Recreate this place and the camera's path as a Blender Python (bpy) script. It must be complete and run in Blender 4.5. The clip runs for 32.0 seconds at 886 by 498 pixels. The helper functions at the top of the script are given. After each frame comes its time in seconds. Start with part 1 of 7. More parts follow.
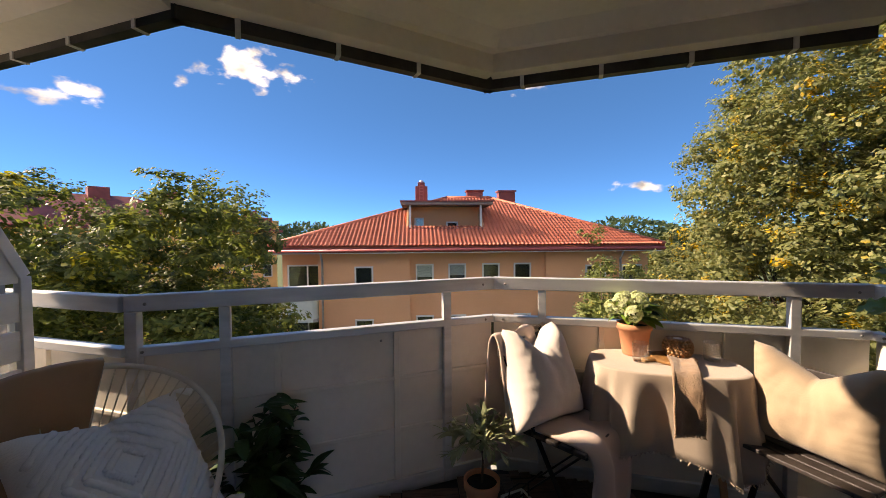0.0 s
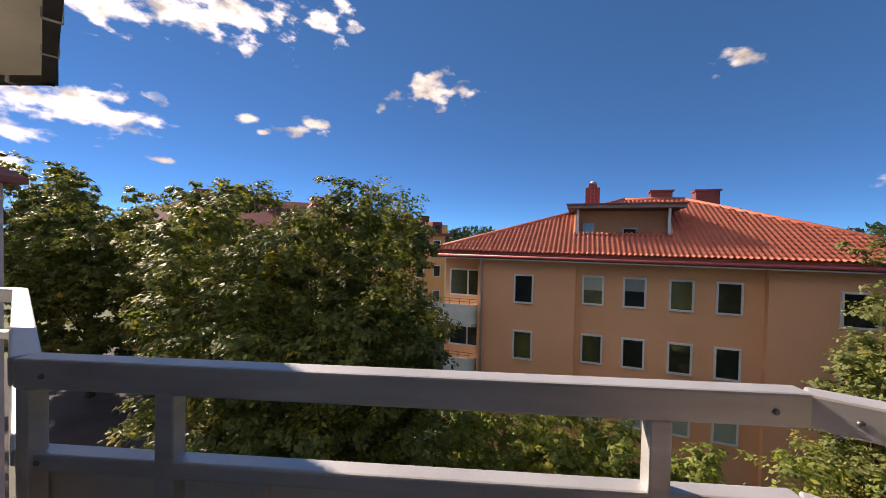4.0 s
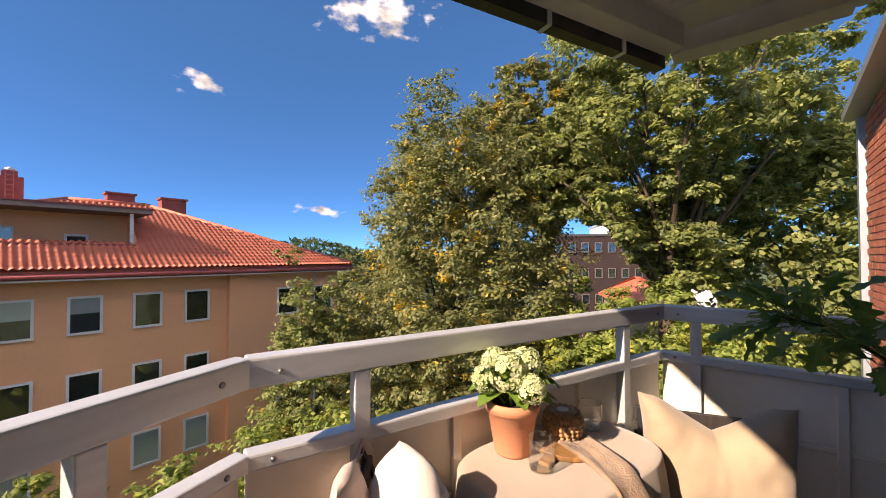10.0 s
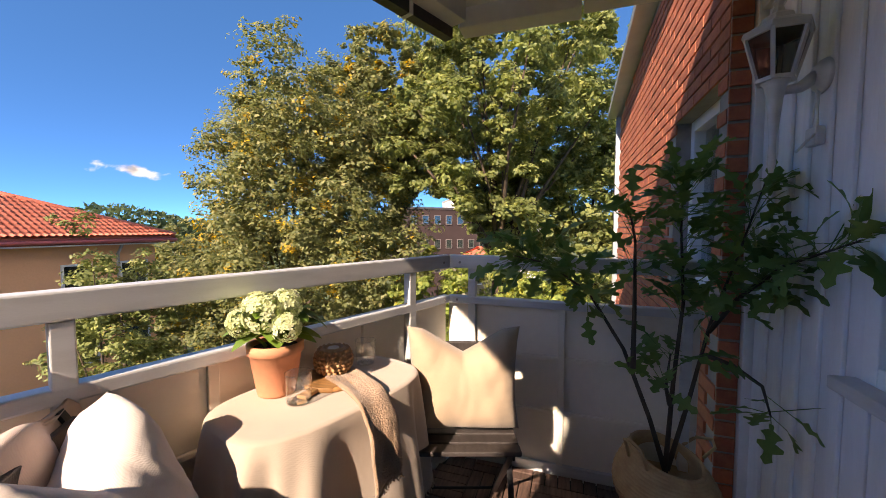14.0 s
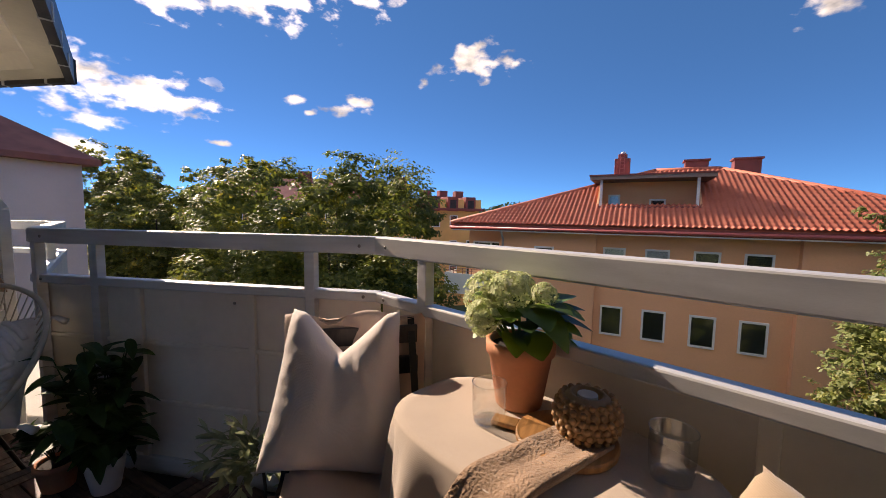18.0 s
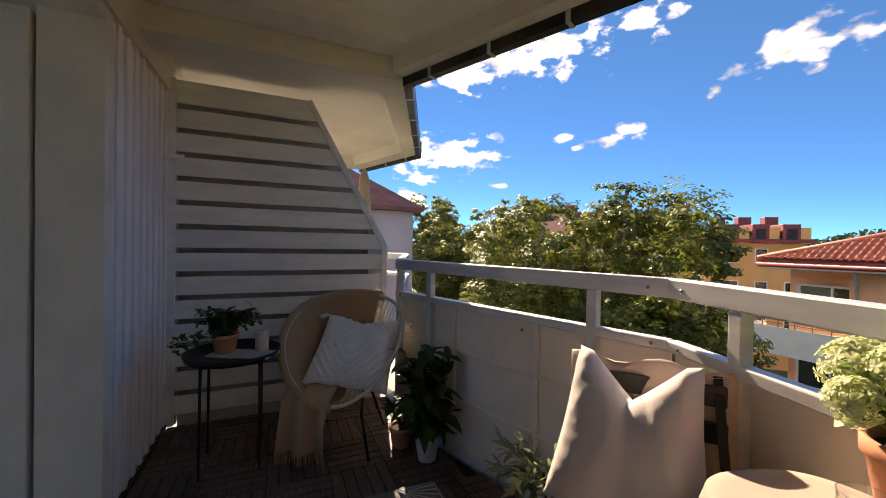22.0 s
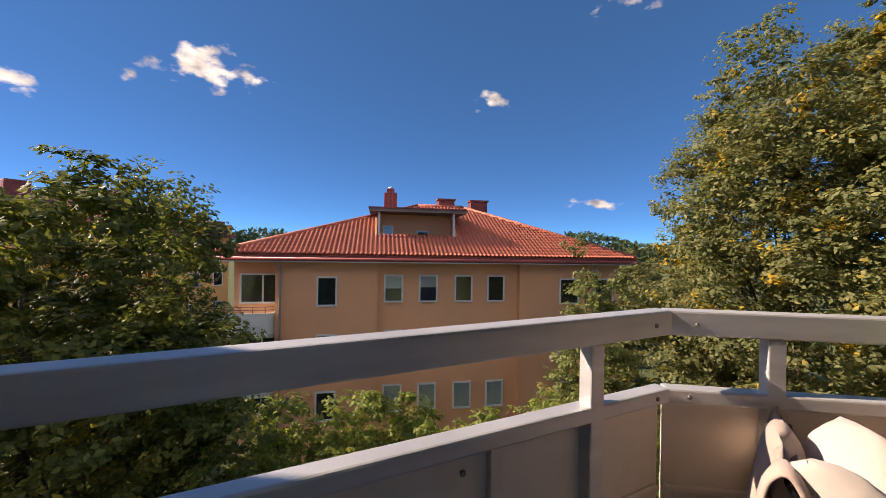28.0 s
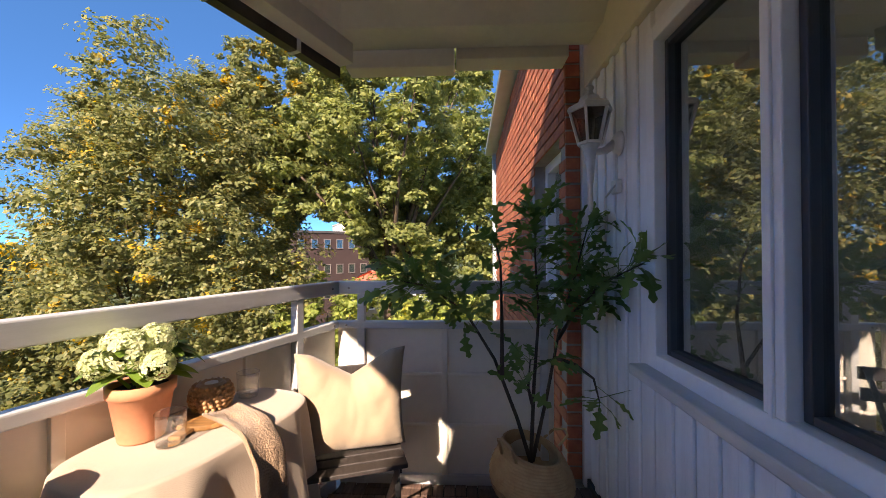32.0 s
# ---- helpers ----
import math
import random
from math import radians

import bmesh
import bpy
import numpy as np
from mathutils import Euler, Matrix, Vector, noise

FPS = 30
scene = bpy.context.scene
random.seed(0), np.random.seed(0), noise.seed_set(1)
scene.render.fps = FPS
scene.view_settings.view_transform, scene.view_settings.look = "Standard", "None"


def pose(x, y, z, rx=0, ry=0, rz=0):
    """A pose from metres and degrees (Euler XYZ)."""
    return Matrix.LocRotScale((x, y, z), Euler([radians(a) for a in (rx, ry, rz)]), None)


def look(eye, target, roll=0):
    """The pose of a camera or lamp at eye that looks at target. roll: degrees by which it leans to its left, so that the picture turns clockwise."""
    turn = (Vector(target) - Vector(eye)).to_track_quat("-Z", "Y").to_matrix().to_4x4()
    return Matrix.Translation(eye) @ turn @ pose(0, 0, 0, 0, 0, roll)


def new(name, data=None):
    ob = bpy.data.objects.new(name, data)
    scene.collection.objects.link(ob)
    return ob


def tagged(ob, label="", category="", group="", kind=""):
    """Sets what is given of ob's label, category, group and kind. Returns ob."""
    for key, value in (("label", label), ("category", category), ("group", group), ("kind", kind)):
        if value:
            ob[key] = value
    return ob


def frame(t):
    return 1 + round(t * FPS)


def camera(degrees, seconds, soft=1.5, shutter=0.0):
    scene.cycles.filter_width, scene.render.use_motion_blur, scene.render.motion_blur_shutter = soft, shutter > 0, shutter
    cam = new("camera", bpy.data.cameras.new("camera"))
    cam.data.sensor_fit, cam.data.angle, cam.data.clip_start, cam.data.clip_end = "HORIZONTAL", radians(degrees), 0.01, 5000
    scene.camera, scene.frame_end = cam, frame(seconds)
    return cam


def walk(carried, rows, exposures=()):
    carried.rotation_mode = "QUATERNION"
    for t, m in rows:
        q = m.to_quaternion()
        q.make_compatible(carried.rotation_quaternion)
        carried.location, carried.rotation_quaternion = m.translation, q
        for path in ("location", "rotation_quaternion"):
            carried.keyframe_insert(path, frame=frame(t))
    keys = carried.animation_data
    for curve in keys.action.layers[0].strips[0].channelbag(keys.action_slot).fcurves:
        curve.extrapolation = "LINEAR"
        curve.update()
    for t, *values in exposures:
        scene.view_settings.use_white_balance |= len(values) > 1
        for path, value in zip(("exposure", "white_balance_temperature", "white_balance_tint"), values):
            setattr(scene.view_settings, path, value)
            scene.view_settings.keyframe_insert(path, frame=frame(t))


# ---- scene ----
cam = camera(99.6, 32.0, soft=0.5)
PATH = [
    (0, (0.334, 0.049, 1.339), (0.474, 2.043, 1.274), -0.4),
    (0.5, (0.343, 0.245, 1.358), (0.625, 2.224, 1.295), -0.3),
    (1, (0.373, 0.398, 1.358), (0.787, 2.354, 1.287), -0.3),
    (1.5, (0.426, 0.626, 1.373), (0.896, 2.568, 1.293), -0.1),
    (2, (0.454, 0.789, 1.382), (0.935, 2.73, 1.316), -0.1),
    (2.5, (0.45, 0.995, 1.392), (0.851, 2.954, 1.338), 0.1),
    (3, (0.415, 1.092, 1.393), (0.479, 3.09, 1.337), 0.6),
    (3.5, (0.389, 1.131, 1.393), (-0.039, 3.084, 1.341), 0.9),
    (5.5, (0.214, 1.686, 1.4), (-0.695, 3.467, 1.37), 1.5),
    (6, (0.233, 1.83, 1.4), (-0.416, 3.722, 1.388), 1.3),
    (6.5, (0.207, 1.93, 1.385), (-0.007, 3.919, 1.386), 1.1),
    (7, (0.212, 1.975, 1.37), (0.381, 3.968, 1.375), 0.8),
    (7.5, (0.253, 1.98, 1.352), (0.787, 3.908, 1.351), 0.5),
    (8, (0.314, 1.931, 1.347), (1.17, 3.739, 1.346), 0.2),
    (8.5, (0.34, 1.801, 1.335), (1.39, 3.503, 1.355), 0.1),
    (9, (0.381, 1.652, 1.344), (1.561, 3.267, 1.374), 0.1),
    (9.5, (0.443, 1.484, 1.34), (1.819, 2.934, 1.372), -0.1),
    (10, (0.401, 1.279, 1.338), (1.932, 2.565, 1.376), -0.1),
    (10.5, (0.293, 1.136, 1.315), (1.933, 2.28, 1.357), -0.2),
    (11, (0.214, 1.068, 1.309), (1.944, 2.071, 1.33), -0.2),
    (11.5, (0.137, 1.032, 1.287), (1.949, 1.88, 1.273), -0.3),
    (12, (0.105, 1.019, 1.269), (1.989, 1.69, 1.232), -0.3),
    (12.5, (0.109, 1.012, 1.259), (2.036, 1.544, 1.207), -0.2),
    (13, (0.157, 1.004, 1.248), (2.093, 1.503, 1.19), -0.2),
    (13.5, (0.3, 1.005, 1.234), (2.216, 1.574, 1.157), -0),
    (15.5, (1.282, 1.036, 1.313), (2.924, 2.168, 1.159), 0.2),
    (16, (1.465, 1.045, 1.279), (2.785, 2.541, 1.143), 0.4),
    (16.5, (1.576, 1.066, 1.24), (2.422, 2.872, 1.1), 0.8),
    (17, (1.592, 1.101, 1.218), (1.97, 3.059, 1.075), 0.9),
    (17.5, (1.614, 1.054, 1.217), (1.372, 3.034, 1.062), 1.4),
    (18, (1.669, 0.998, 1.185), (0.757, 2.77, 1.015), 0.9),
    (18.5, (1.708, 0.939, 1.152), (0.344, 2.391, 0.974), 0.9),
    (19, (1.693, 0.904, 1.146), (0.064, 2.05, 0.96), 0.8),
    (19.5, (1.695, 0.864, 1.151), (-0.118, 1.686, 0.957), 1),
    (20, (1.681, 0.862, 1.161), (-0.208, 1.499, 1.002), 1.1),
    (20.5, (1.683, 0.857, 1.164), (-0.241, 1.401, 1.1), 0.9),
    (21, (1.69, 0.866, 1.201), (-0.231, 1.422, 1.189), 0.8),
    (21.5, (1.682, 0.881, 1.204), (-0.206, 1.539, 1.186), 0.9),
    (22, (1.658, 0.898, 1.209), (-0.169, 1.711, 1.188), 1),
    (22.5, (1.565, 0.924, 1.244), (-0.182, 1.897, 1.215), 1.1),
    (23, (1.431, 0.939, 1.3), (-0.267, 1.994, 1.264), 1.2),
    (23.5, (1.259, 0.961, 1.337), (-0.401, 2.074, 1.262), 1.3),
    (24, (1.066, 1.053, 1.361), (-0.576, 2.188, 1.245), 1.4),
    (24.5, (0.822, 1.174, 1.356), (-0.81, 2.323, 1.232), 1.3),
    (26.5, (0.032, 1.355, 1.324), (-1.15, 2.967, 1.251), 1.6),
    (27, (-0.039, 1.311, 1.334), (-0.639, 3.219, 1.305), 1.4),
    (27.5, (-0.043, 1.25, 1.286), (-0.181, 3.245, 1.275), 1.2),
    (28, (-0.037, 1.244, 1.268), (0.302, 3.216, 1.263), 1),
    (28.5, (-0.081, 1.201, 1.261), (0.735, 3.027, 1.267), 0.9),
    (29, (-0.084, 1.167, 1.254), (1.136, 2.751, 1.263), 0.5),
    (29.5, (-0.088, 1.104, 1.269), (1.456, 2.375, 1.273), 0.3),
    (30, (-0.067, 1.065, 1.275), (1.698, 2.006, 1.275), -0),
    (30.5, (-0.015, 1.049, 1.268), (1.867, 1.725, 1.263), -0.2),
    (31, (0.038, 1.053, 1.256), (1.99, 1.487, 1.246), -0.3),
    (32, (0.396, 0.958, 1.262), (2.394, 1.044, 1.28), -0.2),
]
EXPOSURES = [(0, 2.75, 9200, 20), (1, 2.6, 8900, 21), (3, 2.2, 8500, 23), (5.5, 2.05, 8500, 23), (7, 2.5, 8500, 23), (9, 2.6, 8500, 23), (12, 2.85, 8500, 23), (13, 2.95, 8500, 23), (16, 2.65, 8500, 23), (18, 2.3, 8500, 23), (20, 2.95, 9300, 20), (22, 2.85, 9300, 20), (24, 2.7, 9300, 21), (27, 2.1, 8500, 23), (29, 2.4, 8500, 23), (30, 2.65, 8500, 23), (32, 3.1, 8500, 23)]
walk(cam, [(t, look(eye, target, roll)) for t, eye, target, roll in PATH], EXPOSURES)

# ---- light ----
SUN_AZ, SUN_EL = 77.0, 32.0
sun_dir = Vector((-math.sin(radians(SUN_AZ)) * math.cos(radians(SUN_EL)), math.cos(radians(SUN_AZ)) * math.cos(radians(SUN_EL)), math.sin(radians(SUN_EL))))
world = bpy.data.worlds.new("sky")
scene.world = world
world.use_nodes = True
wn = world.node_tree.nodes
sky = wn.new("ShaderNodeTexSky")
sky.sky_type, sky.sun_disc = "NISHITA", False
sky.sun_elevation, sky.sun_rotation = radians(SUN_EL), radians(-SUN_AZ)
sky.ozone_density, sky.dust_density, sky.air_density, sky.altitude = 1.5, 0.0, 0.5, 3000
deep = wn.new("ShaderNodeMix")
deep.data_type, deep.blend_type = "RGBA", "MULTIPLY"
deep.inputs["Factor"].default_value, deep.inputs["B"].default_value = 1.0, (0.20, 0.62, 1.00, 1)
world.node_tree.links.new(sky.outputs[0], deep.inputs["A"])
even = wn.new("ShaderNodeMix")
even.data_type = "RGBA"
even.inputs["Factor"].default_value, even.inputs["B"].default_value = 0.5, (0.13, 0.56, 1.42, 1)
world.node_tree.links.new(deep.outputs["Result"], even.inputs["A"])
world.node_tree.links.new(even.outputs["Result"], wn["Background"].inputs[0])
wn["Background"].inputs[1].default_value = 0.066
sun = new("sun", bpy.data.lights.new("sun", "SUN"))
sun.data.energy, sun.data.angle, sun.data.color = 1.6, radians(0.6), (1.0, 0.96, 0.91)
sun.matrix_world = look(sun_dir * 60, (0, 0, 0))


# ---- materials ----
def mat(name, colour, rough=0.6, metal=0.0, var=0.12, scale=6.0, bump=0.15, fine=80.0, stretch=(1, 1, 1), tint=None, rnd=0.0, stain=0.0, coat=0.0, sheen=0.0, spec=0.5, depth=0.004):
    m = bpy.data.materials.new(name)
    m.use_nodes = True
    nt = m.node_tree
    n, l = nt.nodes, nt.links
    b = n["Principled BSDF"]
    b.inputs["Roughness"].default_value, b.inputs["Metallic"].default_value = rough, metal
    b.inputs["Coat Weight"].default_value, b.inputs["Sheen Weight"].default_value, b.inputs["Specular IOR Level"].default_value = coat, sheen, spec
    tc, mp = n.new("ShaderNodeTexCoord"), n.new("ShaderNodeMapping")
    mp.inputs["Scale"].default_value = stretch
    l.new(tc.outputs["Object"], mp.inputs["Vector"])
    big, small = n.new("ShaderNodeTexNoise"), n.new("ShaderNodeTexNoise")
    for tex, s, d in ((big, scale, 5.0), (small, fine, 6.0)):
        tex.inputs["Scale"].default_value, tex.inputs["Detail"].default_value = s, d
        l.new(mp.outputs[0], tex.inputs["Vector"])
    mix = n.new("ShaderNodeMix")
    mix.data_type = "RGBA"
    c2 = tint if tint else tuple(c * (1 - 2.2 * var) for c in colour)
    mix.inputs["A"].default_value, mix.inputs["B"].default_value = (*colour, 1), (*c2, 1)
    rmp = n.new("ShaderNodeMapRange")
    rmp.inputs["From Min"].default_value, rmp.inputs["From Max"].default_value = 0.38, 0.68
    l.new(big.outputs["Fac"], rmp.inputs["Value"])
    l.new(rmp.outputs[0], mix.inputs["Factor"])
    hsv = n.new("ShaderNodeHueSaturation")
    l.new(mix.outputs["Result"], hsv.inputs["Color"])
    add = n.new("ShaderNodeMath")
    add.operation = "MULTIPLY_ADD"
    add.inputs[1].default_value, add.inputs[2].default_value = var * 1.6, 1 - var * 0.8
    l.new(small.outputs["Fac"], add.inputs[0])
    val = add.outputs[0]
    if rnd:
        oi, r2 = n.new("ShaderNodeObjectInfo"), n.new("ShaderNodeMath")
        r2.operation = "MULTIPLY_ADD"
        r2.inputs[1].default_value, r2.inputs[2].default_value = rnd * 2, 1 - rnd
        l.new(oi.outputs["Random"], r2.inputs[0])
        mu = n.new("ShaderNodeMath")
        mu.operation = "MULTIPLY"
        l.new(val, mu.inputs[0])
        l.new(r2.outputs[0], mu.inputs[1])
        val = mu.outputs[0]
    l.new(val, hsv.inputs["Value"])
    out = hsv.outputs["Color"]
    if stain:
        st, sr, sm = n.new("ShaderNodeTexNoise"), n.new("ShaderNodeMapRange"), n.new("ShaderNodeMix")
        st.inputs["Scale"].default_value, st.inputs["Detail"].default_value, st.inputs["Roughness"].default_value = scale * 0.6, 8.0, 0.75
        l.new(tc.outputs["Object"], st.inputs["Vector"])
        sr.inputs["From Min"].default_value, sr.inputs["From Max"].default_value, sr.inputs["To Max"].default_value = 0.56, 0.74, stain
        l.new(st.outputs["Fac"], sr.inputs["Value"])
        sm.data_type = "RGBA"
        sm.inputs["B"].default_value = (0.10, 0.085, 0.06, 1)
        l.new(out, sm.inputs["A"])
        l.new(sr.outputs[0], sm.inputs["Factor"])
        out = sm.outputs["Result"]
    l.new(out, b.inputs["Base Color"])
    if bump:
        bp = n.new("ShaderNodeBump")
        bp.inputs["Strength"].default_value, bp.inputs["Distance"].default_value = bump, depth
        l.new(small.outputs["Fac"], bp.inputs["Height"])
        l.new(bp.outputs[0], b.inputs["Normal"])
    return m


def weave(m, freq, strength, depth=0.002, tilt=0.0):
    """Thread relief of two crossed waves on a cloth material."""
    n, l = m.node_tree.nodes, m.node_tree.links
    tc = n.new("ShaderNodeTexCoord")
    sums = None
    for ang in (tilt, tilt + 90):
        mp, w = n.new("ShaderNodeMapping"), n.new("ShaderNodeTexWave")
        mp.inputs["Rotation"].default_value = (radians(35), radians(20), radians(ang))
        w.inputs["Scale"].default_value, w.inputs["Distortion"].default_value = freq, 1.5
        l.new(tc.outputs["Object"], mp.inputs["Vector"])
        l.new(mp.outputs[0], w.inputs["Vector"])
        if sums is None:
            sums = w.outputs["Fac"]
        else:
            ad = n.new("ShaderNodeMath")
            l.new(sums, ad.inputs[0])
            l.new(w.outputs["Fac"], ad.inputs[1])
            sums = ad.outputs[0]
    bp = n.new("ShaderNodeBump")
    bp.inputs["Strength"].default_value, bp.inputs["Distance"].default_value = strength, depth
    l.new(sums, bp.inputs["Height"])
    old = n["Principled BSDF"].inputs["Normal"]
    if old.links:
        l.new(old.links[0].from_socket, bp.inputs["Normal"])
    l.new(bp.outputs[0], old)
    return m


def leafmat(name, colour, tint, rough=0.5, through_amount=0.30, patch=None):
    """Leaves: two greens mixed by random island, some light passing through; patch turns whole sprays to another colour."""
    m = bpy.data.materials.new(name)
    m.use_nodes = True
    n, l = m.node_tree.nodes, m.node_tree.links
    b, o = n["Principled BSDF"], n["Material Output"]
    geo, ramp = n.new("ShaderNodeNewGeometry"), n.new("ShaderNodeValToRGB")
    el = ramp.color_ramp.elements
    el[0].color, el[1].color = (*colour, 1), (*tint[0], 1)
    el[1].position = 0.72
    for pos, c in tint[1:]:
        e = el.new(pos)
        e.color = (*c, 1)
    l.new(geo.outputs["Random Per Island"], ramp.inputs[0])
    col = ramp.outputs[0]
    tc, wide, tone = n.new("ShaderNodeTexCoord"), n.new("ShaderNodeTexNoise"), n.new("ShaderNodeMapRange")
    wide.inputs["Scale"].default_value, wide.inputs["Detail"].default_value = 0.7, 2.0
    l.new(tc.outputs["Object"], wide.inputs["Vector"])
    tone.inputs["From Min"].default_value, tone.inputs["From Max"].default_value = 0.3, 0.7
    tone.inputs["To Min"].default_value, tone.inputs["To Max"].default_value = 0.75, 1.2
    l.new(wide.outputs["Fac"], tone.inputs["Value"])
    hv = n.new("ShaderNodeHueSaturation")
    l.new(tone.outputs[0], hv.inputs["Value"])
    l.new(col, hv.inputs["Color"])
    col = hv.outputs[0]
    if patch:
        ns, mr, mu, mc = n.new("ShaderNodeTexNoise"), n.new("ShaderNodeMapRange"), n.new("ShaderNodeMath"), n.new("ShaderNodeMix")
        ns.inputs["Scale"].default_value, ns.inputs["Detail"].default_value = 1.1, 3.0
        l.new(tc.outputs["Object"], ns.inputs["Vector"])
        mr.inputs["From Min"].default_value, mr.inputs["From Max"].default_value = 0.60, 0.64
        l.new(ns.outputs["Fac"], mr.inputs["Value"])
        mu.operation = "MULTIPLY"
        l.new(mr.outputs[0], mu.inputs[0])
        l.new(geo.outputs["Random Per Island"], mu.inputs[1])
        mc.data_type = "RGBA"
        mc.inputs["B"].default_value = (*patch, 1)
        l.new(col, mc.inputs["A"])
        l.new(mu.outputs[0], mc.inputs["Factor"])
        col = mc.outputs["Result"]
    l.new(col, b.inputs["Base Color"])
    b.inputs["Roughness"].default_value = rough
    b.inputs["Specular IOR Level"].default_value = 0.28
    tr, mx, hs = n.new("ShaderNodeBsdfTranslucent"), n.new("ShaderNodeMixShader"), n.new("ShaderNodeHueSaturation")
    hs.inputs["Value"].default_value, hs.inputs["Saturation"].default_value = 1.5, 1.1
    l.new(col, hs.inputs["Color"])
    l.new(hs.outputs[0], tr.inputs["Color"])
    mx.inputs[0].default_value = through_amount
    l.new(b.outputs[0], mx.inputs[1])
    l.new(tr.outputs[0], mx.inputs[2])
    l.new(mx.outputs[0], o.inputs["Surface"])
    return m


def glassmat(name, tint=(0.93, 0.96, 0.95), gloss=1.0):
    """Thin clear pane: mirror that grows toward grazing view over clear passage."""
    m = bpy.data.materials.new(name)
    m.use_nodes = True
    n, l = m.node_tree.nodes, m.node_tree.links
    gl, tp, mx, lw = n.new("ShaderNodeBsdfGlossy"), n.new("ShaderNodeBsdfTransparent"), n.new("ShaderNodeMixShader"), n.new("ShaderNodeLayerWeight")
    lw.inputs["Blend"].default_value = 0.5
    pw, ma = n.new("ShaderNodeMath"), n.new("ShaderNodeMath")
    pw.operation, ma.operation = "POWER", "MULTIPLY_ADD"
    pw.inputs[1].default_value = 4.0
    ma.inputs[1].default_value, ma.inputs[2].default_value = 0.85, 0.045 * gloss
    l.new(lw.outputs["Facing"], pw.inputs[0])
    l.new(pw.outputs[0], ma.inputs[0])
    gl.inputs["Roughness"].default_value = 0.01
    tp.inputs["Color"].default_value = (*tint, 1)
    l.new(ma.outputs[0], mx.inputs[0])
    l.new(tp.outputs[0], mx.inputs[1])
    l.new(gl.outputs[0], mx.inputs[2])
    l.new(mx.outputs[0], n["Material Output"].inputs["Surface"])
    return m


WHITE = mat("white_paint", (0.86, 0.86, 0.85), 0.5, var=0.05, scale=3, fine=60, bump=0.12, stain=0.12)
SIDING = mat("siding_paint", (0.87, 0.87, 0.87), 0.45, var=0.05, scale=2.5, fine=30, stretch=(6, 6, 1), bump=0.18, stain=0.10)
CREAM = mat("cream_frame_paint", (0.78, 0.75, 0.67), 0.5, var=0.06, scale=4, fine=50, bump=0.1, stain=0.2)
SLAT = mat("screen_paint", (0.88, 0.87, 0.84), 0.55, var=0.06, scale=3, fine=40, stretch=(1, 1, 5), bump=0.2, stain=0.12, rnd=0.04)
SCREENGREY = mat("screen_backing_grey", (0.50, 0.49, 0.46), 0.6, var=0.1, scale=5)
ALU = mat("brushed_aluminium", (0.66, 0.67, 0.67), 0.48, metal=0.35, var=0.08, scale=4, fine=120, stretch=(1, 1, 6), bump=0.05, stain=0.12)
PANEL = mat("balcony_panel", (0.78, 0.72, 0.62), 0.55, var=0.07, scale=1.6, fine=25, bump=0.1, stain=0.2)
SOFFIT = mat("soffit_paint", (0.80, 0.74, 0.62), 0.7, var=0.08, scale=1.5, fine=30, bump=0.2, stain=0.25)
FASCIA = mat("dark_fascia_metal", (0.05, 0.045, 0.042), 0.45, metal=0.3, var=0.25, scale=8, fine=60, stain=0.2)
DECK = mat("dark_deck_wood", (0.135, 0.08, 0.06), 0.6, var=0.25, scale=9, fine=70, stretch=(1, 8, 1), bump=0.35, rnd=0.3)
# near-black, paints the shade between the deck slats
GAPSHADE = mat("deck_gap_shade", (0.02, 0.018, 0.016), 0.9, var=0.1)
BRICK = mat("red_brick", (0.54, 0.17, 0.085), 0.85, var=0.18, scale=14, fine=90, bump=0.5, rnd=0.2, tint=(0.40, 0.105, 0.055))
MORTAR = mat("brick_mortar", (0.38, 0.34, 0.30), 0.9, var=0.12, scale=10, bump=0.4)
CONCRETE = mat("slab_concrete", (0.42, 0.40, 0.36), 0.85, var=0.12, scale=2, bump=0.3, stain=0.3)
STUCCO = mat("peach_stucco", (0.84, 0.45, 0.25), 0.9, var=0.06, scale=0.35, fine=14, bump=0.25, depth=0.02, tint=(0.79, 0.415, 0.23))
STUCCO2 = mat("yellow_stucco", (0.78, 0.47, 0.17), 0.9, var=0.07, scale=0.4, fine=10, bump=0.2)
STUCCO3 = mat("pale_pink_stucco", (0.72, 0.60, 0.54), 0.9, var=0.06, scale=0.5, fine=12)
TILE = mat("red_roof_tile", (0.58, 0.165, 0.095), 0.6, var=0.16, scale=1.2, fine=9, bump=0.3, rnd=0.0, tint=(0.52, 0.13, 0.07), depth=0.02)
REDMETAL = mat("dark_red_sheet_metal", (0.27, 0.065, 0.055), 0.6, metal=0.0, var=0.12, scale=1.5)
WINWHITE = mat("window_white", (0.72, 0.74, 0.74), 0.5, var=0.04, scale=3)
# near-black colour that paints the shade of unlit rooms
ROOMSHADE = mat("window_room_shade", (0.03, 0.032, 0.035), 0.7, var=0.3, scale=3)
BLIND = mat("roller_blind_cloth", (0.62, 0.66, 0.66), 0.8, var=0.04, scale=3)
GLASSFAR = glassmat("far_window_glass", (0.85, 0.9, 0.9), 2.2)
GLASS = glassmat("clear_pane")
GREYGREEN = mat("grey_green_balcony", (0.66, 0.72, 0.68), 0.6, var=0.05, scale=2)
BARK = mat("tree_bark", (0.11, 0.075, 0.05), 0.9, var=0.25, scale=5, fine=40, bump=0.6, stretch=(3, 3, 1), depth=0.02)
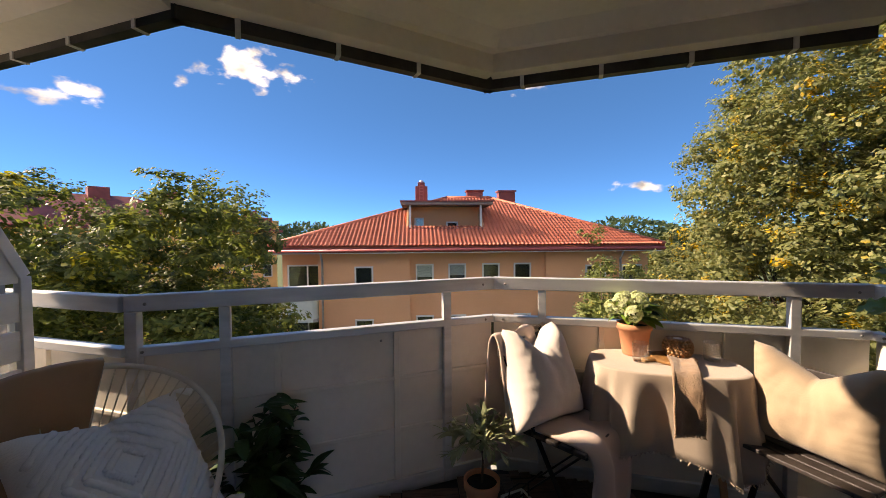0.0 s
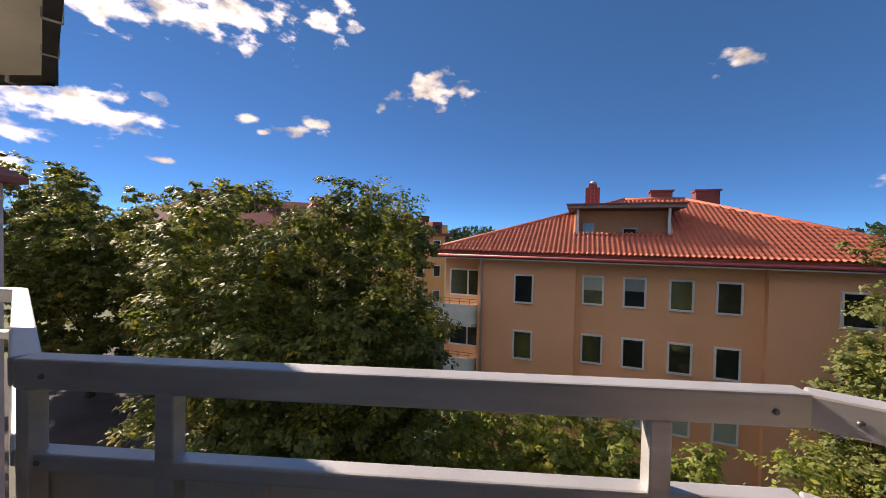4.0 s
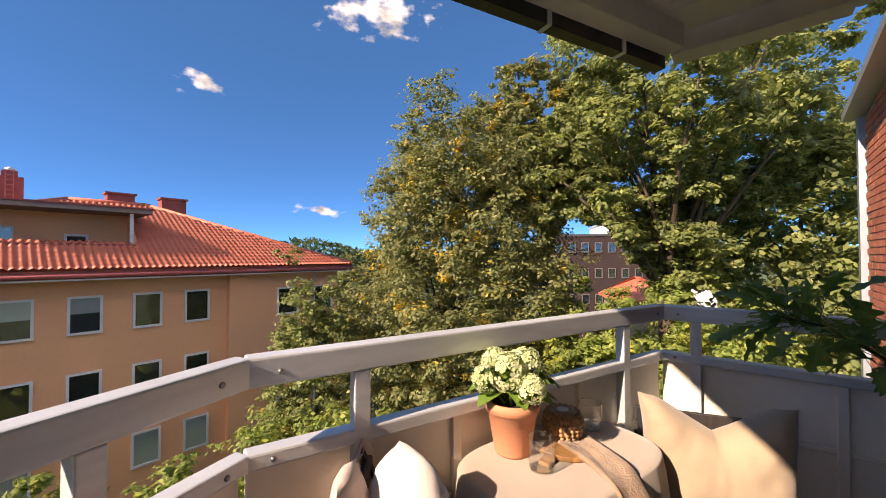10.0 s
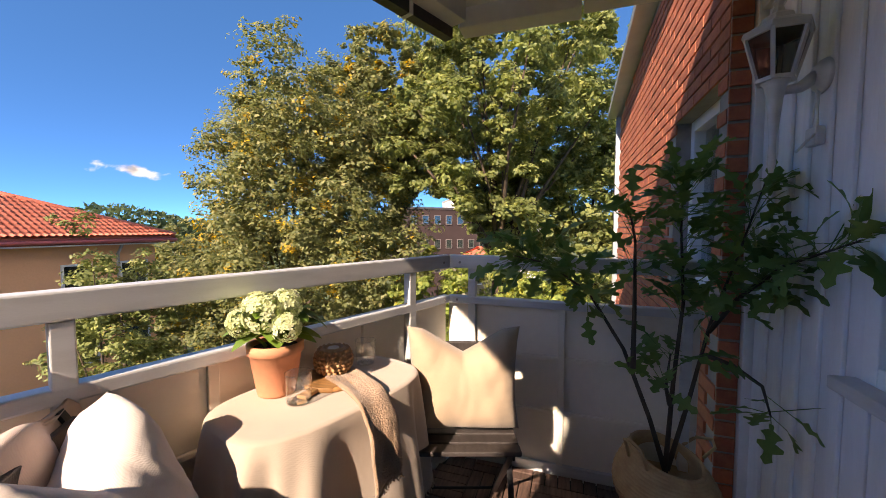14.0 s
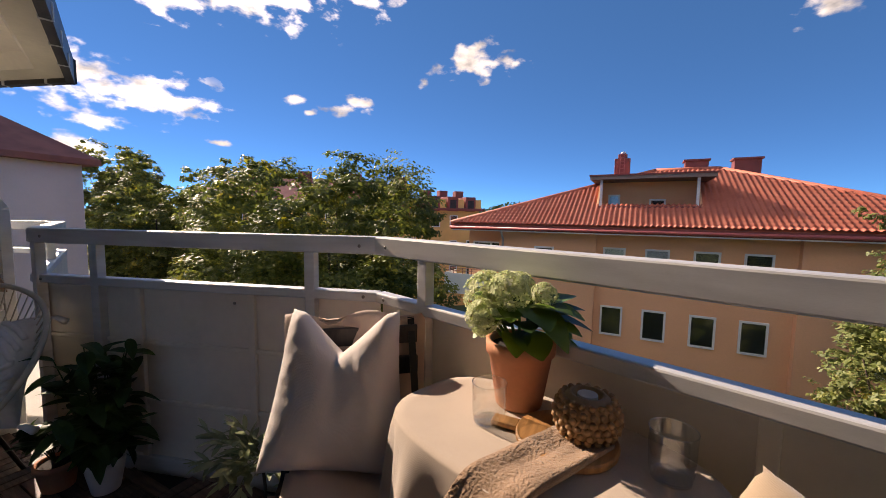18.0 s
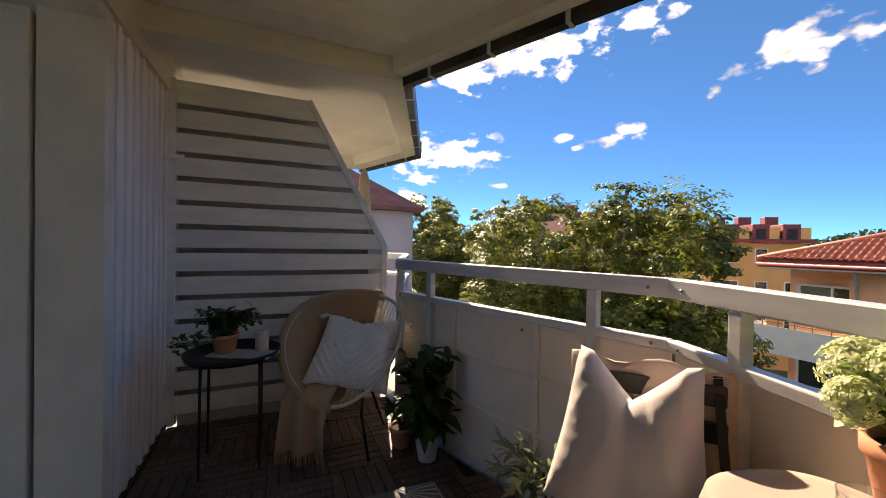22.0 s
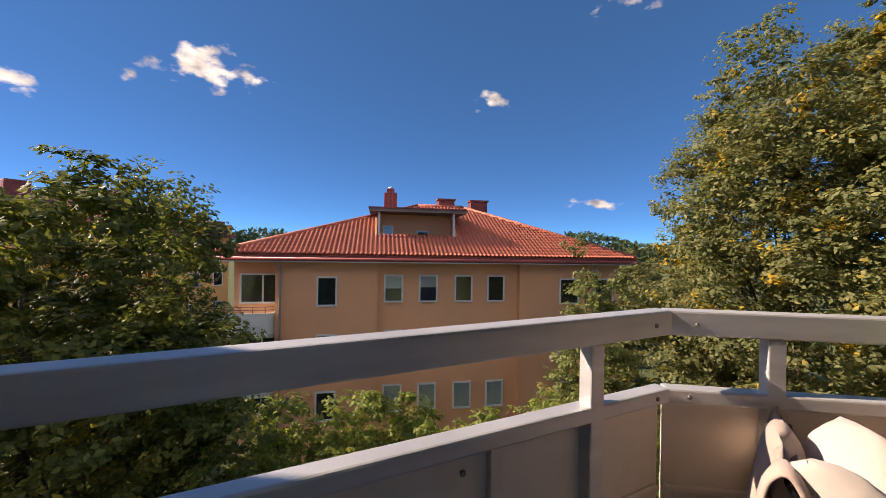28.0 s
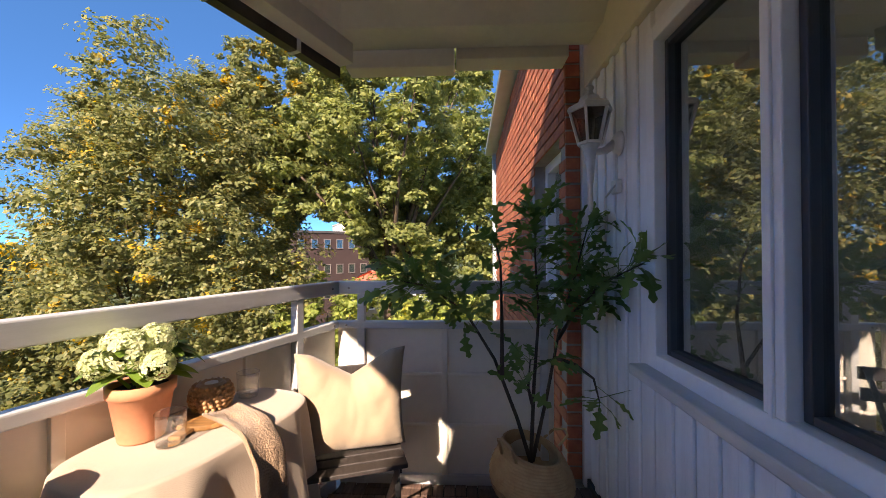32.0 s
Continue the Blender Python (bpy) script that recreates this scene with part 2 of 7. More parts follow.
ASPHALT = mat("asphalt", (0.055, 0.055, 0.06), 0.9, var=0.2, scale=0.5, fine=30, bump=0.3)
GRASS = mat("lawn", (0.075, 0.11, 0.035), 0.9, var=0.3, scale=0.4, fine=14, bump=0.6, tint=(0.09, 0.10, 0.03))
MAPLE = leafmat("maple_leaves", (0.095, 0.12, 0.034), [(0.15, 0.175, 0.042), (0.90, (0.22, 0.23, 0.06))], through_amount=0.38, patch=(0.42, 0.36, 0.06))
LIME = leafmat("lime_leaves", (0.13, 0.15, 0.055), [(0.21, 0.22, 0.085), (0.93, (0.31, 0.29, 0.12))], through_amount=0.42, patch=(0.68, 0.42, 0.04))
OAKTREE = leafmat("oak_tree_leaves", (0.15, 0.185, 0.065), [(0.25, 0.275, 0.10), (0.9, (0.35, 0.36, 0.12))], through_amount=0.48)
SHRUB = leafmat("shrub_leaves", (0.15, 0.20, 0.05), [(0.25, 0.30, 0.075), (0.9, (0.35, 0.37, 0.10))], through_amount=0.42, patch=(0.45, 0.41, 0.06))
HORNBEAM = leafmat("hornbeam_leaves", (0.13, 0.16, 0.05), [(0.21, 0.24, 0.08), (0.92, (0.29, 0.29, 0.10))], patch=(0.34, 0.26, 0.05))
FARWOOD = leafmat("far_wood_leaves", (0.045, 0.075, 0.03), [(0.08, 0.11, 0.045)])


# ---- building blocks ----
def box(bm, x0, x1, y0, y1, z0, z1, m=None, bevel=0.0):
    vs = [bm.verts.new((x, y, z)) for x in (x0, x1) for y in (y0, y1) for z in (z0, z1)]
    fs = [bm.faces.new([vs[i] for i in f]) for f in ((0, 1, 3, 2), (4, 6, 7, 5), (0, 4, 5, 1), (2, 3, 7, 6), (0, 2, 6, 4), (1, 5, 7, 3))]
    if bevel:
        es = list({e for f in fs for e in f.edges})
        r = bmesh.ops.bevel(bm, geom=es, offset=bevel, segments=2, affect="EDGES", profile=0.5)
        vs = list({v for f in r["faces"] for v in f.verts} | {v for v in vs if v.is_valid})
    if m is not None:
        for v in vs:
            v.co = m @ v.co
    return vs


def part(name, bm, material, parent=None, label="", smooth=False, at=None, kind=""):
    """One mesh object out of a bmesh, under a thing or part."""
    me = bpy.data.meshes.new(name)
    bmesh.ops.recalc_face_normals(bm, faces=bm.faces) if len(bm.faces) < 4000 else None
    bm.to_mesh(me)
    bm.free()
    if smooth:
        me.shade_smooth()
    me.materials.append(material)
    ob = new(name, me)
    if parent is not None:
        ob.parent = parent
    if at is not None:
        ob.matrix_basis = at
    return tagged(ob, label, kind=kind)


def thing(name, label, category, at=None, group="", kind=""):
    ob = new(name)
    ob.empty_display_size = 0.05
    if at is not None:
        ob.matrix_basis = at
    return tagged(ob, label, category, group, kind)


def bar(bm, p, q, w, h, bevel=0.0, up=(0, 0, 1)):
    """A box beam from p to q, w wide and h high, centred on the line."""
    p, q = Vector(p), Vector(q)
    y = (q - p)
    ln = y.length
    y.normalize()
    x = y.cross(Vector(up)).normalized()
    z = x.cross(y)
    m = Matrix((x, y, z)).transposed().to_4x4()
    m.translation = p
    return box(bm, -w / 2, w / 2, 0, ln, -h / 2, h / 2, m, bevel)


def tube(bm, pts, radii, seg=8, cap=True):
    """A round tube through points with a radius at each."""
    pts = [Vector(p) for p in pts]
    if isinstance(radii, (int, float)):
        radii = [radii] * len(pts)
    rings = []
    d0 = (pts[1] - pts[0]).normalized()
    side = d0.orthogonal().normalized()
    for i, p in enumerate(pts):
        d = (pts[min(i + 1, len(pts) - 1)] - pts[max(i - 1, 0)]).normalized()
        side = (side - d * side.dot(d)).normalized()
        up = d.cross(side)
        rings.append([bm.verts.new(p + (side * math.cos(a) + up * math.sin(a)) * radii[i]) for a in (2 * math.pi * k / seg for k in range(seg))])
    for a, b in zip(rings, rings[1:]):
        for k in range(seg):
            bm.faces.new((a[k], a[(k + 1) % seg], b[(k + 1) % seg], b[k]))
    if cap:
        bm.faces.new(rings[0][::-1])
        bm.faces.new(rings[-1])


def lathe(bm, prof, seg=32, m=None):
    """A turned shape from (radius, height) pairs."""
    rings = []
    for r, z in prof:
        if r < 1e-5:
            rings.append([bm.verts.new((0, 0, z))])
        else:
            rings.append([bm.verts.new((r * math.cos(2 * math.pi * k / seg), r * math.sin(2 * math.pi * k / seg), z)) for k in range(seg)])
    for a, b in zip(rings, rings[1:]):
        for k in range(seg):
            k2 = (k + 1) % seg
            if len(a) == 1 and len(b) > 1:
                bm.faces.new((a[0], b[k2], b[k]))
            elif len(b) == 1 and len(a) > 1:
                bm.faces.new((a[k], a[k2], b[0]))
            elif len(a) > 1:
                bm.faces.new((a[k], a[k2], b[k2], b[k]))
    if m is not None:
        for ring in rings:
            for v in ring:
                v.co = m @ v.co


def prism(bm, outline, z0, z1):
    a = [bm.verts.new((x, y, z0)) for x, y in outline]
    b = [bm.verts.new((x, y, z1)) for x, y in outline]
    bm.faces.new(a[::-1])
    bm.faces.new(b)
    for i in range(len(a)):
        j = (i + 1) % len(a)
        bm.faces.new((a[i], a[j], b[j], b[i]))


# ---- plan ----
WALL = 0.245          # outer face of the house wall
SCREEN = -1.26        # face of the slatted screen
CORNER = (-0.88, 1.69)   # where the railings of the two balconies meet
TIP = (0.773, 2.194)  # the bend of the front
KNEE = (2.46, 1.64)   # right front corner
RAIL = 1.10
DOOR0, DOOR1 = -0.30, 0.645
WIN0, WIN1, WINZ0, WINZ1 = 0.74, 1.765, 0.86, 2.02
SOF = 2.24


def front(x):
    if x <= TIP[0]:
        return TIP[1] + (x - TIP[0]) * (TIP[1] - CORNER[1]) / (TIP[0] - CORNER[0])
    return TIP[1] + (x - TIP[0]) * (KNEE[1] - TIP[1]) / (KNEE[0] - TIP[0])


NEIGH = (-2.35, 2.24)
GROUND = -9.6

# ---- ground and setting ----
bm = bmesh.new()
n = 60
bmesh.ops.create_grid(bm, x_segments=n, y_segments=n, size=1500)
for v in bm.verts:
    r = math.hypot(v.co.x, v.co.y)
    v.co.z = GROUND + (max(0, r - 150) * 0.012)
tagged(part("ground", bm, GRASS, None, "mown lawn and rough grass between the houses", smooth=True), category="ground", kind="structure")
bm = bmesh.new()
box(bm, -30, 60, 8.0, 12.5, GROUND - 0.3, GROUND + 0.04)
box(bm, -46, -8.5, 2.0, 24.0, GROUND - 0.3, GROUND + 0.045)
tagged(part("road", bm, ASPHALT, None, "grey asphalt street and parking yard"), category="road", kind="structure")

# balcony slab
bm = bmesh.new()
prism(bm, [(-3.6, WALL - 0.03), (2.55, WALL - 0.03), (2.55, KNEE[1] + 0.02), TIP and (TIP[0], TIP[1] + 0.04), (CORNER[0], CORNER[1] + 0.04), (NEIGH[0], NEIGH[1] + 0.04), (-3.6, 1.8)], -0.20, -0.036)
floor = tagged(part("floor", bm, CONCRETE, None, "concrete balcony slab laid with dark wooden deck tiles"), category="floor", kind="structure")

# house wall: carcass pieces round the openings
wall = tagged(new("wall_house"), "white boarded house wall behind the balcony", "wall", kind="structure")
bm = bmesh.new()
for x0, x1, z0, z1 in ((-3.6, DOOR0 - 0.06, -0.2, 2.75), (DOOR1 + 0.06, WIN0, -0.2, 2.75), (WIN1, 2.53, -0.2, 2.75), (WIN0, WIN1, -0.2, WINZ0 - 0.03), (WIN0, WIN1, WINZ1, 2.75), (DOOR0 - 0.06, DOOR1 + 0.06, 2.12, 2.75), (DOOR0 - 0.06, DOOR1 + 0.06, -0.2, 0.055)):
    box(bm, x0, x1, WALL - 0.22, WALL - 0.022, z0, z1)
part("wall_core", bm, WHITE, wall)
# room behind; unseen back opening and white partition are added to brighten the doorway
bm = bmesh.new()
for b in ((-3.6, 2.53, -4.0, WALL - 0.22, -0.2, 0.05), (-3.6, 2.53, -4.0, WALL - 0.22, 2.45, 2.6), (-3.7, -3.6, -4.0, WALL - 0.02, -0.2, 2.6), (2.53, 2.63, -4.0, WALL - 0.02, -0.2, 2.6), (-3.6, -0.36, -4.1, -4.0, -0.2, 2.6), (2.3, 2.53, -4.1, -4.0, -0.2, 2.6), (-0.36, 2.3, -4.1, -4.0, -0.2, 0.3), (-0.36, 2.3, -4.1, -4.0, 2.35, 2.6), (-0.55, -0.45, -4.0, WALL - 0.22, 0.05, 2.45)):
    box(bm, *b)
tagged(part("wall_room", bm, mat("room_paint", (0.82, 0.80, 0.76), 0.8, var=0.04), None, "plain painted room behind the balcony door"), category="wall", kind="structure")

# slatted screen
screen = tagged(thing("privacy_screen", "white painted slatted wooden privacy screen with slanted edge", "screen", pose(SCREEN, 0, 0)))
SY0, SY1, STOP = WALL + 0.015, 1.70, 2.25
def screen_y(z):
    """How far out the slanted edge of the screen reaches at height z."""
    if z < 1.19:
        return SY1
    return SY1 + (1.115 - SY1) * (z - 1.19) / (STOP - 1.19)
for y in (SY0 + 0.02, 0.93, 1.58):
    bm = bmesh.new()
    top = STOP if y < 1.1 else 1.38
    box(bm, -0.075, -0.03, y - 0.02, y + 0.025, 0.0, top - 0.01)
    part("post", bm, SCREENGREY, screen)
z = 0.068
while z < STOP - 0.05:
    h = 0.147 if z > 2.05 else 0.1205
    bm = bmesh.new()
    ya, yb = screen_y(z) - 0.02, screen_y(z + h) - 0.02
    vs = [(SY0 + 0.035, z), (ya, z), (yb, z + h), (SY0 + 0.035, z + h)]
    a = [bm.verts.new((-0.03, y, q)) for y, q in vs]
    b = [bm.verts.new((-0.006, y, q)) for y, q in vs]
    bm.faces.new(a)
    bm.faces.new(b[::-1])
    for i in range(4):
        bm.faces.new((a[i], a[(i + 1) % 4], b[(i + 1) % 4], b[i]))
    bmesh.ops.bevel(bm, geom=bm.edges[:], offset=0.003, segments=1, affect="EDGES")
    part("slat", bm, SLAT, screen)
    z += h + 0.036
# grey sheet that closes the gaps behind the slats
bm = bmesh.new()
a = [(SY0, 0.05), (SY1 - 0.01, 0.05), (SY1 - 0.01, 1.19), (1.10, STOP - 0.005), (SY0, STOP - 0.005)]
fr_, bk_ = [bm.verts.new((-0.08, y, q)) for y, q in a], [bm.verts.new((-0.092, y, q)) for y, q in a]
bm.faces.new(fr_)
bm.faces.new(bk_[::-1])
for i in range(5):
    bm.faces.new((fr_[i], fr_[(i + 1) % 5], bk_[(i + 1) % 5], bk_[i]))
part("back_sheet", bm, SCREENGREY, screen)
for nm, p, q in (("edge_batten", (-0.012, SY1 - 0.012, 0.02), (-0.012, SY1 - 0.012, 1.19)), ("edge_batten", (-0.012, SY1 - 0.012, 1.19), (-0.012, 1.103, STOP)), ("edge_batten", (-0.012, SY0 + 0.015, 0.0), (-0.012, SY0 + 0.015, STOP + 0.01))):
    bm = bmesh.new()
    bar(bm, p, q, 0.045, 0.03, 0.003, up=(1, 0, 0))
    part(nm, bm, SLAT, screen)
bm = bmesh.new()
box(bm, -0.07, -0.035, SY0 + 0.05, SY1 - 0.02, -0.03, 0.07)
part("foot_board", bm, SCREENGREY, screen)

# railing
railing = thing("balcony_railing", "aluminium balcony railing with beige sheet panels", "railing")
def rail_line(pts, z, w, h, name, inset=0.0):
    for p, q in zip(pts, pts[1:]):
        bm = bmesh.new()
        bar(bm, (*p, z), (*q, z), w, h, 0.006)
        part(name, bm, ALU, railing)
END = (2.46, 0.44)
for z, w, h, nm in ((RAIL - 0.03, 0.055, 0.07, "handrail"), (0.865, 0.05, 0.04, "panel_cap")):
    rail_line([CORNER, TIP, KNEE, END], z, w, h, nm)
    rail_line([CORNER, NEIGH, (-3.6, 1.85)], z, w, h, nm)
def post(x, y, w=0.045, z1=RAIL - 0.065, ang=0.0):
    bm = bmesh.new()
    box(bm, -w / 2, w / 2, -0.02, 0.02, -0.15, z1, pose(x, y, 0, 0, 0, ang), 0.004)
    return part("post", bm, ALU, railing)
AL = math.degrees(math.atan2(TIP[1] - CORNER[1], TIP[0] - CORNER[0]))
AR = math.degrees(math.atan2(KNEE[1] - TIP[1], KNEE[0] - TIP[0]))
for x in (-0.53, 0.495):
    post(x, front(x) - 0.005, ang=AL)
for x in (1.035, 2.16):
    post(x, front(x) - 0.005, ang=AR)
post(CORNER[0] + 0.03, CORNER[1], 0.05)
post(2.46, 1.50)
post(2.46, 0.50)
post(-1.6, 1.95)
def panel(p, q, n):
    """Sheet panels between two plan points, with ribs and a frame."""
    p, q = Vector((*p, 0)), Vector((*q, 0))
    d = (q - p).normalized()
    nrm = Vector((d.y, -d.x, 0))
    if nrm.y > 0.2 or nrm.x > 0.5:
        nrm = -nrm
    ln = (q - p).length
    m = Matrix((d, -nrm, Vector((0, 0, 1)))).transposed().to_4x4()
    m.translation = p
    for i in range(n):
        a, b = ln * i / n, ln * (i + 1) / n
        bm = bmesh.new()
        box(bm, a + 0.004, b - 0.004, 0.012, 0.02, 0.02, 0.845, m)
        part("sheet_panel", bm, PANEL, railing)
        for zz in (0.31, 0.59):
            bm = bmesh.new()
            box(bm, a + 0.01, b - 0.01, 0.0, 0.014, zz - 0.011, zz + 0.011, m, 0.005)
            part("panel_rib", bm, PANEL, railing)
        if i:
            bm = bmesh.new()
            box(bm, a - 0.016, a + 0.016, -0.006, 0.0125, 0.02, 0.845, m, 0.003)
            part("panel_batten", bm, PANEL, railing)
    bm = bmesh.new()
    box(bm, 0.02, ln - 0.02, -0.008, 0.012, -0.04, 0.045, m, 0.003)
    part("bottom_rail", bm, ALU, railing)
panel(CORNER, TIP, 3)
panel(TIP, KNEE, 3)
panel(KNEE, END, 2)
panel(CORNER, NEIGH, 3)

# soffit of the balcony above
soffit = tagged(new("ceiling"), "beige painted underside of the balcony above", "ceiling", kind="structure")
STIP, SR, SL = (0.77, 2.26), (2.36, 1.60), (-0.60, 1.62)
def soffit_plate(outline, z0, z1, inset, depth, name):
    """A plate with a sunk middle field."""
    bm = bmesh.new()
    cx, cy = sum(p[0] for p in outline) / len(outline), sum(p[1] for p in outline) / len(outline)
    inner = []
    for x, y in outline:
        d = Vector((cx - x, cy - y))
        inner.append((x + d.x * inset, y + d.y * inset))
    inner2 = [(x + (cx - x) * 0.07, y + (cy - y) * 0.07) for x, y in inner]
    rows_ = [[bm.verts.new((x, y, z)) for x, y in o] for o, z in ((outline, z1), (outline, z0), (inner, z0), (inner2, z0 + depth))]
    for a, b in zip(rows_, rows_[1:]):
        for i in range(len(a)):
            j = (i + 1) % len(a)
            bm.faces.new((a[i], a[j], b[j], b[i]))
    bm.faces.new(rows_[-1])
    bm.faces.new(rows_[0])
    return part(name, bm, SOFFIT, soffit)
soffit_plate([(SL[0], WALL - 0.2), (SR[0] + 0.05, WALL - 0.2), (SR[0] + 0.05, SR[1]), STIP, SL], SOF + 0.125, 2.62, 0.13, 0.07, "soffit_panel")
soffit_plate([(-3.6, WALL - 0.2), (SL[0] - 0.02, WALL - 0.2), (SL[0] - 0.02, SL[1]), (-2.42, 2.35), (-3.6, 1.95)], SOF, 2.62, 0.16, 0.10, "soffit_panel")
def fascia(p, q):
    bm = bmesh.new()
    d = (Vector(q) - Vector(p)).normalized() * 0.03
    bar(bm, (*(Vector(p) - d), SOF + 0.06), (*(Vector(q) + d), SOF + 0.06), 0.05, 0.19)
    part("fascia", bm, FASCIA, soffit)
    ln = (Vector(q) - Vector(p)).length
    u = (Vector(q) - Vector(p)).normalized()
    for k in range(int(ln / 0.42)):
        c_ = Vector(p) + u * (0.2 + k * 0.42)
        bm = bmesh.new()
        bar(bm, (*(c_ - u * 0.011), SOF + 0.012), (*(c_ + u * 0.011), SOF + 0.012), 0.064, 0.10, 0.003)
        part("gutter_hanger", bm, ALU, soffit)
# shallow beams behind the front edge
for p, q in ((SL, STIP), (STIP, SR)):
    bm = bmesh.new()
    bar(bm, (p[0], p[1] - 0.045, SOF + 0.075), (q[0], q[1] - 0.045, SOF + 0.075), 0.09, 0.11, 0.004)
    part("edge_beam", bm, SOFFIT, soffit)
def off(p, d=0.028):
    return (p[0], p[1] + d)
fascia(off(SL), off(STIP))
fascia(off(STIP), off(SR))
fascia(off((SL[0] - 0.02, SL[1])), off((-2.42, 2.35)))
fascia(off((-2.42, 2.35)), off((-3.6, 1.95)))

# ---- opposite apartment house ----
def far_window(parent, x, y, z, w, h, blind=0.0, trim_=None):
    """A framed pane in a facade that faces the balcony."""
    bm = bmesh.new()
    t = 0.085
    box(bm, x, x + t, y - 0.06, y + 0.1, z, z + h)
    box(bm, x + w - t, x + w, y - 0.06, y + 0.1, z, z + h)
    box(bm, x + t, x + w - t, y - 0.06, y + 0.1, z + h - t, z + h)
    box(bm, x + t, x + w - t, y - 0.09, y + 0.1, z, z + t)
    if w > 1.3:
        box(bm, x + w * 0.6 - 0.04, x + w * 0.6 + 0.04, y - 0.05, y + 0.1, z + t, z + h - t)
    fr = part("window", bm, trim_ or WINWHITE, parent)
    bm = bmesh.new()
    box(bm, x + t, x + w - t, y - 0.043, y - 0.037, z + t, z + h - t)
    part("pane", bm, GLASSFAR, fr)
    # flat dark sheet behind the pane, painted as the room's shade
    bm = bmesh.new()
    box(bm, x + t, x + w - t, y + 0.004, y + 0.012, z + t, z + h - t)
    part("room_shade_sheet", bm, ROOMSHADE, fr)
    if blind:
        bm = bmesh.new()
        box(bm, x + t, x + w - t, y - 0.022, y - 0.012, z + h - t - blind * (h - 2 * t), z + h - t)
        part("blind", bm, BLIND, fr)
    return fr

FY = 20.7
house = thing("apartment_house", "peach stucco apartment house with red tiled hip roof", "house")
EAVE = 0.55
XL, XR, DEEP = -7.3, 13.6, 11.5
for b in ((XL + 2.3, -0.05, FY), (-0.05, 7.6, FY + 0.35), (7.6, XR, FY), (XL, XL + 2.3, FY + 1.2)):
    bm = bmesh.new()
    box(bm, b[0], b[1], b[2], FY + DEEP, GROUND, EAVE)
    part("wall", bm, STUCCO, house)
rows_z = (-1.75, -4.65, -7.5)
for zi, z in enumerate(rows_z):
    far_window(house, -3.05, FY - 0.02, z, 1.0, 1.5)
    for i, x in enumerate((0.27, 2.10, 4.02, 5.84)):
        far_window(house, x, FY + 0.33, z + 0.13, 1.0, 1.45, blind=(1.0 if zi == 2 else (0.5, 0.45, 0, 0)[i] if zi == 0 else 0.0))
    for x in (9.9, 12.0):
        far_window(house, x, FY - 0.02, z, 1.2, 1.45)
    far_window(house, -7.0, FY + 1.18, z + 0.0, 1.85, 1.55)
    if zi < 2:
        bal = thing("facade_balcony", "pale green concrete balcony with red rail on the peach house", "balcony", group="facade balconies")
        bm = bmesh.new()
        box(bm, XL - 0.9, XL + 2.3, FY - 0.25, FY + 1.2, z - 1.45, z - 1.3)
        part("slab", bm, CONCRETE, bal)
        bm = bmesh.new()
        arc = [(XL + 1.95 + 0.3 * math.sin(a), FY + 0.03 - 0.3 * math.cos(a)) for a in [math.pi / 2 * k / 6 for k in range(7)]]
        line = [(XL - 0.9, FY + 1.2), (XL - 0.9, FY - 0.27)] + arc + [(XL + 2.25, FY + 1.2)]
        inner = [(XL + 0.65 + (p[0] - XL - 0.65) * 0.965, FY + 1.2 + (p[1] - FY - 1.2) * 0.965) for p in line]
        shell_ = [[bm.verts.new((*p, z + q)) for p in path] for path, q in ((line, -1.46), (line, -0.28), (inner, -0.28), (inner, -1.46))]
        for a, b in zip(shell_, shell_[1:] + shell_[:1]):
            for k in range(len(line) - 1):
                bm.faces.new((a[k], a[k + 1], b[k + 1], b[k]))
        part("front_sheet", bm, GREYGREEN, bal)
        bm = bmesh.new()
        for zz in (0.03, -0.12):
            tube(bm, [(*p, z + zz) for p in line[1:-1]], 0.018, 6)
        for k in range(6):
            box(bm, XL - 0.88 + k * 0.56, XL - 0.85 + k * 0.56, FY - 0.285, FY - 0.255, z - 0.29, z + 0.03)
        part("rail", bm, mat("rust_red_rail", (0.30, 0.12, 0.09), 0.5), bal)
# downpipes
for x in (XL + 2.55, XR - 1.7):
    bm = bmesh.new()
    tube(bm, [(x, FY - 0.5, EAVE - 0.02), (x, FY - 0.14, EAVE - 0.5), (x, FY - 0.12, GROUND)], 0.06)
    part("downpipe", bm, mat("pipe_grey", (0.45, 0.43, 0.42), 0.5), house, smooth=True)
# hip roof
EX0, EX1, EY0, EY1 = XL - 0.35, XR + 0.6, FY - 0.65, FY + DEEP + 0.65
RIDGE, RY = 4.0, FY + DEEP / 2
RX0, RX1 = 2.5, 5.5
HX0, HX1, HY0, HY1 = -0.15, 4.25, FY + 1.25, FY + 3.0   # terrace cut into the front slope
bm = bmesh.new()
c = [bm.verts.new(p) for p in ((EX0, EY0, EAVE + 0.25), (EX1, EY0, EAVE + 0.25), (EX1, EY1, EAVE + 0.25), (EX0, EY1, EAVE + 0.25), (RX0, RY, RIDGE), (RX1, RY, RIDGE))]
for f in ((1, 2, 5), (2, 3, 4, 5), (3, 0, 4), (3, 2, 1, 0)):
    bm.faces.new([c[i] for i in f])
def slope_at(x, y):
    """A point of the front roof slope."""
    f = (y - EY0) / (RY - EY0)
    return (min(max(x, EX0 + (RX0 - EX0) * f), EX1 + (RX1 - EX1) * f), y, EAVE + 0.25 + (RIDGE - EAVE - 0.25) * f)
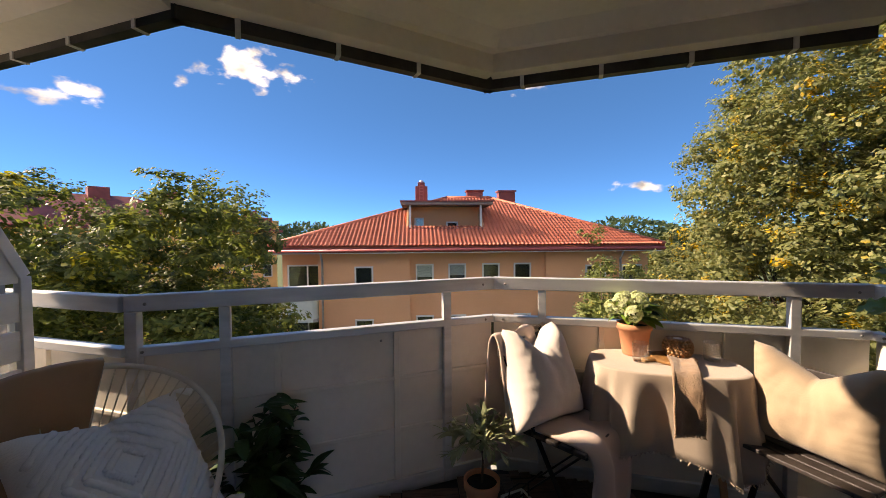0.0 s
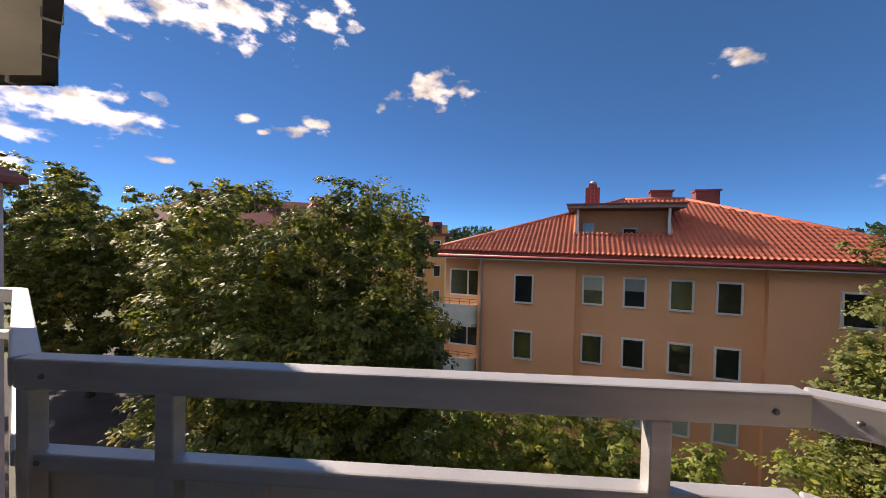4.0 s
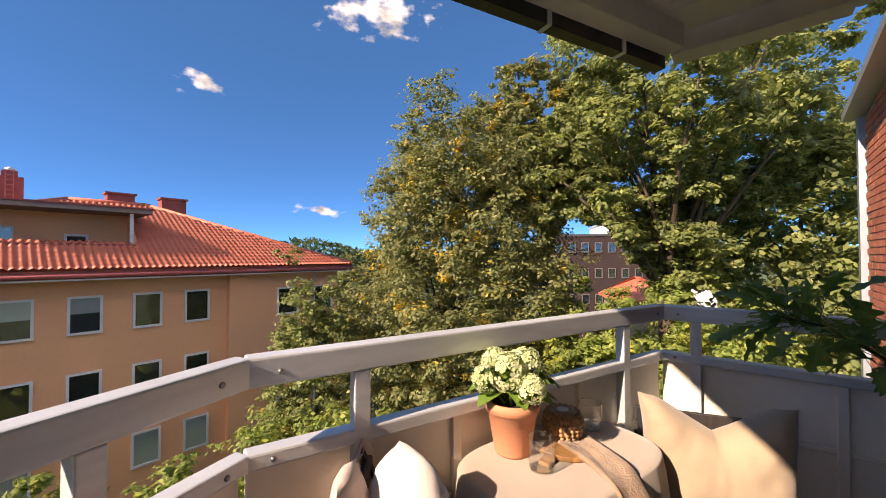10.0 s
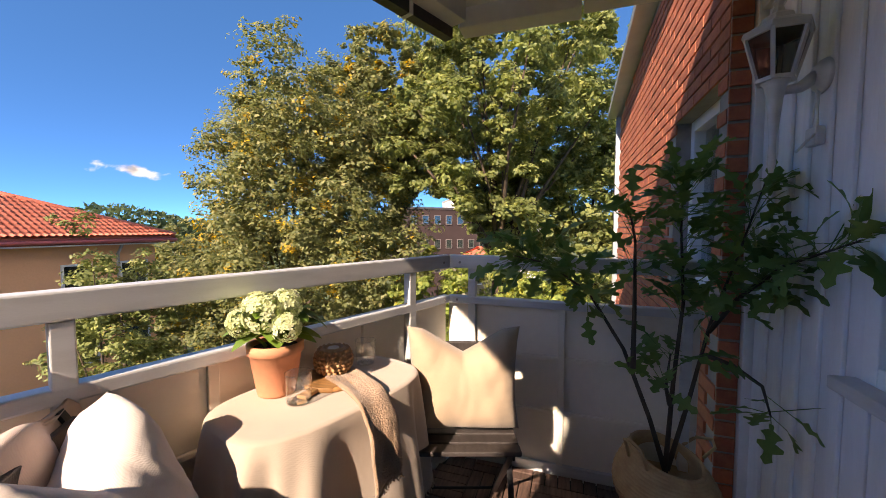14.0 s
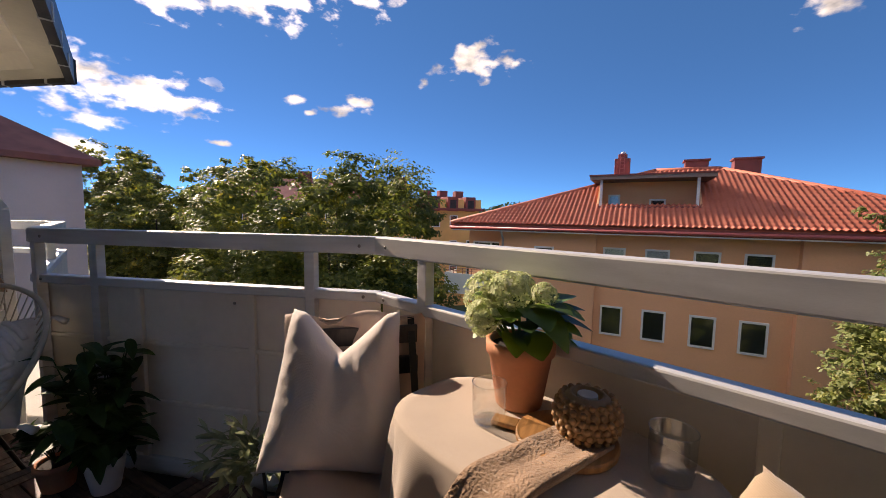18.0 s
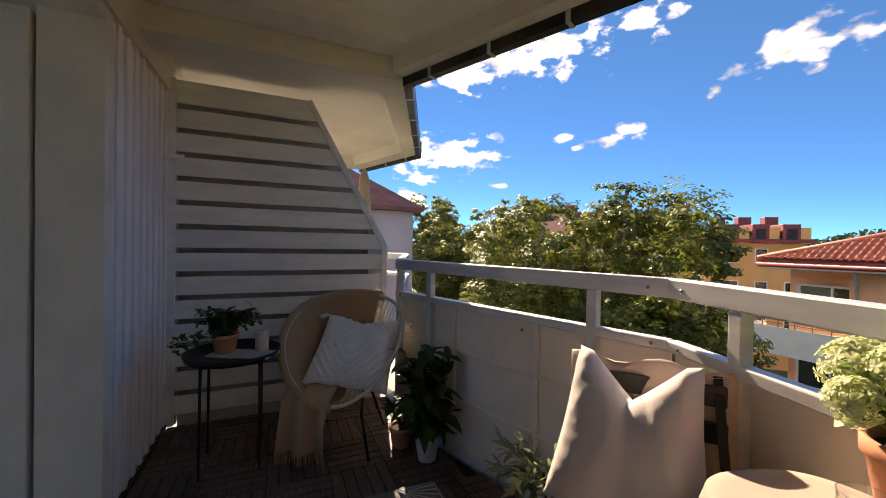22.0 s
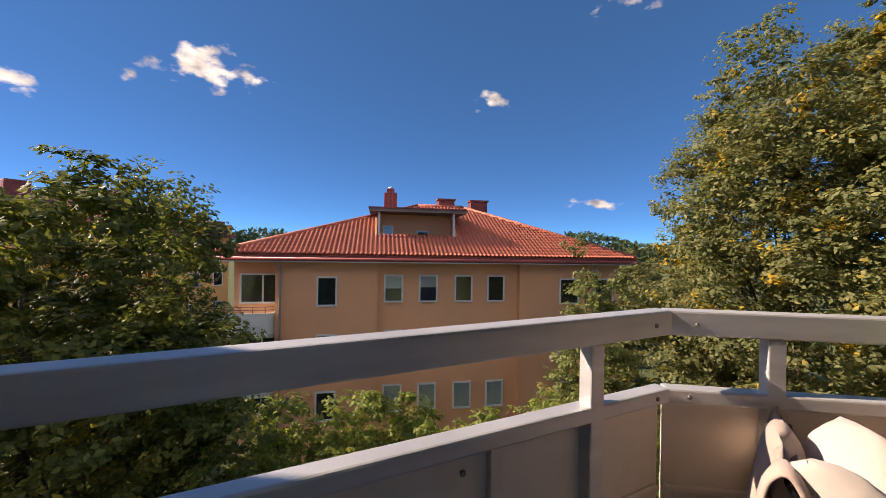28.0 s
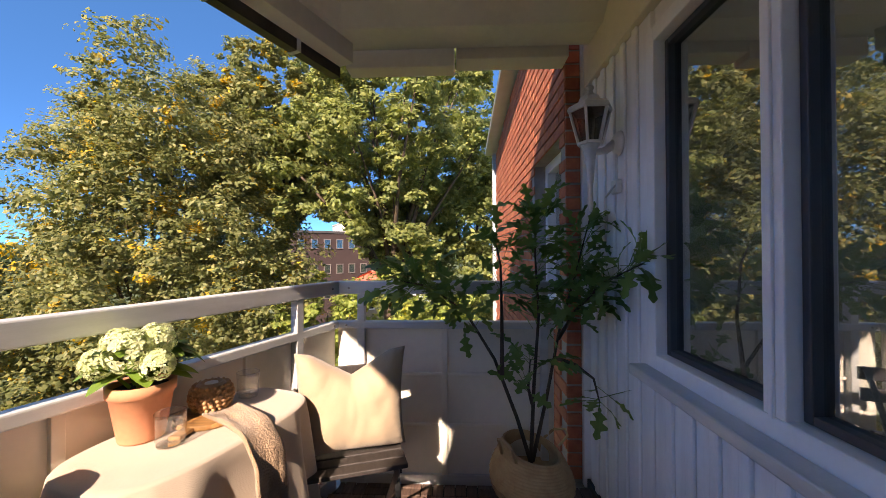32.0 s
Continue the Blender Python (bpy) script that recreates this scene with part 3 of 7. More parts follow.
for x0, x1, y0, y1 in ((-99, 99, EY0, HY0), (-99, HX0, HY0, HY1), (HX1, 99, HY0, HY1), (-99, 99, HY1, RY)):
    bm.faces.new([bm.verts.new(slope_at(x, y)) for x, y in ((x0, y0), (x1, y0), (x1, y1), (x0, y1))])
roof = part("roof", bm, TILE, house)
bm = bmesh.new()
box(bm, EX0, EX1, EY0, EY1, EAVE - 0.02, EAVE + 0.24)
part("eaves_board", bm, REDMETAL, house)
bm = bmesh.new()
tube(bm, [(EX0, EY0 - 0.07, EAVE + 0.10), (EX1, EY0 - 0.07, EAVE + 0.10)], 0.075)
part("gutter", bm, mat("red_gutter_paint", (0.52, 0.12, 0.11), 0.45, var=0.06), house, smooth=True)
bm = bmesh.new()
box(bm, EX0 + 0.05, EX1 - 0.05, EY0 + 0.02, EY0 + 0.10, EAVE - 0.075, EAVE - 0.022)
part("soffit_board", bm, WINWHITE, house)
# chimneys
for x, y, w, z1 in ((4.5, FY + 6.2, 1.1, 4.55), (6.75, FY + 6.0, 1.15, 4.5)):
    bm = bmesh.new()
    box(bm, x - w / 2, x + w / 2, y - 0.4, y + 0.4, 3.4, z1)
    box(bm, x - w / 2 - 0.08, x + w / 2 + 0.08, y - 0.48, y + 0.48, z1, z1 + 0.1)
    part("chimney", bm, REDMETAL, roof)
bm = bmesh.new()
cx_, cy_ = 0.7, FY + 6.3
box(bm, cx_ - 0.43, cx_ + 0.43, cy_ - 0.4, cy_ + 0.4, 3.2, 4.92, None, 0.02)
box(bm, cx_ - 0.25, cx_ + 0.25, cy_ - 0.3, cy_ + 0.3, 4.92, 5.2, None, 0.02)
chim = part("chimney", bm, REDMETAL, roof)
bm = bmesh.new()
for x in (cx_ - 0.12, cx_ + 0.12):
    box(bm, x - 0.02, x + 0.02, cy_ - 0.46, cy_ - 0.43, 3.7, 5.2)
for k in range(6):
    box(bm, cx_ - 0.1, cx_ + 0.1, cy_ - 0.46, cy_ - 0.43, 3.85 + k * 0.22, 3.88 + k * 0.22)
part("ladder", bm, mat("ladder_red", (0.42, 0.14, 0.12), 0.5), chim)
bm = bmesh.new()
lathe(bm, [(0.0, 0.2), (0.16, 0.14), (0.16, 0.0), (0.0, 0.0)], 14, pose(cx_ + 0.02, cy_, 5.2))
part("flue_cap", bm, ALU, chim, smooth=True)
# roof terrace dormer
zs = slope_at(0, HY0)[2]
bm = bmesh.new()
box(bm, HX0, HX1, HY1, HY1 + 1.6, zs - 0.6, 3.2)
part("terrace_wall", bm, STUCCO, roof)
bm = bmesh.new()
box(bm, HX0, HX1, HY0, HY1, zs - 0.65, zs - 0.55)
part("terrace_floor", bm, CONCRETE, roof)
for x in (HX0 - 0.1, HX1):
    bm = bmesh.new()
    v = [bm.verts.new((x + d, y, q)) for d in (0, 0.1) for y, q in ((HY0, zs - 0.6), (HY1 + 1.4, zs - 0.6), (HY1 + 1.4, 3.2), (HY1 - 0.1, 3.2), (HY0, zs + 0.06))]
    for f in ((0, 1, 2, 3, 4), (9, 8, 7, 6, 5), (0, 4, 9, 5), (1, 6, 7, 2), (2, 7, 8, 3), (3, 8, 9, 4), (0, 5, 6, 1)):
        bm.faces.new([v[i] for i in f])
    part("terrace_cheek", bm, STUCCO, roof)
far_window(house, HX0 + 2.35, HY1 - 0.02, 1.55, 0.75, 0.75)
far_window(house, HX0 + 0.35, HY1 - 0.02, 1.2, 0.6, 1.35, 0.9)
for x in (HX0 + 0.05, HX1 - 0.17):
    bm = bmesh.new()
    box(bm, x, x + 0.12, HY0 + 0.08, HY0 + 0.2, zs - 0.55, 3.2)
    part("terrace_post", bm, ALU, roof)
bm = bmesh.new()
box(bm, HX0 - 0.02, HX1 + 0.02, HY0 - 0.05, HY0 + 0.08, zs - 0.02, zs + 0.11)
part("terrace_sill", bm, REDMETAL, roof)
bm = bmesh.new()
box(bm, HX0 - 0.42, HX1 + 0.55, HY0 - 0.18, HY0 - 0.14, 3.21, 3.38)
part("dormer_fascia", bm, mat("grey_brown_fascia", (0.24, 0.19, 0.17), 0.6, var=0.08), roof)
bm = bmesh.new()
box(bm, HX0 - 0.4, HX1 + 0.53, HY0 - 0.14, HY1 + 2.0, 3.2, 3.36)
part("dormer_ceiling", bm, mat("dark_brown_boards", (0.13, 0.09, 0.075), 0.7, var=0.1), roof)
bm = bmesh.new()
box(bm, HX0 - 0.46, HX1 + 0.59, HY0 - 0.24, HY1 + 2.05, 3.381, 3.45)
part("dormer_roof", bm, REDMETAL, roof)


# ---- trees ----
def tree(name, label, x, y, h, spread, trunk_h, leaf, material, seed, leaves=26000, clumps=150, base=GROUND, rough=0.16, limbs=7, lump=0.13, belly=-0.15, taper=0.22, skirt=0.0):
    """Tapered trunk, forked limbs, and a ragged crown of small folded leaves gathered in sprays."""
    rng = np.random.RandomState(seed)
    t = thing(name, label, "tree", pose(x, y, base))
    bm = bmesh.new()
    cz = trunk_h + (h - trunk_h) * 0.5
    rz = (h - trunk_h) * 0.57
    r0 = 0.014 * h + 0.05
    tube(bm, [(0, 0, -0.2), (0.05, 0, trunk_h * 0.5), (0, 0.06, trunk_h), (0.1, 0.0, h * 0.55), (0, 0, h * 0.8)], [r0 * 1.25, r0, r0 * 0.8, r0 * 0.35, r0 * 0.06], 9)
    cl = []
    off_ = seed * 3.7
    for i in range(clumps):
        a, u = 2 * math.pi * ((i * 0.7548777 + seed * 0.1) % 1.0), -1 + 1.85 * ((i * 0.5698403 + seed * 0.3) % 1.0)
        d = Vector((math.cos(a) * math.sqrt(1 - u * u), math.sin(a) * math.sqrt(1 - u * u), u))
        out_ = 1 + rough * 1.6 * noise.noise(d * 1.9 + Vector((off_, 0, 0))) + rough * noise.noise(d * 4.5 + Vector((0, off_, 0)))
        rr = (0.25 + 0.75 * rng.uniform()) ** 0.5 * min(out_, 1.15) - lump * 0.6
        w = 1.0 - taper * max(0.0, u - belly) ** 1.4 - skirt * max(0.0, -u) ** 1.2
        c_ = np.array([d.x * spread * rr * w, d.y * spread * rr * w, cz + d.z * rz * rr])
        cl.append((c_, rng.uniform(0.7, 1.3) * lump * 0.9 * math.sqrt(spread * rz)))
        if i < limbs * 4 and i % 4 == 0:
            st = Vector((0, 0, trunk_h * 0.85 + max(0.0, (c_[2] - trunk_h)) * 0.3))
            mid = st.lerp(Vector(c_), 0.5) + Vector((rng.uniform(-0.2, 0.2), rng.uniform(-0.2, 0.2), 0.08 * spread))
            tube(bm, [st, st.lerp(mid, 0.5) + Vector((0, 0, 0.03 * spread)), mid, Vector(c_)], [r0 * 0.34, r0 * 0.26, r0 * 0.16, r0 * 0.04], 6)
    part("trunk", bm, BARK, t, smooth=True)
    tufts = 14
    per = max(2, leaves // (clumps * tufts))
    cen, rad = np.repeat(np.array([c_ for c_, _ in cl]), tufts, 0), np.repeat(np.array([r for _, r in cl]), tufts)
    d = rng.normal(size=(len(rad), 3))
    d /= np.linalg.norm(d, axis=1)[:, None]
    rr = rad * np.minimum(1.4, np.abs(0.85 + 0.27 * rng.normal(size=len(rad))))
    tc_ = cen + d * rr[:, None] * np.array([1.05, 1.05, 0.8])
    tr_ = rad * rng.uniform(0.26, 0.50, size=len(rad))
    cen, d, rad = np.repeat(tc_, per, 0), np.repeat(d, per, 0), np.repeat(tr_, per)
    m = len(rad)
    e_ = rng.normal(size=(m, 3))
    e_ *= (rng.uniform(size=m) ** 0.4 / np.linalg.norm(e_, axis=1))[:, None] * 1.05
    pos = cen + e_ * rad[:, None] * np.array([1.2, 1.2, 0.65])
    nrm = d * 0.6 + e_ * 0.45 + rng.normal(size=(m, 3)) * 0.34 + np.array([0, 0, 0.75])
    nrm /= np.linalg.norm(nrm, axis=1)[:, None]
    tang = np.cross(nrm, rng.normal(size=(m, 3)))
    tang /= np.linalg.norm(tang, axis=1)[:, None]
    bit = np.cross(nrm, tang)
    s = leaf * rng.uniform(0.55, 1.3, size=m)[:, None]
    v = np.stack([pos - tang * s, pos - bit * s * 0.62 - nrm * s * 0.18, pos + tang * s, pos + bit * s * 0.62 - nrm * s * 0.18], 1).reshape(-1)
    idx = np.arange(m)[:, None] * 4
    f = np.concatenate([idx + np.array([0, 1, 2]), idx + np.array([0, 2, 3])], 1).reshape(-1)
    me = bpy.data.meshes.new("crown")
    me.vertices.add(m * 4)
    me.vertices.foreach_set("co", v.astype(np.float32))
    me.loops.add(m * 6)
    me.loops.foreach_set("vertex_index", f.astype(np.int32))
    me.polygons.add(m * 2)
    me.polygons.foreach_set("loop_start", np.arange(0, m * 6, 3, dtype=np.int32))
    me.update(calc_edges=True)
    me.materials.append(material)
    ob = new("crown", me)
    ob.parent = t
    return t

tree("maple_tree", "broad green maple tree with dense sunlit foliage", -6.7, 9.55, 13.2, 3.9, 1.6, 0.066, MAPLE, 211, 210000, 460, rough=0.06, lump=0.112, limbs=26, taper=-0.14)
tree("dark_tree", "dark green leafy tree behind the maple", -23.5, 18.6, 14.6, 4.6, 1.6, 0.13, MAPLE, 25, 42000, 150, rough=0.12)
tree("dark_tree", "dark green leafy tree beside the yard", -30.5, 16.2, 14.2, 4.8, 1.4, 0.14, MAPLE, 6, 42000, 150, rough=0.14)
tree("birch_tree", "tall slender birch tree with drooping foliage", -38.5, 17.6, 18.0, 4.4, 4, 0.15, MAPLE, 7, 40000, 150, rough=0.2)
tree("dark_tree", "round green tree in front of the yellow house", -17.8, 21.5, 12.0, 3.9, 2, 0.13, MAPLE, 8, 32000, 130, rough=0.14)
tree("lime_tree", "tall lime tree turning yellow in autumn", 12.95, 10.9, 19.0, 4.7, 0.4, 0.075, LIME, 11, 210000, 560, lump=0.11, rough=0.13, taper=0.24, limbs=20)
tree("oak_tree", "big bright green oak tree with gaps in its crown", 15.6, 3.7, 20.6, 5.3, 9.0, 0.085, OAKTREE, 12, 140000, 270, rough=0.34, limbs=30, lump=0.10, taper=0.06, skirt=1.05)
tree("oak_tree", "bright green oak tree in the yard", 20.0, 0.0, 18.0, 5.2, 3.0, 0.12, OAKTREE, 14, 70000, 190)
tree("lime_tree", "lime tree standing behind the oak", 17.6, 9.2, 20.0, 4.0, 12.3, 0.11, LIME, 18, 60000, 180)
tree("hornbeam_tree", "slim grey-green tree with pointed top", 7.6, 13.2, 11.2, 1.8, 0.8, 0.06, HORNBEAM, 15, 52000, 170, rough=0.12)
tree("dark_tree", "green leafy tree behind the peach house", 23.5, 32.5, 11.6, 3.4, 1.0, 0.15, LIME, 41, 22000, 90, rough=0.12)
tree("young_maple", "young bright green maple below the balcony", 13.4, 5.6, 11.1, 2.5, 1.2, 0.08, SHRUB, 16, 46000, 100)
tree("young_maple", "young bright green maple beside the oak", 14.2, 2.2, 11.2, 2.6, 1.2, 0.07, SHRUB, 17, 46000, 90)
for i, (x, y, h, w) in enumerate(((-2.9, 12.8, 6.3, 1.45), (-0.7, 13.0, 6.1, 1.3), (1.1, 13.3, 5.7, 1.3), (3.0, 12.6, 5.4, 1.1), (5.2, 11.6, 6.1, 1.6), (7.2, 10.4, 6.6, 1.8), (9.0, 8.6, 6.5, 1.8), (10.2, 6.2, 6.4, 1.7), (9.6, 3.6, 6.8, 1.8))):
    tree("lilac_shrub", "bright green leafy shrub in the garden below", x, y, h + 0.75, w * 1.12, 0.3, 0.075, SHRUB, 30 + i, 18000, 70, lump=0.2, limbs=4)

# ---- wall boards, door, window, lamp, brick wall ----
def boards(x0, x1, z0, z1, step=0.112):
    """Vertical boards with narrow cover strips on the house wall."""
    x = x0
    while x < x1 - 0.02:
        e = min(x + step, x1)
        bm = bmesh.new()
        box(bm, x + 0.002, e - 0.002, WALL - 0.021, WALL - 0.004, z0, z1, None, 0.003)
        part("board", bm, SIDING, wall)
        if e < x1 - 0.03:
            bm = bmesh.new()
            box(bm, e - 0.02, e + 0.02, WALL - 0.0035, WALL + 0.010, z0, z1, None, 0.004)
            part("cover_strip", bm, SIDING, wall)
        x = e
boards(SCREEN - 0.1, DOOR0 - 0.085, 0.0, 2.16)
boards(DOOR1 + 0.085, WIN0 - 0.05, 0.0, 2.16)
boards(WIN0 - 0.05, WIN1 + 0.05, 0.0, WINZ0 - 0.06)
boards(WIN1 + 0.05, 2.49, 0.0, 2.16)
bm = bmesh.new()
box(bm, -3.6, 2.49, WALL - 0.02, WALL + 0.022, 2.165, 2.62, None, 0.004)
part("frieze_board", bm, SOFFIT, wall)
bm = bmesh.new()
box(bm, SCREEN, 2.49, WALL + 0.0, WALL + 0.016, -0.03, 0.02)
part("base_strip", bm, FASCIA, wall)
bm = bmesh.new()
box(bm, 2.492, 2.535, WALL - 0.02, WALL + 0.03, -0.03, 2.62, None, 0.003)
part("corner_board", bm, WHITE, wall)

# window
window = tagged(new("window_1"), "white framed two-light window with grey sill", "window", kind="structure")
def wframe(x0, x1, z0, z1, t, ya, yb, name, material, parent):
    for b in ((x0, x0 + t, z0, z1), (x1 - t, x1, z0, z1), (x0 + t, x1 - t, z1 - t, z1), (x0 + t, x1 - t, z0, z0 + t)):
        bm = bmesh.new()
        box(bm, b[0], b[1], ya, yb, b[2], b[3], None, 0.004)
        part(name, bm, material, parent)
wframe(WIN0 - 0.05, WIN1 + 0.05, WINZ0 - 0.02, WINZ1 + 0.05, 0.055, WALL - 0.12, WALL + 0.018, "window_frame", WHITE, window)
bm = bmesh.new()
box(bm, 1.235, 1.295, WALL - 0.10, WALL + 0.014, WINZ0 + 0.03, WINZ1, None, 0.004)
box(bm, 1.258, 1.272, WALL + 0.014, WALL + 0.022, WINZ0 + 0.03, WINZ1, None, 0.002)
part("mullion", bm, WHITE, window)
GASKET = mat("dark_rubber_gasket", (0.05, 0.055, 0.06), 0.5, var=0.1)
for a, b in ((WIN0 + 0.008, 1.232), (1.298, WIN1 - 0.008)):
    wframe(a, b, WINZ0 + 0.037, WINZ1 - 0.008, 0.022, WALL - 0.075, WALL - 0.02, "gasket", GASKET, window)
    bm = bmesh.new()
    box(bm, a + 0.02, b - 0.02, WALL - 0.05, WALL - 0.044, WINZ0 + 0.055, WINZ1 - 0.028)
    part("pane", bm, glassmat("window_glass", (0.55, 0.60, 0.60), 9.0), window)
bm = bmesh.new()
box(bm, WIN0 - 0.06, WIN1 + 0.06, WALL + 0.019, WALL + 0.085, WINZ0 - 0.05, WINZ0 - 0.012, None, 0.006)
part("window_sill", bm, ALU, window)

# door frame
frame_ = tagged(new("door_1"), "balcony door opening with cream painted frame", "door frame", kind="structure")
for x0, x1 in ((DOOR0 - 0.08, DOOR0), (DOOR1, DOOR1 + 0.08)):
    bm = bmesh.new()
    box(bm, x0, x1, WALL - 0.2, WALL + 0.012, 0.0, 2.155, None, 0.004)
    part("jamb", bm, CREAM, frame_)
bm = bmesh.new()
box(bm, DOOR0, DOOR1, WALL - 0.2, WALL + 0.012, 2.10, 2.155, None, 0.004)
part("lintel", bm, CREAM, frame_)
bm = bmesh.new()
box(bm, DOOR0, DOOR1, WALL - 0.21, WALL + 0.012, 0.0, 0.07, None, 0.006)
part("threshold", bm, CREAM, frame_)
bm = bmesh.new()
box(bm, DOOR0 - 0.02, DOOR1 + 0.02, WALL - 0.25, WALL - 0.21, 0.05, 0.062)
part("threshold_strip", bm, ALU, frame_)
# leaf, swung open into the room
HINGE, DW = (DOOR0 + 0.01, WALL + 0.02), 0.80
leaf_at = pose(HINGE[0], WALL - 0.215, 0, 0, 0, -91)
door = thing("balcony_door", "white balcony door with a large pane standing wide open", "door", leaf_at)
GZ = 1.0
for nm, b in (("hinge_stile", (0, 0.085, 0.085, 2.085)), ("lock_stile", (DW - 0.085, DW, 0.085, 2.085)), ("top_rail", (0.085, DW - 0.085, 1.99, 2.085)), ("bottom_rail", (0.085, DW - 0.085, 0.085, 0.22)), ("middle_rail", (0.085, DW - 0.085, GZ - 0.07, GZ))):
    bm = bmesh.new()
    box(bm, b[0], b[1], -0.055, 0.0, b[2], b[3], None, 0.004)
    part(nm, bm, CREAM if "stile" in nm else WHITE, door)
for i in range(6):
    bm = bmesh.new()
    w_ = (DW - 0.17) / 6
    box(bm, 0.085 + i * w_ + 0.001, 0.085 + (i + 1) * w_ - 0.001, -0.04, -0.012, 0.22, GZ - 0.07, None, 0.003)
    part("panel_board", bm, SIDING, door)
bm = bmesh.new()
box(bm, 0.08, DW - 0.08, -0.031, -0.026, GZ - 0.005, 1.995)
pane = part("pane", bm, glassmat("door_glass", (0.94, 0.96, 0.96), 1.6), door)
pane.visible_shadow = False
for a, b in (((0.085, GZ), (DW - 0.085, GZ)), ((0.085, GZ), (0.085, 1.99)), ((DW - 0.085, GZ), (DW - 0.085, 1.99))):
    bm = bmesh.new()
    bar(bm, (a[0], -0.028, a[1] + 0.006), (b[0], -0.028, b[1] + 0.006), 0.03, 0.02, up=(0, 1, 0))
    part("glazing_bead", bm, GASKET, door)
bm = bmesh.new()
box(bm, 0.085, DW - 0.085, -0.066, -0.052, GZ + 0.002, GZ + 0.018, None, 0.003)
part("drip_bar", bm, ALU, door)
CHROME = mat("worn_chrome", (0.62, 0.60, 0.58), 0.22, metal=1.0, var=0.08, scale=20)
for sgn, nm, material in ((1, "inner_handle", CHROME), (-1, "outer_handle", WHITE)):
    y = 0.0 if sgn > 0 else -0.055
    bm = bmesh.new()
    box(bm, DW - 0.06, DW - 0.03, min(y, y + sgn * 0.006), max(y, y + sgn * 0.006), 1.07, 1.19, None, 0.002)
    tube(bm, [(DW - 0.045, y, 1.135), (DW - 0.045, y + sgn * 0.045, 1.135), (DW - 0.075, y + sgn * 0.055, 1.132), (DW - 0.16, y + sgn * 0.052, 1.12)], [0.009, 0.009, 0.010, 0.007], 10)
    part(nm, bm, material, door, smooth=True)
for z in (0.35, 1.05, 1.72, 1.92):
    bm = bmesh.new()
    tube(bm, [(-0.006, -0.058, z), (-0.006, -0.058, z + 0.09)], 0.009, 8)
    part("hinge", bm, ALU, door, smooth=True)

# wall lamp
LX, LZ = 2.06, 1.755
lamp = thing("wall_lantern", "white coach lantern with tinted panes on the boarded wall", "wall lamp", pose(LX, WALL + 0.012, 0))
LAMPW = mat("lamp_white_enamel", (0.66, 0.66, 0.64), 0.35, var=0.08, scale=15)
bm = bmesh.new()
lathe(bm, [(0.0, 0.03), (0.028, 0.028), (0.05, 0.01), (0.055, 0.0), (0.0, 0.0)], 24, pose(0, 0, LZ - 0.02, -90))
part("wall_plate", bm, LAMPW, lamp, smooth=True)
bm = bmesh.new()
tube(bm, [(0, 0.02, LZ - 0.02), (0, 0.06, LZ - 0.05), (0, 0.10, LZ - 0.055), (0, 0.125, LZ - 0.03)], [0.022, 0.017, 0.014, 0.018], 12)
lathe(bm, [(0.006, -0.30), (0.012, -0.27), (0.010, -0.2), (0.022, -0.06), (0.03, -0.02), (0.045, 0.0), (0.0, 0.0)], 16, pose(0, 0.125, LZ - 0.02))
part("arm", bm, LAMPW, lamp, smooth=True)
def ring6(r, z):
    return [Vector((r * math.cos(radians(60 * k + 30)), 0.125 + r * math.sin(radians(60 * k + 30)), z)) for k in range(6)]
b0, b1 = ring6(0.05, LZ - 0.02), ring6(0.088, LZ + 0.125)
for k in range(6):
    for nm, p, q, w_, h_ in (("corner_bar", b0[k], b1[k], 0.011, 0.011), ("lower_bar", b0[k], b0[(k + 1) % 6], 0.012, 0.012), ("upper_bar", b1[k], b1[(k + 1) % 6], 0.014, 0.016)):
        bm = bmesh.new()
        bar(bm, p, q, w_, h_)
        part(nm, bm, LAMPW, lamp)
SMOKED = glassmat("smoked_lantern_glass", (0.30, 0.28, 0.24), 1.1)
for k in range(6):
    bm = bmesh.new()
    bm.faces.new([bm.verts.new(v * 1.0) for v in (b0[k], b0[(k + 1) % 6], b1[(k + 1) % 6], b1[k])])
    part("pane", bm, SMOKED, lamp)
bm = bmesh.new()
lathe(bm, [(0.10, LZ + 0.125), (0.095, LZ + 0.14), (0.05, LZ + 0.165), (0.045, LZ + 0.18), (0.02, LZ + 0.195), (0.012, LZ + 0.215), (0.02, LZ + 0.228), (0.0, LZ + 0.25)], 6, pose(0, 0.125, 0, 0, 0, 30))
part("cap", bm, LAMPW, lamp)
bm = bmesh.new()
box(bm, -0.03, 0.03, 0.0, 0.028, LZ - 0.24, LZ - 0.18, None, 0.006)
tube(bm, [(0.0, 0.012, LZ - 0.06), (0.004, 0.012, LZ - 0.12), (0.0, 0.012, LZ - 0.18)], 0.006, 8)
part("junction_box", bm, LAMPW, lamp)
bm = bmesh.new()
tube(bm, [(0.02, 0.02, LZ - 0.22), (0.03, 0.05, LZ - 0.25), (0.0, 0.06, LZ - 0.255), (-0.03, 0.05, LZ - 0.23), (-0.02, 0.02, LZ - 0.20)], 0.004, 6)
part("cable", bm, LAMPW, lamp, smooth=True)
hook = thing("wall_hook", "grey metal hook on the boarded wall under the lamp", "hook", pose(2.2, WALL + 0.012, 1.42))
bm = bmesh.new()
box(bm, -0.012, 0.012, 0, 0.006, -0.06, 0.02)
tube(bm, [(0, 0.004, 0.0), (0, 0.05, -0.005), (0, 0.06, 0.015)], 0.006, 8)
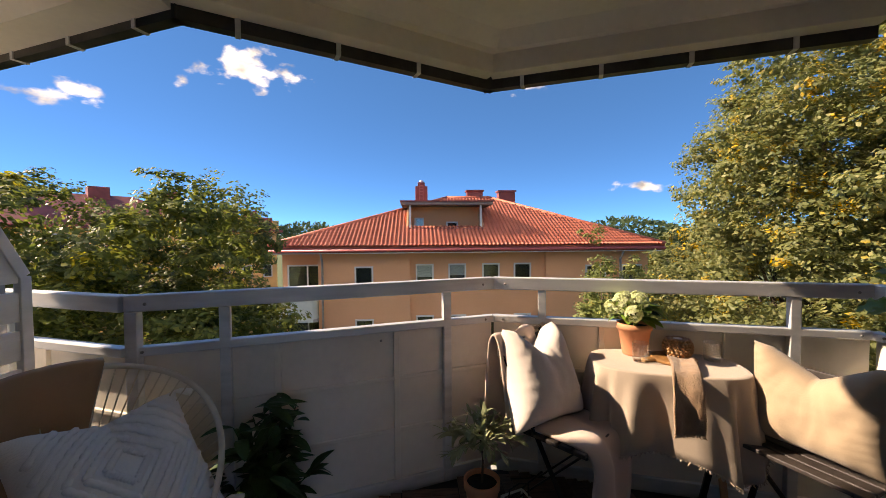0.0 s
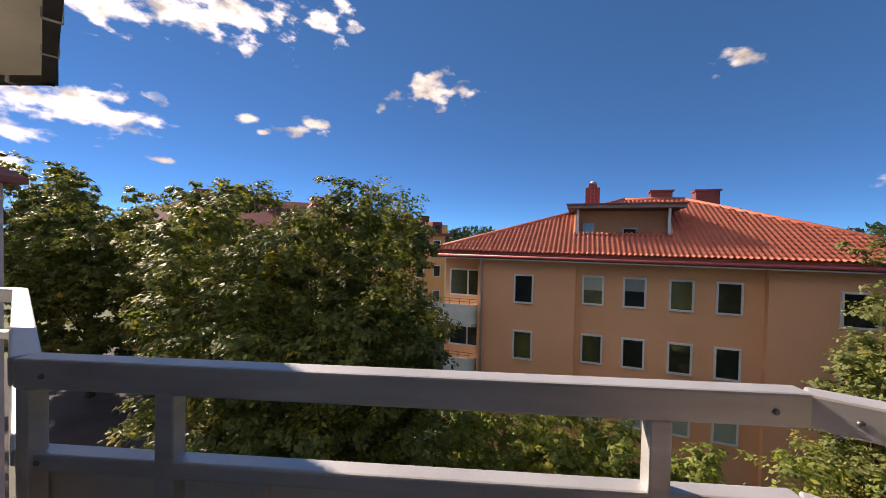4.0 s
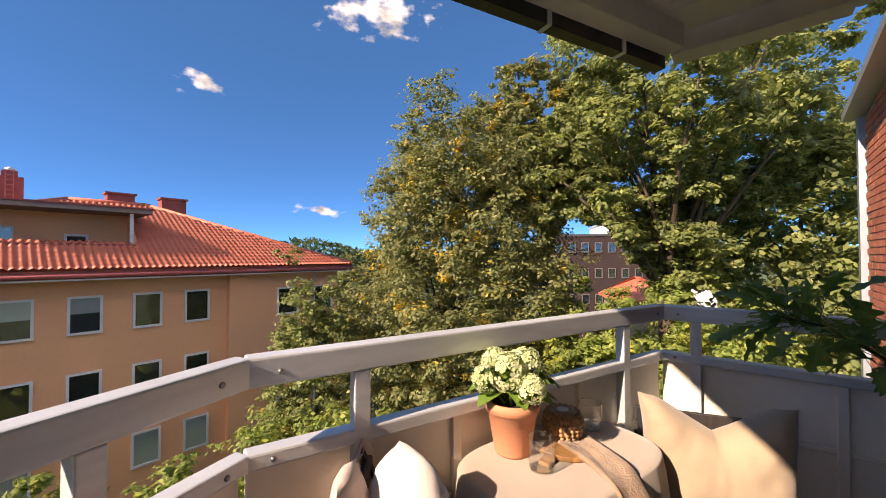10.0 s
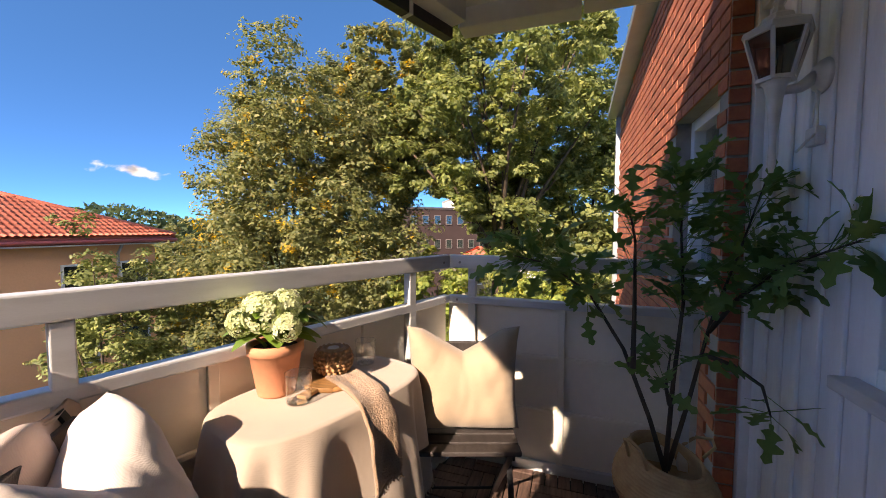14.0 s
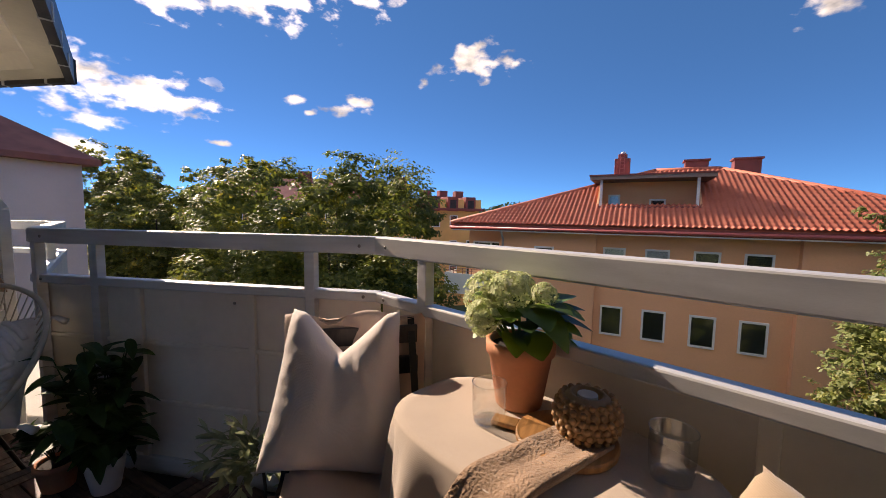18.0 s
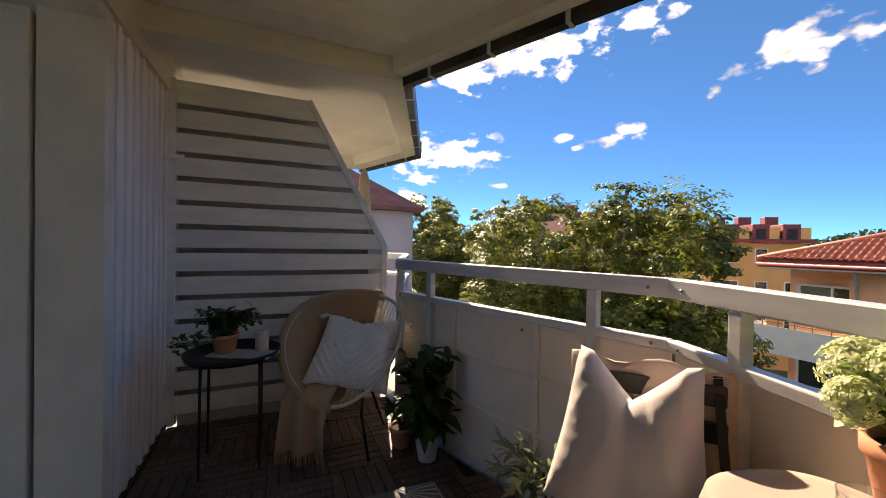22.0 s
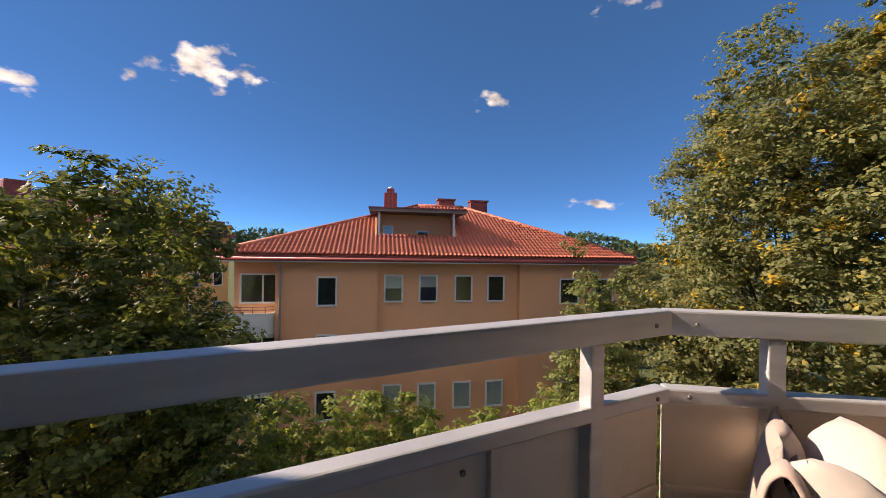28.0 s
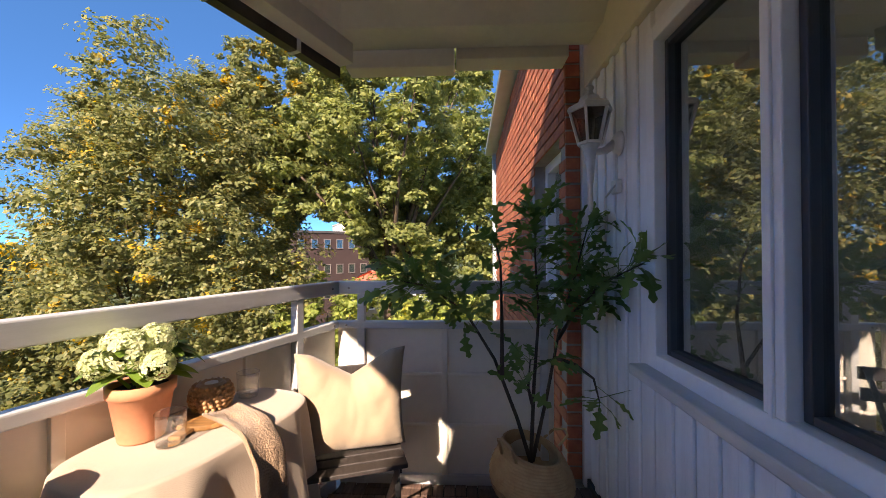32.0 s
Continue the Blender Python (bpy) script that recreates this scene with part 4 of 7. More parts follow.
part("hook_body", bm, ALU, hook)
brk = thing("awning_bracket", "white metal bracket on the boarded wall", "bracket", pose(-1.19, WALL + 0.012, 1.74))
bm = bmesh.new()
box(bm, -0.02, 0.02, 0, 0.02, -0.03, 0.03, None, 0.003)
bar(bm, (0, 0.02, 0), (0, 0.10, 0.0), 0.02, 0.025)
part("arm", bm, WHITE, brk)

# brick wall beyond the end panel
BX0, BX1, BY = 2.54, 6.5, 0.36
def btop(x):
    """Height of the raked top of the brick wall."""
    return 2.86 + (6.55 - x) * 0.115
brickw = tagged(new("wall_brick"), "red brick house wall with pale mortar joints", "wall", kind="structure")
bm = bmesh.new()
for b in ((BX0, BX1, BY - 0.35, BY - 0.012, GROUND, 0.9), (BX0, BX1, BY - 0.35, BY - 0.012, 1.95, 2.75), (BX0, 2.66, BY - 0.35, BY - 0.012, 0.9, 1.95), (3.45, BX1, BY - 0.35, BY - 0.012, 0.9, 1.95)):
    box(bm, *b)
rk = [(BX0, 2.75), (BX1, 2.75), (BX1, btop(BX1)), (BX0, btop(BX0))]
fa, fb = [bm.verts.new((x, BY - 0.35, q)) for x, q in rk], [bm.verts.new((x, BY - 0.012, q)) for x, q in rk]
bm.faces.new(fa)
bm.faces.new(fb[::-1])
for i in range(4):
    bm.faces.new((fa[i], fb[i], fb[(i + 1) % 4], fa[(i + 1) % 4]))
box(bm, BX0 - 0.012, BX0, WALL + 0.03, BY - 0.004, -0.03, 2.62)
part("wall_core", bm, MORTAR, brickw)
bw = tagged(new("window_2"), "white framed window set in the brick wall", "window", kind="structure")
wframe(2.66, 3.45, 0.9, 1.95, 0.07, BY - 0.2, BY - 0.10, "window_frame", WHITE, bw)
bm = bmesh.new()
box(bm, 2.73, 3.38, BY - 0.17, BY - 0.165, 0.97, 1.88)
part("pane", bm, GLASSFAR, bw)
# dark sheet painted as room shade, no room is built here
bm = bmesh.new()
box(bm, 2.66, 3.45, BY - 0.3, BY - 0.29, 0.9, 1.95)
part("room_shade", bm, ROOMSHADE, bw)
bm = bmesh.new()
bar(bm, (BX0 + 0.2, BY - 0.12, btop(BX0 + 0.2) + 0.05), (BX1 + 0.12, BY - 0.12, btop(BX1 + 0.12) + 0.05), 0.56, 0.09)
bar(bm, (BX1 + 0.06, BY + 0.02, 2.9), (BX1 + 0.06, BY + 0.02, GROUND), 0.10, 0.06, up=(0, 1, 0))
tagged(part("eaves_roof", bm, mat("pale_sheet_metal", (0.42, 0.47, 0.50), 0.4, metal=0.5, var=0.06), None, "pale sheet metal edge along the brick wall"), category="roof", kind="structure")
bm = bmesh.new()
box(bm, 2.42, 2.56, 0.365, 0.97, 2.31, 2.43, None, 0.006)
box(bm, 2.43, 2.55, 0.98, 1.58, 2.28, 2.40, None, 0.006)
tagged(part("trim", bm, SOFFIT, None, "beige boxed beam under the end of the soffit"), category="trim", kind="structure")

# ---- loose things ----
def cushion(bm, w, h, t, chop=0.0, seed=0, n=44, crease=0.008, flare=0.0):
    """A stuffed cushion lying in the xz plane, its lower edge at z 0, chopped at the top."""
    grids = []
    for side in (1, -1):
        g = []
        for j in range(n + 1):
            row = []
            for i in range(n + 1):
                u, v = 2 * i / n - 1, 2 * j / n - 1
                x = w / 2 * u * (1 - 0.085 * (1 - v * v) * abs(u) ** 2)
                z = h / 2 * v * (1 - 0.085 * (1 - u * u) * abs(v) ** 2)
                th = t / 2 * (max(0.0, (1 - u ** 4) * (1 - v ** 4))) ** 0.55
                d = max(0.0, 1 - abs(u) / 0.72) ** 1.15 * (max(0.0, v + 0.15) / 1.15) ** 1.3
                z -= chop * d
                x *= 1 - flare * v
                th *= 1 - 0.5 * min(1.0, d * 1.1) * (1 if chop else 0)
                x += chop * 0.35 * u * max(0.0, v) * (1 - abs(u))
                nz = noise.noise(Vector((x * 9 + seed, z * 5, side * 2.0))) * crease * 1.5 + noise.noise(Vector((x * 22 + seed, z * 14, side))) * crease * 0.6
                fan = math.atan2(x, 0.55 * h - z + 0.02)
                nz += 0.0022 * math.sin(v * 34 + seed + 4 * noise.noise(Vector((z * 8, x * 3, seed)))) * math.exp(-((1 - abs(u)) / 0.22)) * 1.5 + crease * 0.9 * min(1.0, math.hypot(x, 0.55 * h - z + 0.02) / 0.12) * (1 - abs(noise.noise(Vector((fan * 5 + seed, math.hypot(x, z) * 4, side * 3.0)))) * 3) * (0.5 + 0.5 * noise.noise(Vector((x * 6, z * 6, seed))))
                edge = (1 - u ** 6) * (1 - v ** 6) * min(1.0, th / 0.035)
                row.append(bm.verts.new((x, side * (th + nz * edge), z + h / 2)))
            g.append(row)
        grids.append(g)
    for s, g in enumerate(grids):
        for j in range(n):
            for i in range(n):
                f = (g[j][i], g[j][i + 1], g[j + 1][i + 1], g[j + 1][i])
                bm.faces.new(f if s else f[::-1])
    bmesh.ops.remove_doubles(bm, verts=bm.verts[:], dist=0.0025)


def ribbon(bm, path, across, width, thick=0.007, waves=5, amp=0.012, n=14, seed=0, grow=0.0):
    """A cloth laid along a path of points, rippled across its width."""
    path = [Vector(p) for p in path]
    pts = []
    for a, b in zip(path, path[1:]):
        for k in range(6):
            pts.append(a.lerp(b, k / 6))
    pts.append(path[-1])
    for _ in range(3):
        pts = [pts[0]] + [(pts[i - 1] + pts[i] * 2 + pts[i + 1]) / 4 for i in range(1, len(pts) - 1)] + [pts[-1]]
    ac = Vector(across).normalized()
    layers = []
    for s in (0, 1):
        rows_ = []
        for i, p in enumerate(pts):
            d = (pts[min(i + 1, len(pts) - 1)] - pts[max(i - 1, 0)]).normalized()
            nn = ac.cross(d).normalized()
            f = i / (len(pts) - 1)
            row = []
            for k in range(n + 1):
                u = 2 * k / n - 1
                off_ = amp * (0.3 + f * grow) * math.sin(u * waves + seed + 1.7 * math.sin(f * 3)) + 0.006 * noise.noise(Vector((u * 3 + seed, f * 6, 0)))
                row.append(bm.verts.new(p + ac * (u * width / 2 * (1 - 0.04 * math.sin(f * 5 + seed))) + nn * (off_ + s * thick)))
            rows_.append(row)
        layers.append(rows_)
    m, q = len(pts), n + 1
    for s in (0, 1):
        for i in range(m - 1):
            for k in range(n):
                f = (layers[s][i][k], layers[s][i][k + 1], layers[s][i + 1][k + 1], layers[s][i + 1][k])
                bm.faces.new(f if s else f[::-1])
    for i in range(m - 1):
        for k in (0, n):
            bm.faces.new((layers[0][i][k], layers[0][i + 1][k], layers[1][i + 1][k], layers[1][i][k]))
    for i in (0, m - 1):
        for k in range(n):
            bm.faces.new((layers[0][i][k], layers[0][i][k + 1], layers[1][i][k + 1], layers[1][i][k]))
    return [v.co.copy() for v in layers[0][-1]]


def fringe(bm, ends, ln=0.05, per=4, rng=random.Random(4)):
    for a, b in zip(ends, ends[1:]):
        for k in range(per):
            p = a.lerp(b, (k + 0.5) / per)
            q = p + Vector((rng.uniform(-0.012, 0.012), rng.uniform(-0.012, 0.012), -ln * rng.uniform(0.7, 1.1)))
            tube(bm, [p + Vector((0, 0, 0.004)), (p + q) / 2 + Vector((rng.uniform(-0.004, 0.004), 0, 0)), q], [0.003, 0.0026, 0.0015], 4)


def leaf(bm, base, along, up, ln, wd, lobes=0, fold=0.25, droop=0.3, seg=8):
    """One leaf from its base, lobed like oak or plain oval, folded along its rib."""
    along, up = Vector(along).normalized(), Vector(up)
    side = along.cross(up)
    if side.length < 1e-4:
        side = along.orthogonal()
    side.normalize()
    up = side.cross(along).normalized()
    rib, lf, rt = [], [], []
    for i in range(seg + 1):
        t = i / seg
        w = wd * 0.5 * max(0.04, math.sin(math.pi * min(1, t * 0.94 + 0.05)) ** 0.75)
        if lobes:
            w *= (0.72 + 0.42 * math.cos(2 * math.pi * lobes * t)) * (0.55 + 0.8 * t if t < 0.7 else 1.1)
        c_ = Vector(base) + along * (ln * t) - up * (droop * ln * t * t)
        rib.append(bm.verts.new(c_))
        lf.append(bm.verts.new(c_ + side * w + up * (w * fold)))
        rt.append(bm.verts.new(c_ - side * w + up * (w * fold)))
    for i in range(seg):
        bm.faces.new((rib[i], rib[i + 1], lf[i + 1], lf[i]))
        bm.faces.new((rt[i], rt[i + 1], rib[i + 1], rib[i]))


def cloth(name, colour, tint=None, rough=0.9, freq=190, strength=0.16, var=0.05):
    return weave(mat(name, colour, rough, var=var, scale=5, fine=140, bump=0.1, sheen=0.25, tint=tint, spec=0.2), freq, strength, 0.0015)


LINEN = cloth("cream_linen", (0.68, 0.60, 0.54))
SAND = cloth("sand_cotton", (0.39, 0.29, 0.195))
TABLECLOTH = cloth("flax_tablecloth", (0.46, 0.37, 0.29))
THROW = cloth("blush_wool_throw", (0.60, 0.46, 0.39), freq=170, strength=0.14)
CARAMEL = cloth("caramel_wool_throw", (0.47, 0.30, 0.18), freq=170, strength=0.14)
TOWEL = mat("brown_waffle_towel", (0.38, 0.245, 0.155), 0.9, var=0.16, scale=12, fine=170, bump=0.9, sheen=0.25, spec=0.2, depth=0.008)
IVORY = cloth("ivory_cotton", (0.88, 0.87, 0.85), freq=130, strength=0.3)
TERRA = mat("terracotta", (0.60, 0.24, 0.13), 0.8, var=0.1, scale=12, fine=70, bump=0.25, stain=0.15, tint=(0.56, 0.25, 0.13))
BLACKSTEEL = mat("black_steel", (0.02, 0.02, 0.022), 0.4, metal=0.5, var=0.2)
BLACKWOOD = mat("dark_stained_slats", (0.045, 0.036, 0.032), 0.5, var=0.2, scale=8, fine=60, stretch=(1, 8, 1), bump=0.3)
SOIL = mat("potting_soil", (0.03, 0.02, 0.014), 0.95, var=0.3, scale=40, bump=0.8)
PALEROPE = mat("cream_plastic_string", (0.62, 0.57, 0.48), 0.5, var=0.06, scale=20)
BASKET = mat("seagrass_basket", (0.52, 0.36, 0.19), 0.8, var=0.15, scale=20, fine=120, bump=0.4, tint=(0.44, 0.28, 0.14))
BASKETLOW = mat("seagrass_dark_band", (0.44, 0.27, 0.13), 0.85, var=0.2, scale=18, fine=120, bump=0.5)
WOOD = mat("oiled_wood", (0.45, 0.22, 0.08), 0.45, var=0.2, scale=8, stretch=(8, 1, 1), bump=0.15)
WAX = mat("ivory_wax", (0.66, 0.56, 0.46), 0.5, var=0.04)
CERAMIC = mat("brown_bobble_ceramic", (0.42, 0.24, 0.11), 0.6, var=0.15, scale=25, bump=0.3)
MARBLE = mat("pale_board", (0.55, 0.50, 0.45), 0.4, var=0.06, scale=8)
WHITEPOT = mat("white_glazed_pot", (0.70, 0.68, 0.64), 0.35, var=0.04, scale=6)
CLEAR = glassmat("tumbler_glass", (0.95, 0.97, 0.97), 4.5)
OAKLEAF = leafmat("oak_leaves", (0.08, 0.15, 0.04), [(0.16, 0.25, 0.07)], 0.45, 0.35)
DARKLEAF = leafmat("dark_glossy_leaves", (0.022, 0.055, 0.014), [(0.045, 0.09, 0.022)], 0.5, 0.2)
OLIVELEAF = leafmat("olive_leaves", (0.22, 0.26, 0.14), [(0.34, 0.37, 0.22)], 0.5, 0.25)
IVYLEAF = leafmat("ivy_leaves", (0.025, 0.055, 0.018), [(0.05, 0.09, 0.03)], 0.4, 0.2)
HYLEAF = leafmat("hydrangea_leaves", (0.10, 0.19, 0.03), [(0.20, 0.30, 0.05)], 0.4, 0.25)
PETAL = leafmat("hydrangea_petals", (0.50, 0.56, 0.27), [(0.66, 0.69, 0.42), (0.9, (0.72, 0.72, 0.52))], 0.6, 0.3)


def pot(parent, r0, r1, h, material, z=0.0, rim=0.012, name="pot", at=None):
    bm = bmesh.new()
    lathe(bm, [(0.0, 0.0), (r0 * 0.96, 0.0), (r0, 0.006), (r1 * 0.985, h * 0.80), (r1 * 0.99 + rim * 0.5, h * 0.81), (r1 + rim * 0.5, h * 0.99), (r1, h), (r1 - 0.008, h - 0.004), (r1 * 0.9, h * 0.88), (0.0, h * 0.88)], 40)
    part(name, bm, material, parent, smooth=True, at=pose(0, 0, z))
    bm = bmesh.new()
    lathe(bm, [(r1 * 0.93, h * 0.885), (r1 * 0.5, h * 0.91), (0.0, h * 0.9)], 24)
    part("soil", bm, SOIL, parent, smooth=True, at=pose(0, 0, z))


# rug with a printed fan pattern
RUG_AT = pose(0.935, 1.02, 0.004, 0, 0, -1.5)
rug = thing("outdoor_rug", "grey flat-woven rug with a white fan pattern", "rug", RUG_AT)
bm = bmesh.new()
box(bm, -1.03, 1.03, -0.60, 0.60, 0.0, 0.008, None, 0.003)
part("rug_base", bm, weave(mat("grey_rug", (0.20, 0.19, 0.19), 0.9, var=0.08, scale=10, fine=160, bump=0.3), 220, 0.4), rug)
bm = bmesh.new()
def strip(pts, w0, w1):
    prev = None
    for i, (x, y) in enumerate(pts):
        a, b = pts[max(i - 1, 0)], pts[min(i + 1, len(pts) - 1)]
        d = Vector((b[0] - a[0], b[1] - a[1]))
        d.normalize()
        w = w0 + (w1 - w0) * i / (len(pts) - 1)
        cx, cy = max(-1.02, min(1.02, x)), max(-0.59, min(0.59, y))
        p = (bm.verts.new((max(-1.02, min(1.02, cx - d.y * w)), max(-0.59, min(0.59, cy + d.x * w)), 0.0095)), bm.verts.new((max(-1.02, min(1.02, cx + d.y * w)), max(-0.59, min(0.59, cy - d.x * w)), 0.0095)))
        if prev:
            bm.faces.new((prev[0], p[0], p[1], prev[1]))
        prev = p
for j in range(-3, 5):
    for i in range(-4, 5):
        cx, cy, R = i * 0.40 + (0.2 if j % 2 else 0.0), j * 0.20 - 0.18, 0.20
        if abs(cx) > 1.2 or cy > 0.6 or cy < -0.8:
            continue
        strip([(cx + R * math.cos(a), cy + R * math.sin(a)) for a in [math.pi * k / 16 for k in range(17)]], 0.005, 0.005)
        for k in range(1, 14):
            a = math.pi * k / 14
            if abs(cx + 0.1 * math.cos(a)) < 1.02 and -0.58 < cy + 0.12 * math.sin(a) < 0.58:
                strip([(cx + r * math.cos(a + (r - 0.1) * 0.5 * math.cos(a)), cy + r * math.sin(a)) for r in (0.03, 0.08, 0.13, 0.182)], 0.0018, 0.0062)
part("print", bm, mat("white_rug_print", (0.62, 0.61, 0.60), 0.9, var=0.06, scale=20, fine=150), rug, kind="stuff")


def bistro_chair(at, label, rise=0.0):
    """Folding chair: slatted seat, two back slats, crossed steel legs. It faces +x of its own frame."""
    c = thing("bistro_chair", label, "chair", at, "folding chairs at the table")
    for i in range(6):
        bm = bmesh.new()
        x = -0.17 + i * 0.062
        box(bm, x, x + 0.052, -0.20, 0.20, 0.445, 0.463, None, 0.004)
        part("seat_slat", bm, BLACKWOOD, c)
    for i, z in enumerate((0.625 + rise * 0.75, 0.72 + rise * 0.8)):
        bm = bmesh.new()
        box(bm, -0.225 - i * 0.018, -0.21 - i * 0.018, -0.205, 0.205, z, z + 0.06, None, 0.004)
        part("back_slat", bm, BLACKWOOD, c)
    for s in (-0.185, 0.185):
        bm = bmesh.new()
        bar(bm, (0.20, s, 0.01), (-0.235 - rise * 0.35, s, 0.79 + rise), 0.008, 0.022, up=(0, 1, 0))
        part("back_leg", bm, BLACKSTEEL, c)
        bm = bmesh.new()
        bar(bm, (-0.24, s * 0.9, 0.01), (0.17, s * 0.9, 0.44), 0.008, 0.022, up=(0, 1, 0))
        part("front_leg", bm, BLACKSTEEL, c)
        bm = bmesh.new()
        bar(bm, (-0.19, s * 0.93, 0.437), (0.19, s * 0.93, 0.437), 0.008, 0.014)
        part("seat_rail", bm, BLACKSTEEL, c)
    for x in (0.195, -0.235):
        bm = bmesh.new()
        tube(bm, [(x, -0.185, 0.03), (x, 0.185, 0.03)], 0.006, 8)
        part("foot_bar", bm, BLACKSTEEL, c)
    return c

C1 = pose(1.025, 1.745, 0.0, 0, 0, -50)
C2 = pose(1.93, 1.405, 0.0, 0, 0, 199)
bistro_chair(C1, "dark folding bistro chair draped with a blush throw", 0.055)
bistro_chair(C2, "dark slatted folding bistro chair holding a sand cushion", -0.065)
def put_cushion(at, w, h, t, chop, material, label, seed, flare=0.0):
    ob = thing("cushion", label, "cushion", at)
    bm = bmesh.new()
    cushion(bm, w, h, t, chop, seed, flare=flare)
    part("cover", bm, material, ob, smooth=True)
    bm = bmesh.new()
    tube(bm, [(-w / 2 * 0.93, 0, 0.006), (0, 0, h * 0.045), (w / 2 * 0.93, 0, 0.006)], 0.003, 6)
    part("seam", bm, material, ob, smooth=True)
    return ob
put_cushion(Matrix.Translation((0.955, 1.735, 0.462)) @ Matrix.Rotation(radians(-64), 4, "Z") @ Matrix.Rotation(radians(-20), 4, "Y") @ pose(0, 0, 0, 0, 0, 90), 0.385, 0.46, 0.225, 0.11, LINEN, "plump cream linen cushion with a chopped top", 3, 0.14)
put_cushion(C2 @ pose(0.035, 0.0, 0.464) @ Matrix.Rotation(radians(-1), 4, "Y") @ pose(0, 0, 0, 0, 0, 90), 0.44, 0.405, 0.20, 0.085, SAND, "sand yellow cotton cushion with a chopped top", 9)
# blush throw over the back, seat and front of the first chair
thr = thing("throw_blanket", "blush woven throw draped over a folding chair", "blanket", C1)
bm = bmesh.new()
ends = ribbon(bm, [(-0.345, 0.01, 0.16), (-0.33, 0.01, 0.42), (-0.305, 0.01, 0.66), (-0.28, 0.01, 0.83), (-0.256, 0.01, 0.868), (-0.232, 0.01, 0.82), (-0.20, 0.01, 0.62), (-0.175, 0.01, 0.49)], (0, 1, 0), 0.43, 0.008, 6, 0.026, 14, 2, 0.5)
part("back_fold", bm, THROW, thr, smooth=True)
bm = bmesh.new()
ends = ribbon(bm, [(-0.14, -0.03, 0.488), (0.05, -0.03, 0.490), (0.20, -0.03, 0.484), (0.24, -0.03, 0.40), (0.24, -0.03, 0.25), (0.245, -0.03, 0.10)], (0, 1, 0), 0.30, 0.012, 4, 0.022, 14, 5, 1.2)
part("front_fold", bm, THROW, thr, smooth=True)
bm = bmesh.new()
fringe(bm, ends, 0.06, 3)
part("fringe", bm, THROW, thr, kind="stuff")

# table with cloth
TZ = 0.735
T_AT = pose(1.505, 1.735, 0, 0, 0, AR)
table = thing("bistro_table", "small folding table under a flax tablecloth", "table", T_AT)
def super_xy(a, rx, ry, e=3.2):
    c_, s_ = math.cos(a), math.sin(a)
    return rx * math.copysign(abs(c_) ** (2 / e), c_), ry * math.copysign(abs(s_) ** (2 / e), s_)
TRX, TRY = 0.325, 0.182
bm = bmesh.new()
prism(bm, [super_xy(2 * math.pi * k / 48, TRX, TRY) for k in range(48)], TZ - 0.03, TZ - 0.006)
part("tabletop", bm, BLACKWOOD, table)
for s in (-1, 1):
    for d in (-1, 1):
        bm = bmesh.new()
        bar(bm, (s * 0.23, d * 0.115, TZ - 0.03), (s * 0.22, -d * 0.14, 0.01), 0.012, 0.028, up=(1, 0, 0))
        part("leg", bm, WOOD if d > 0 else BLACKSTEEL, table)
cl = thing("tablecloth", "flax linen tablecloth with a frayed hem", "tablecloth", T_AT)
bm = bmesh.new()
seg, rows_ = 120, []
rng = random.Random(8)
for f in (0.0, 0.5, 0.9, 0.985, 1.0):
    rows_.append([bm.verts.new((*[q * f for q in super_xy(2 * math.pi * k / seg, TRX + 0.006, TRY + 0.006)], TZ if f < 0.99 else TZ - 0.006)) if f > 0 else None for k in range(seg)])
centre = bm.verts.new((0, 0, TZ))
hem = []
for q in range(1, 10):
    f = q / 9
    row = []
    for k in range(seg):
        a = 2 * math.pi * k / seg
        x, y = super_xy(a, TRX + 0.008, TRY + 0.008)
        drop = 0.34 + 0.09 * abs(math.sin(2 * a + 0.5)) ** 2 + 0.02 * math.sin(5 * a)
        back = max(0.0, math.sin(a))
        ripple = (0.028 * math.sin(9 * a + 0.6) + 0.016 * math.sin(17 * a + 2)) * f ** 0.7 * (1 - 0.9 * back)
        r_ = math.hypot(x, y)
        k_ = 1 + (0.035 * f * (1 - 0.9 * back) + ripple) / r_
        row.append(bm.verts.new((x * k_, y * k_, TZ - 0.008 - drop * f)))
    rows_.append(row)
    hem = row
for k in range(seg):
    bm.faces.new((centre, rows_[1][k], rows_[1][(k + 1) % seg]))
for a, b in zip(rows_[1:], rows_[2:]):
    for k in range(seg):
        bm.faces.new((a[k], b[k], b[(k + 1) % seg], a[(k + 1) % seg]))
hem = [v.co.copy() for v in hem]
clo = part("cloth", bm, TABLECLOTH, cl, smooth=True)
sol = clo.modifiers.new("thickness", "SOLIDIFY")
sol.thickness = 0.002
bm = bmesh.new()
fringe(bm, hem[60:] + hem[:2], 0.010, 4)
part("frayed_hem", bm, TABLECLOTH, cl, kind="stuff")

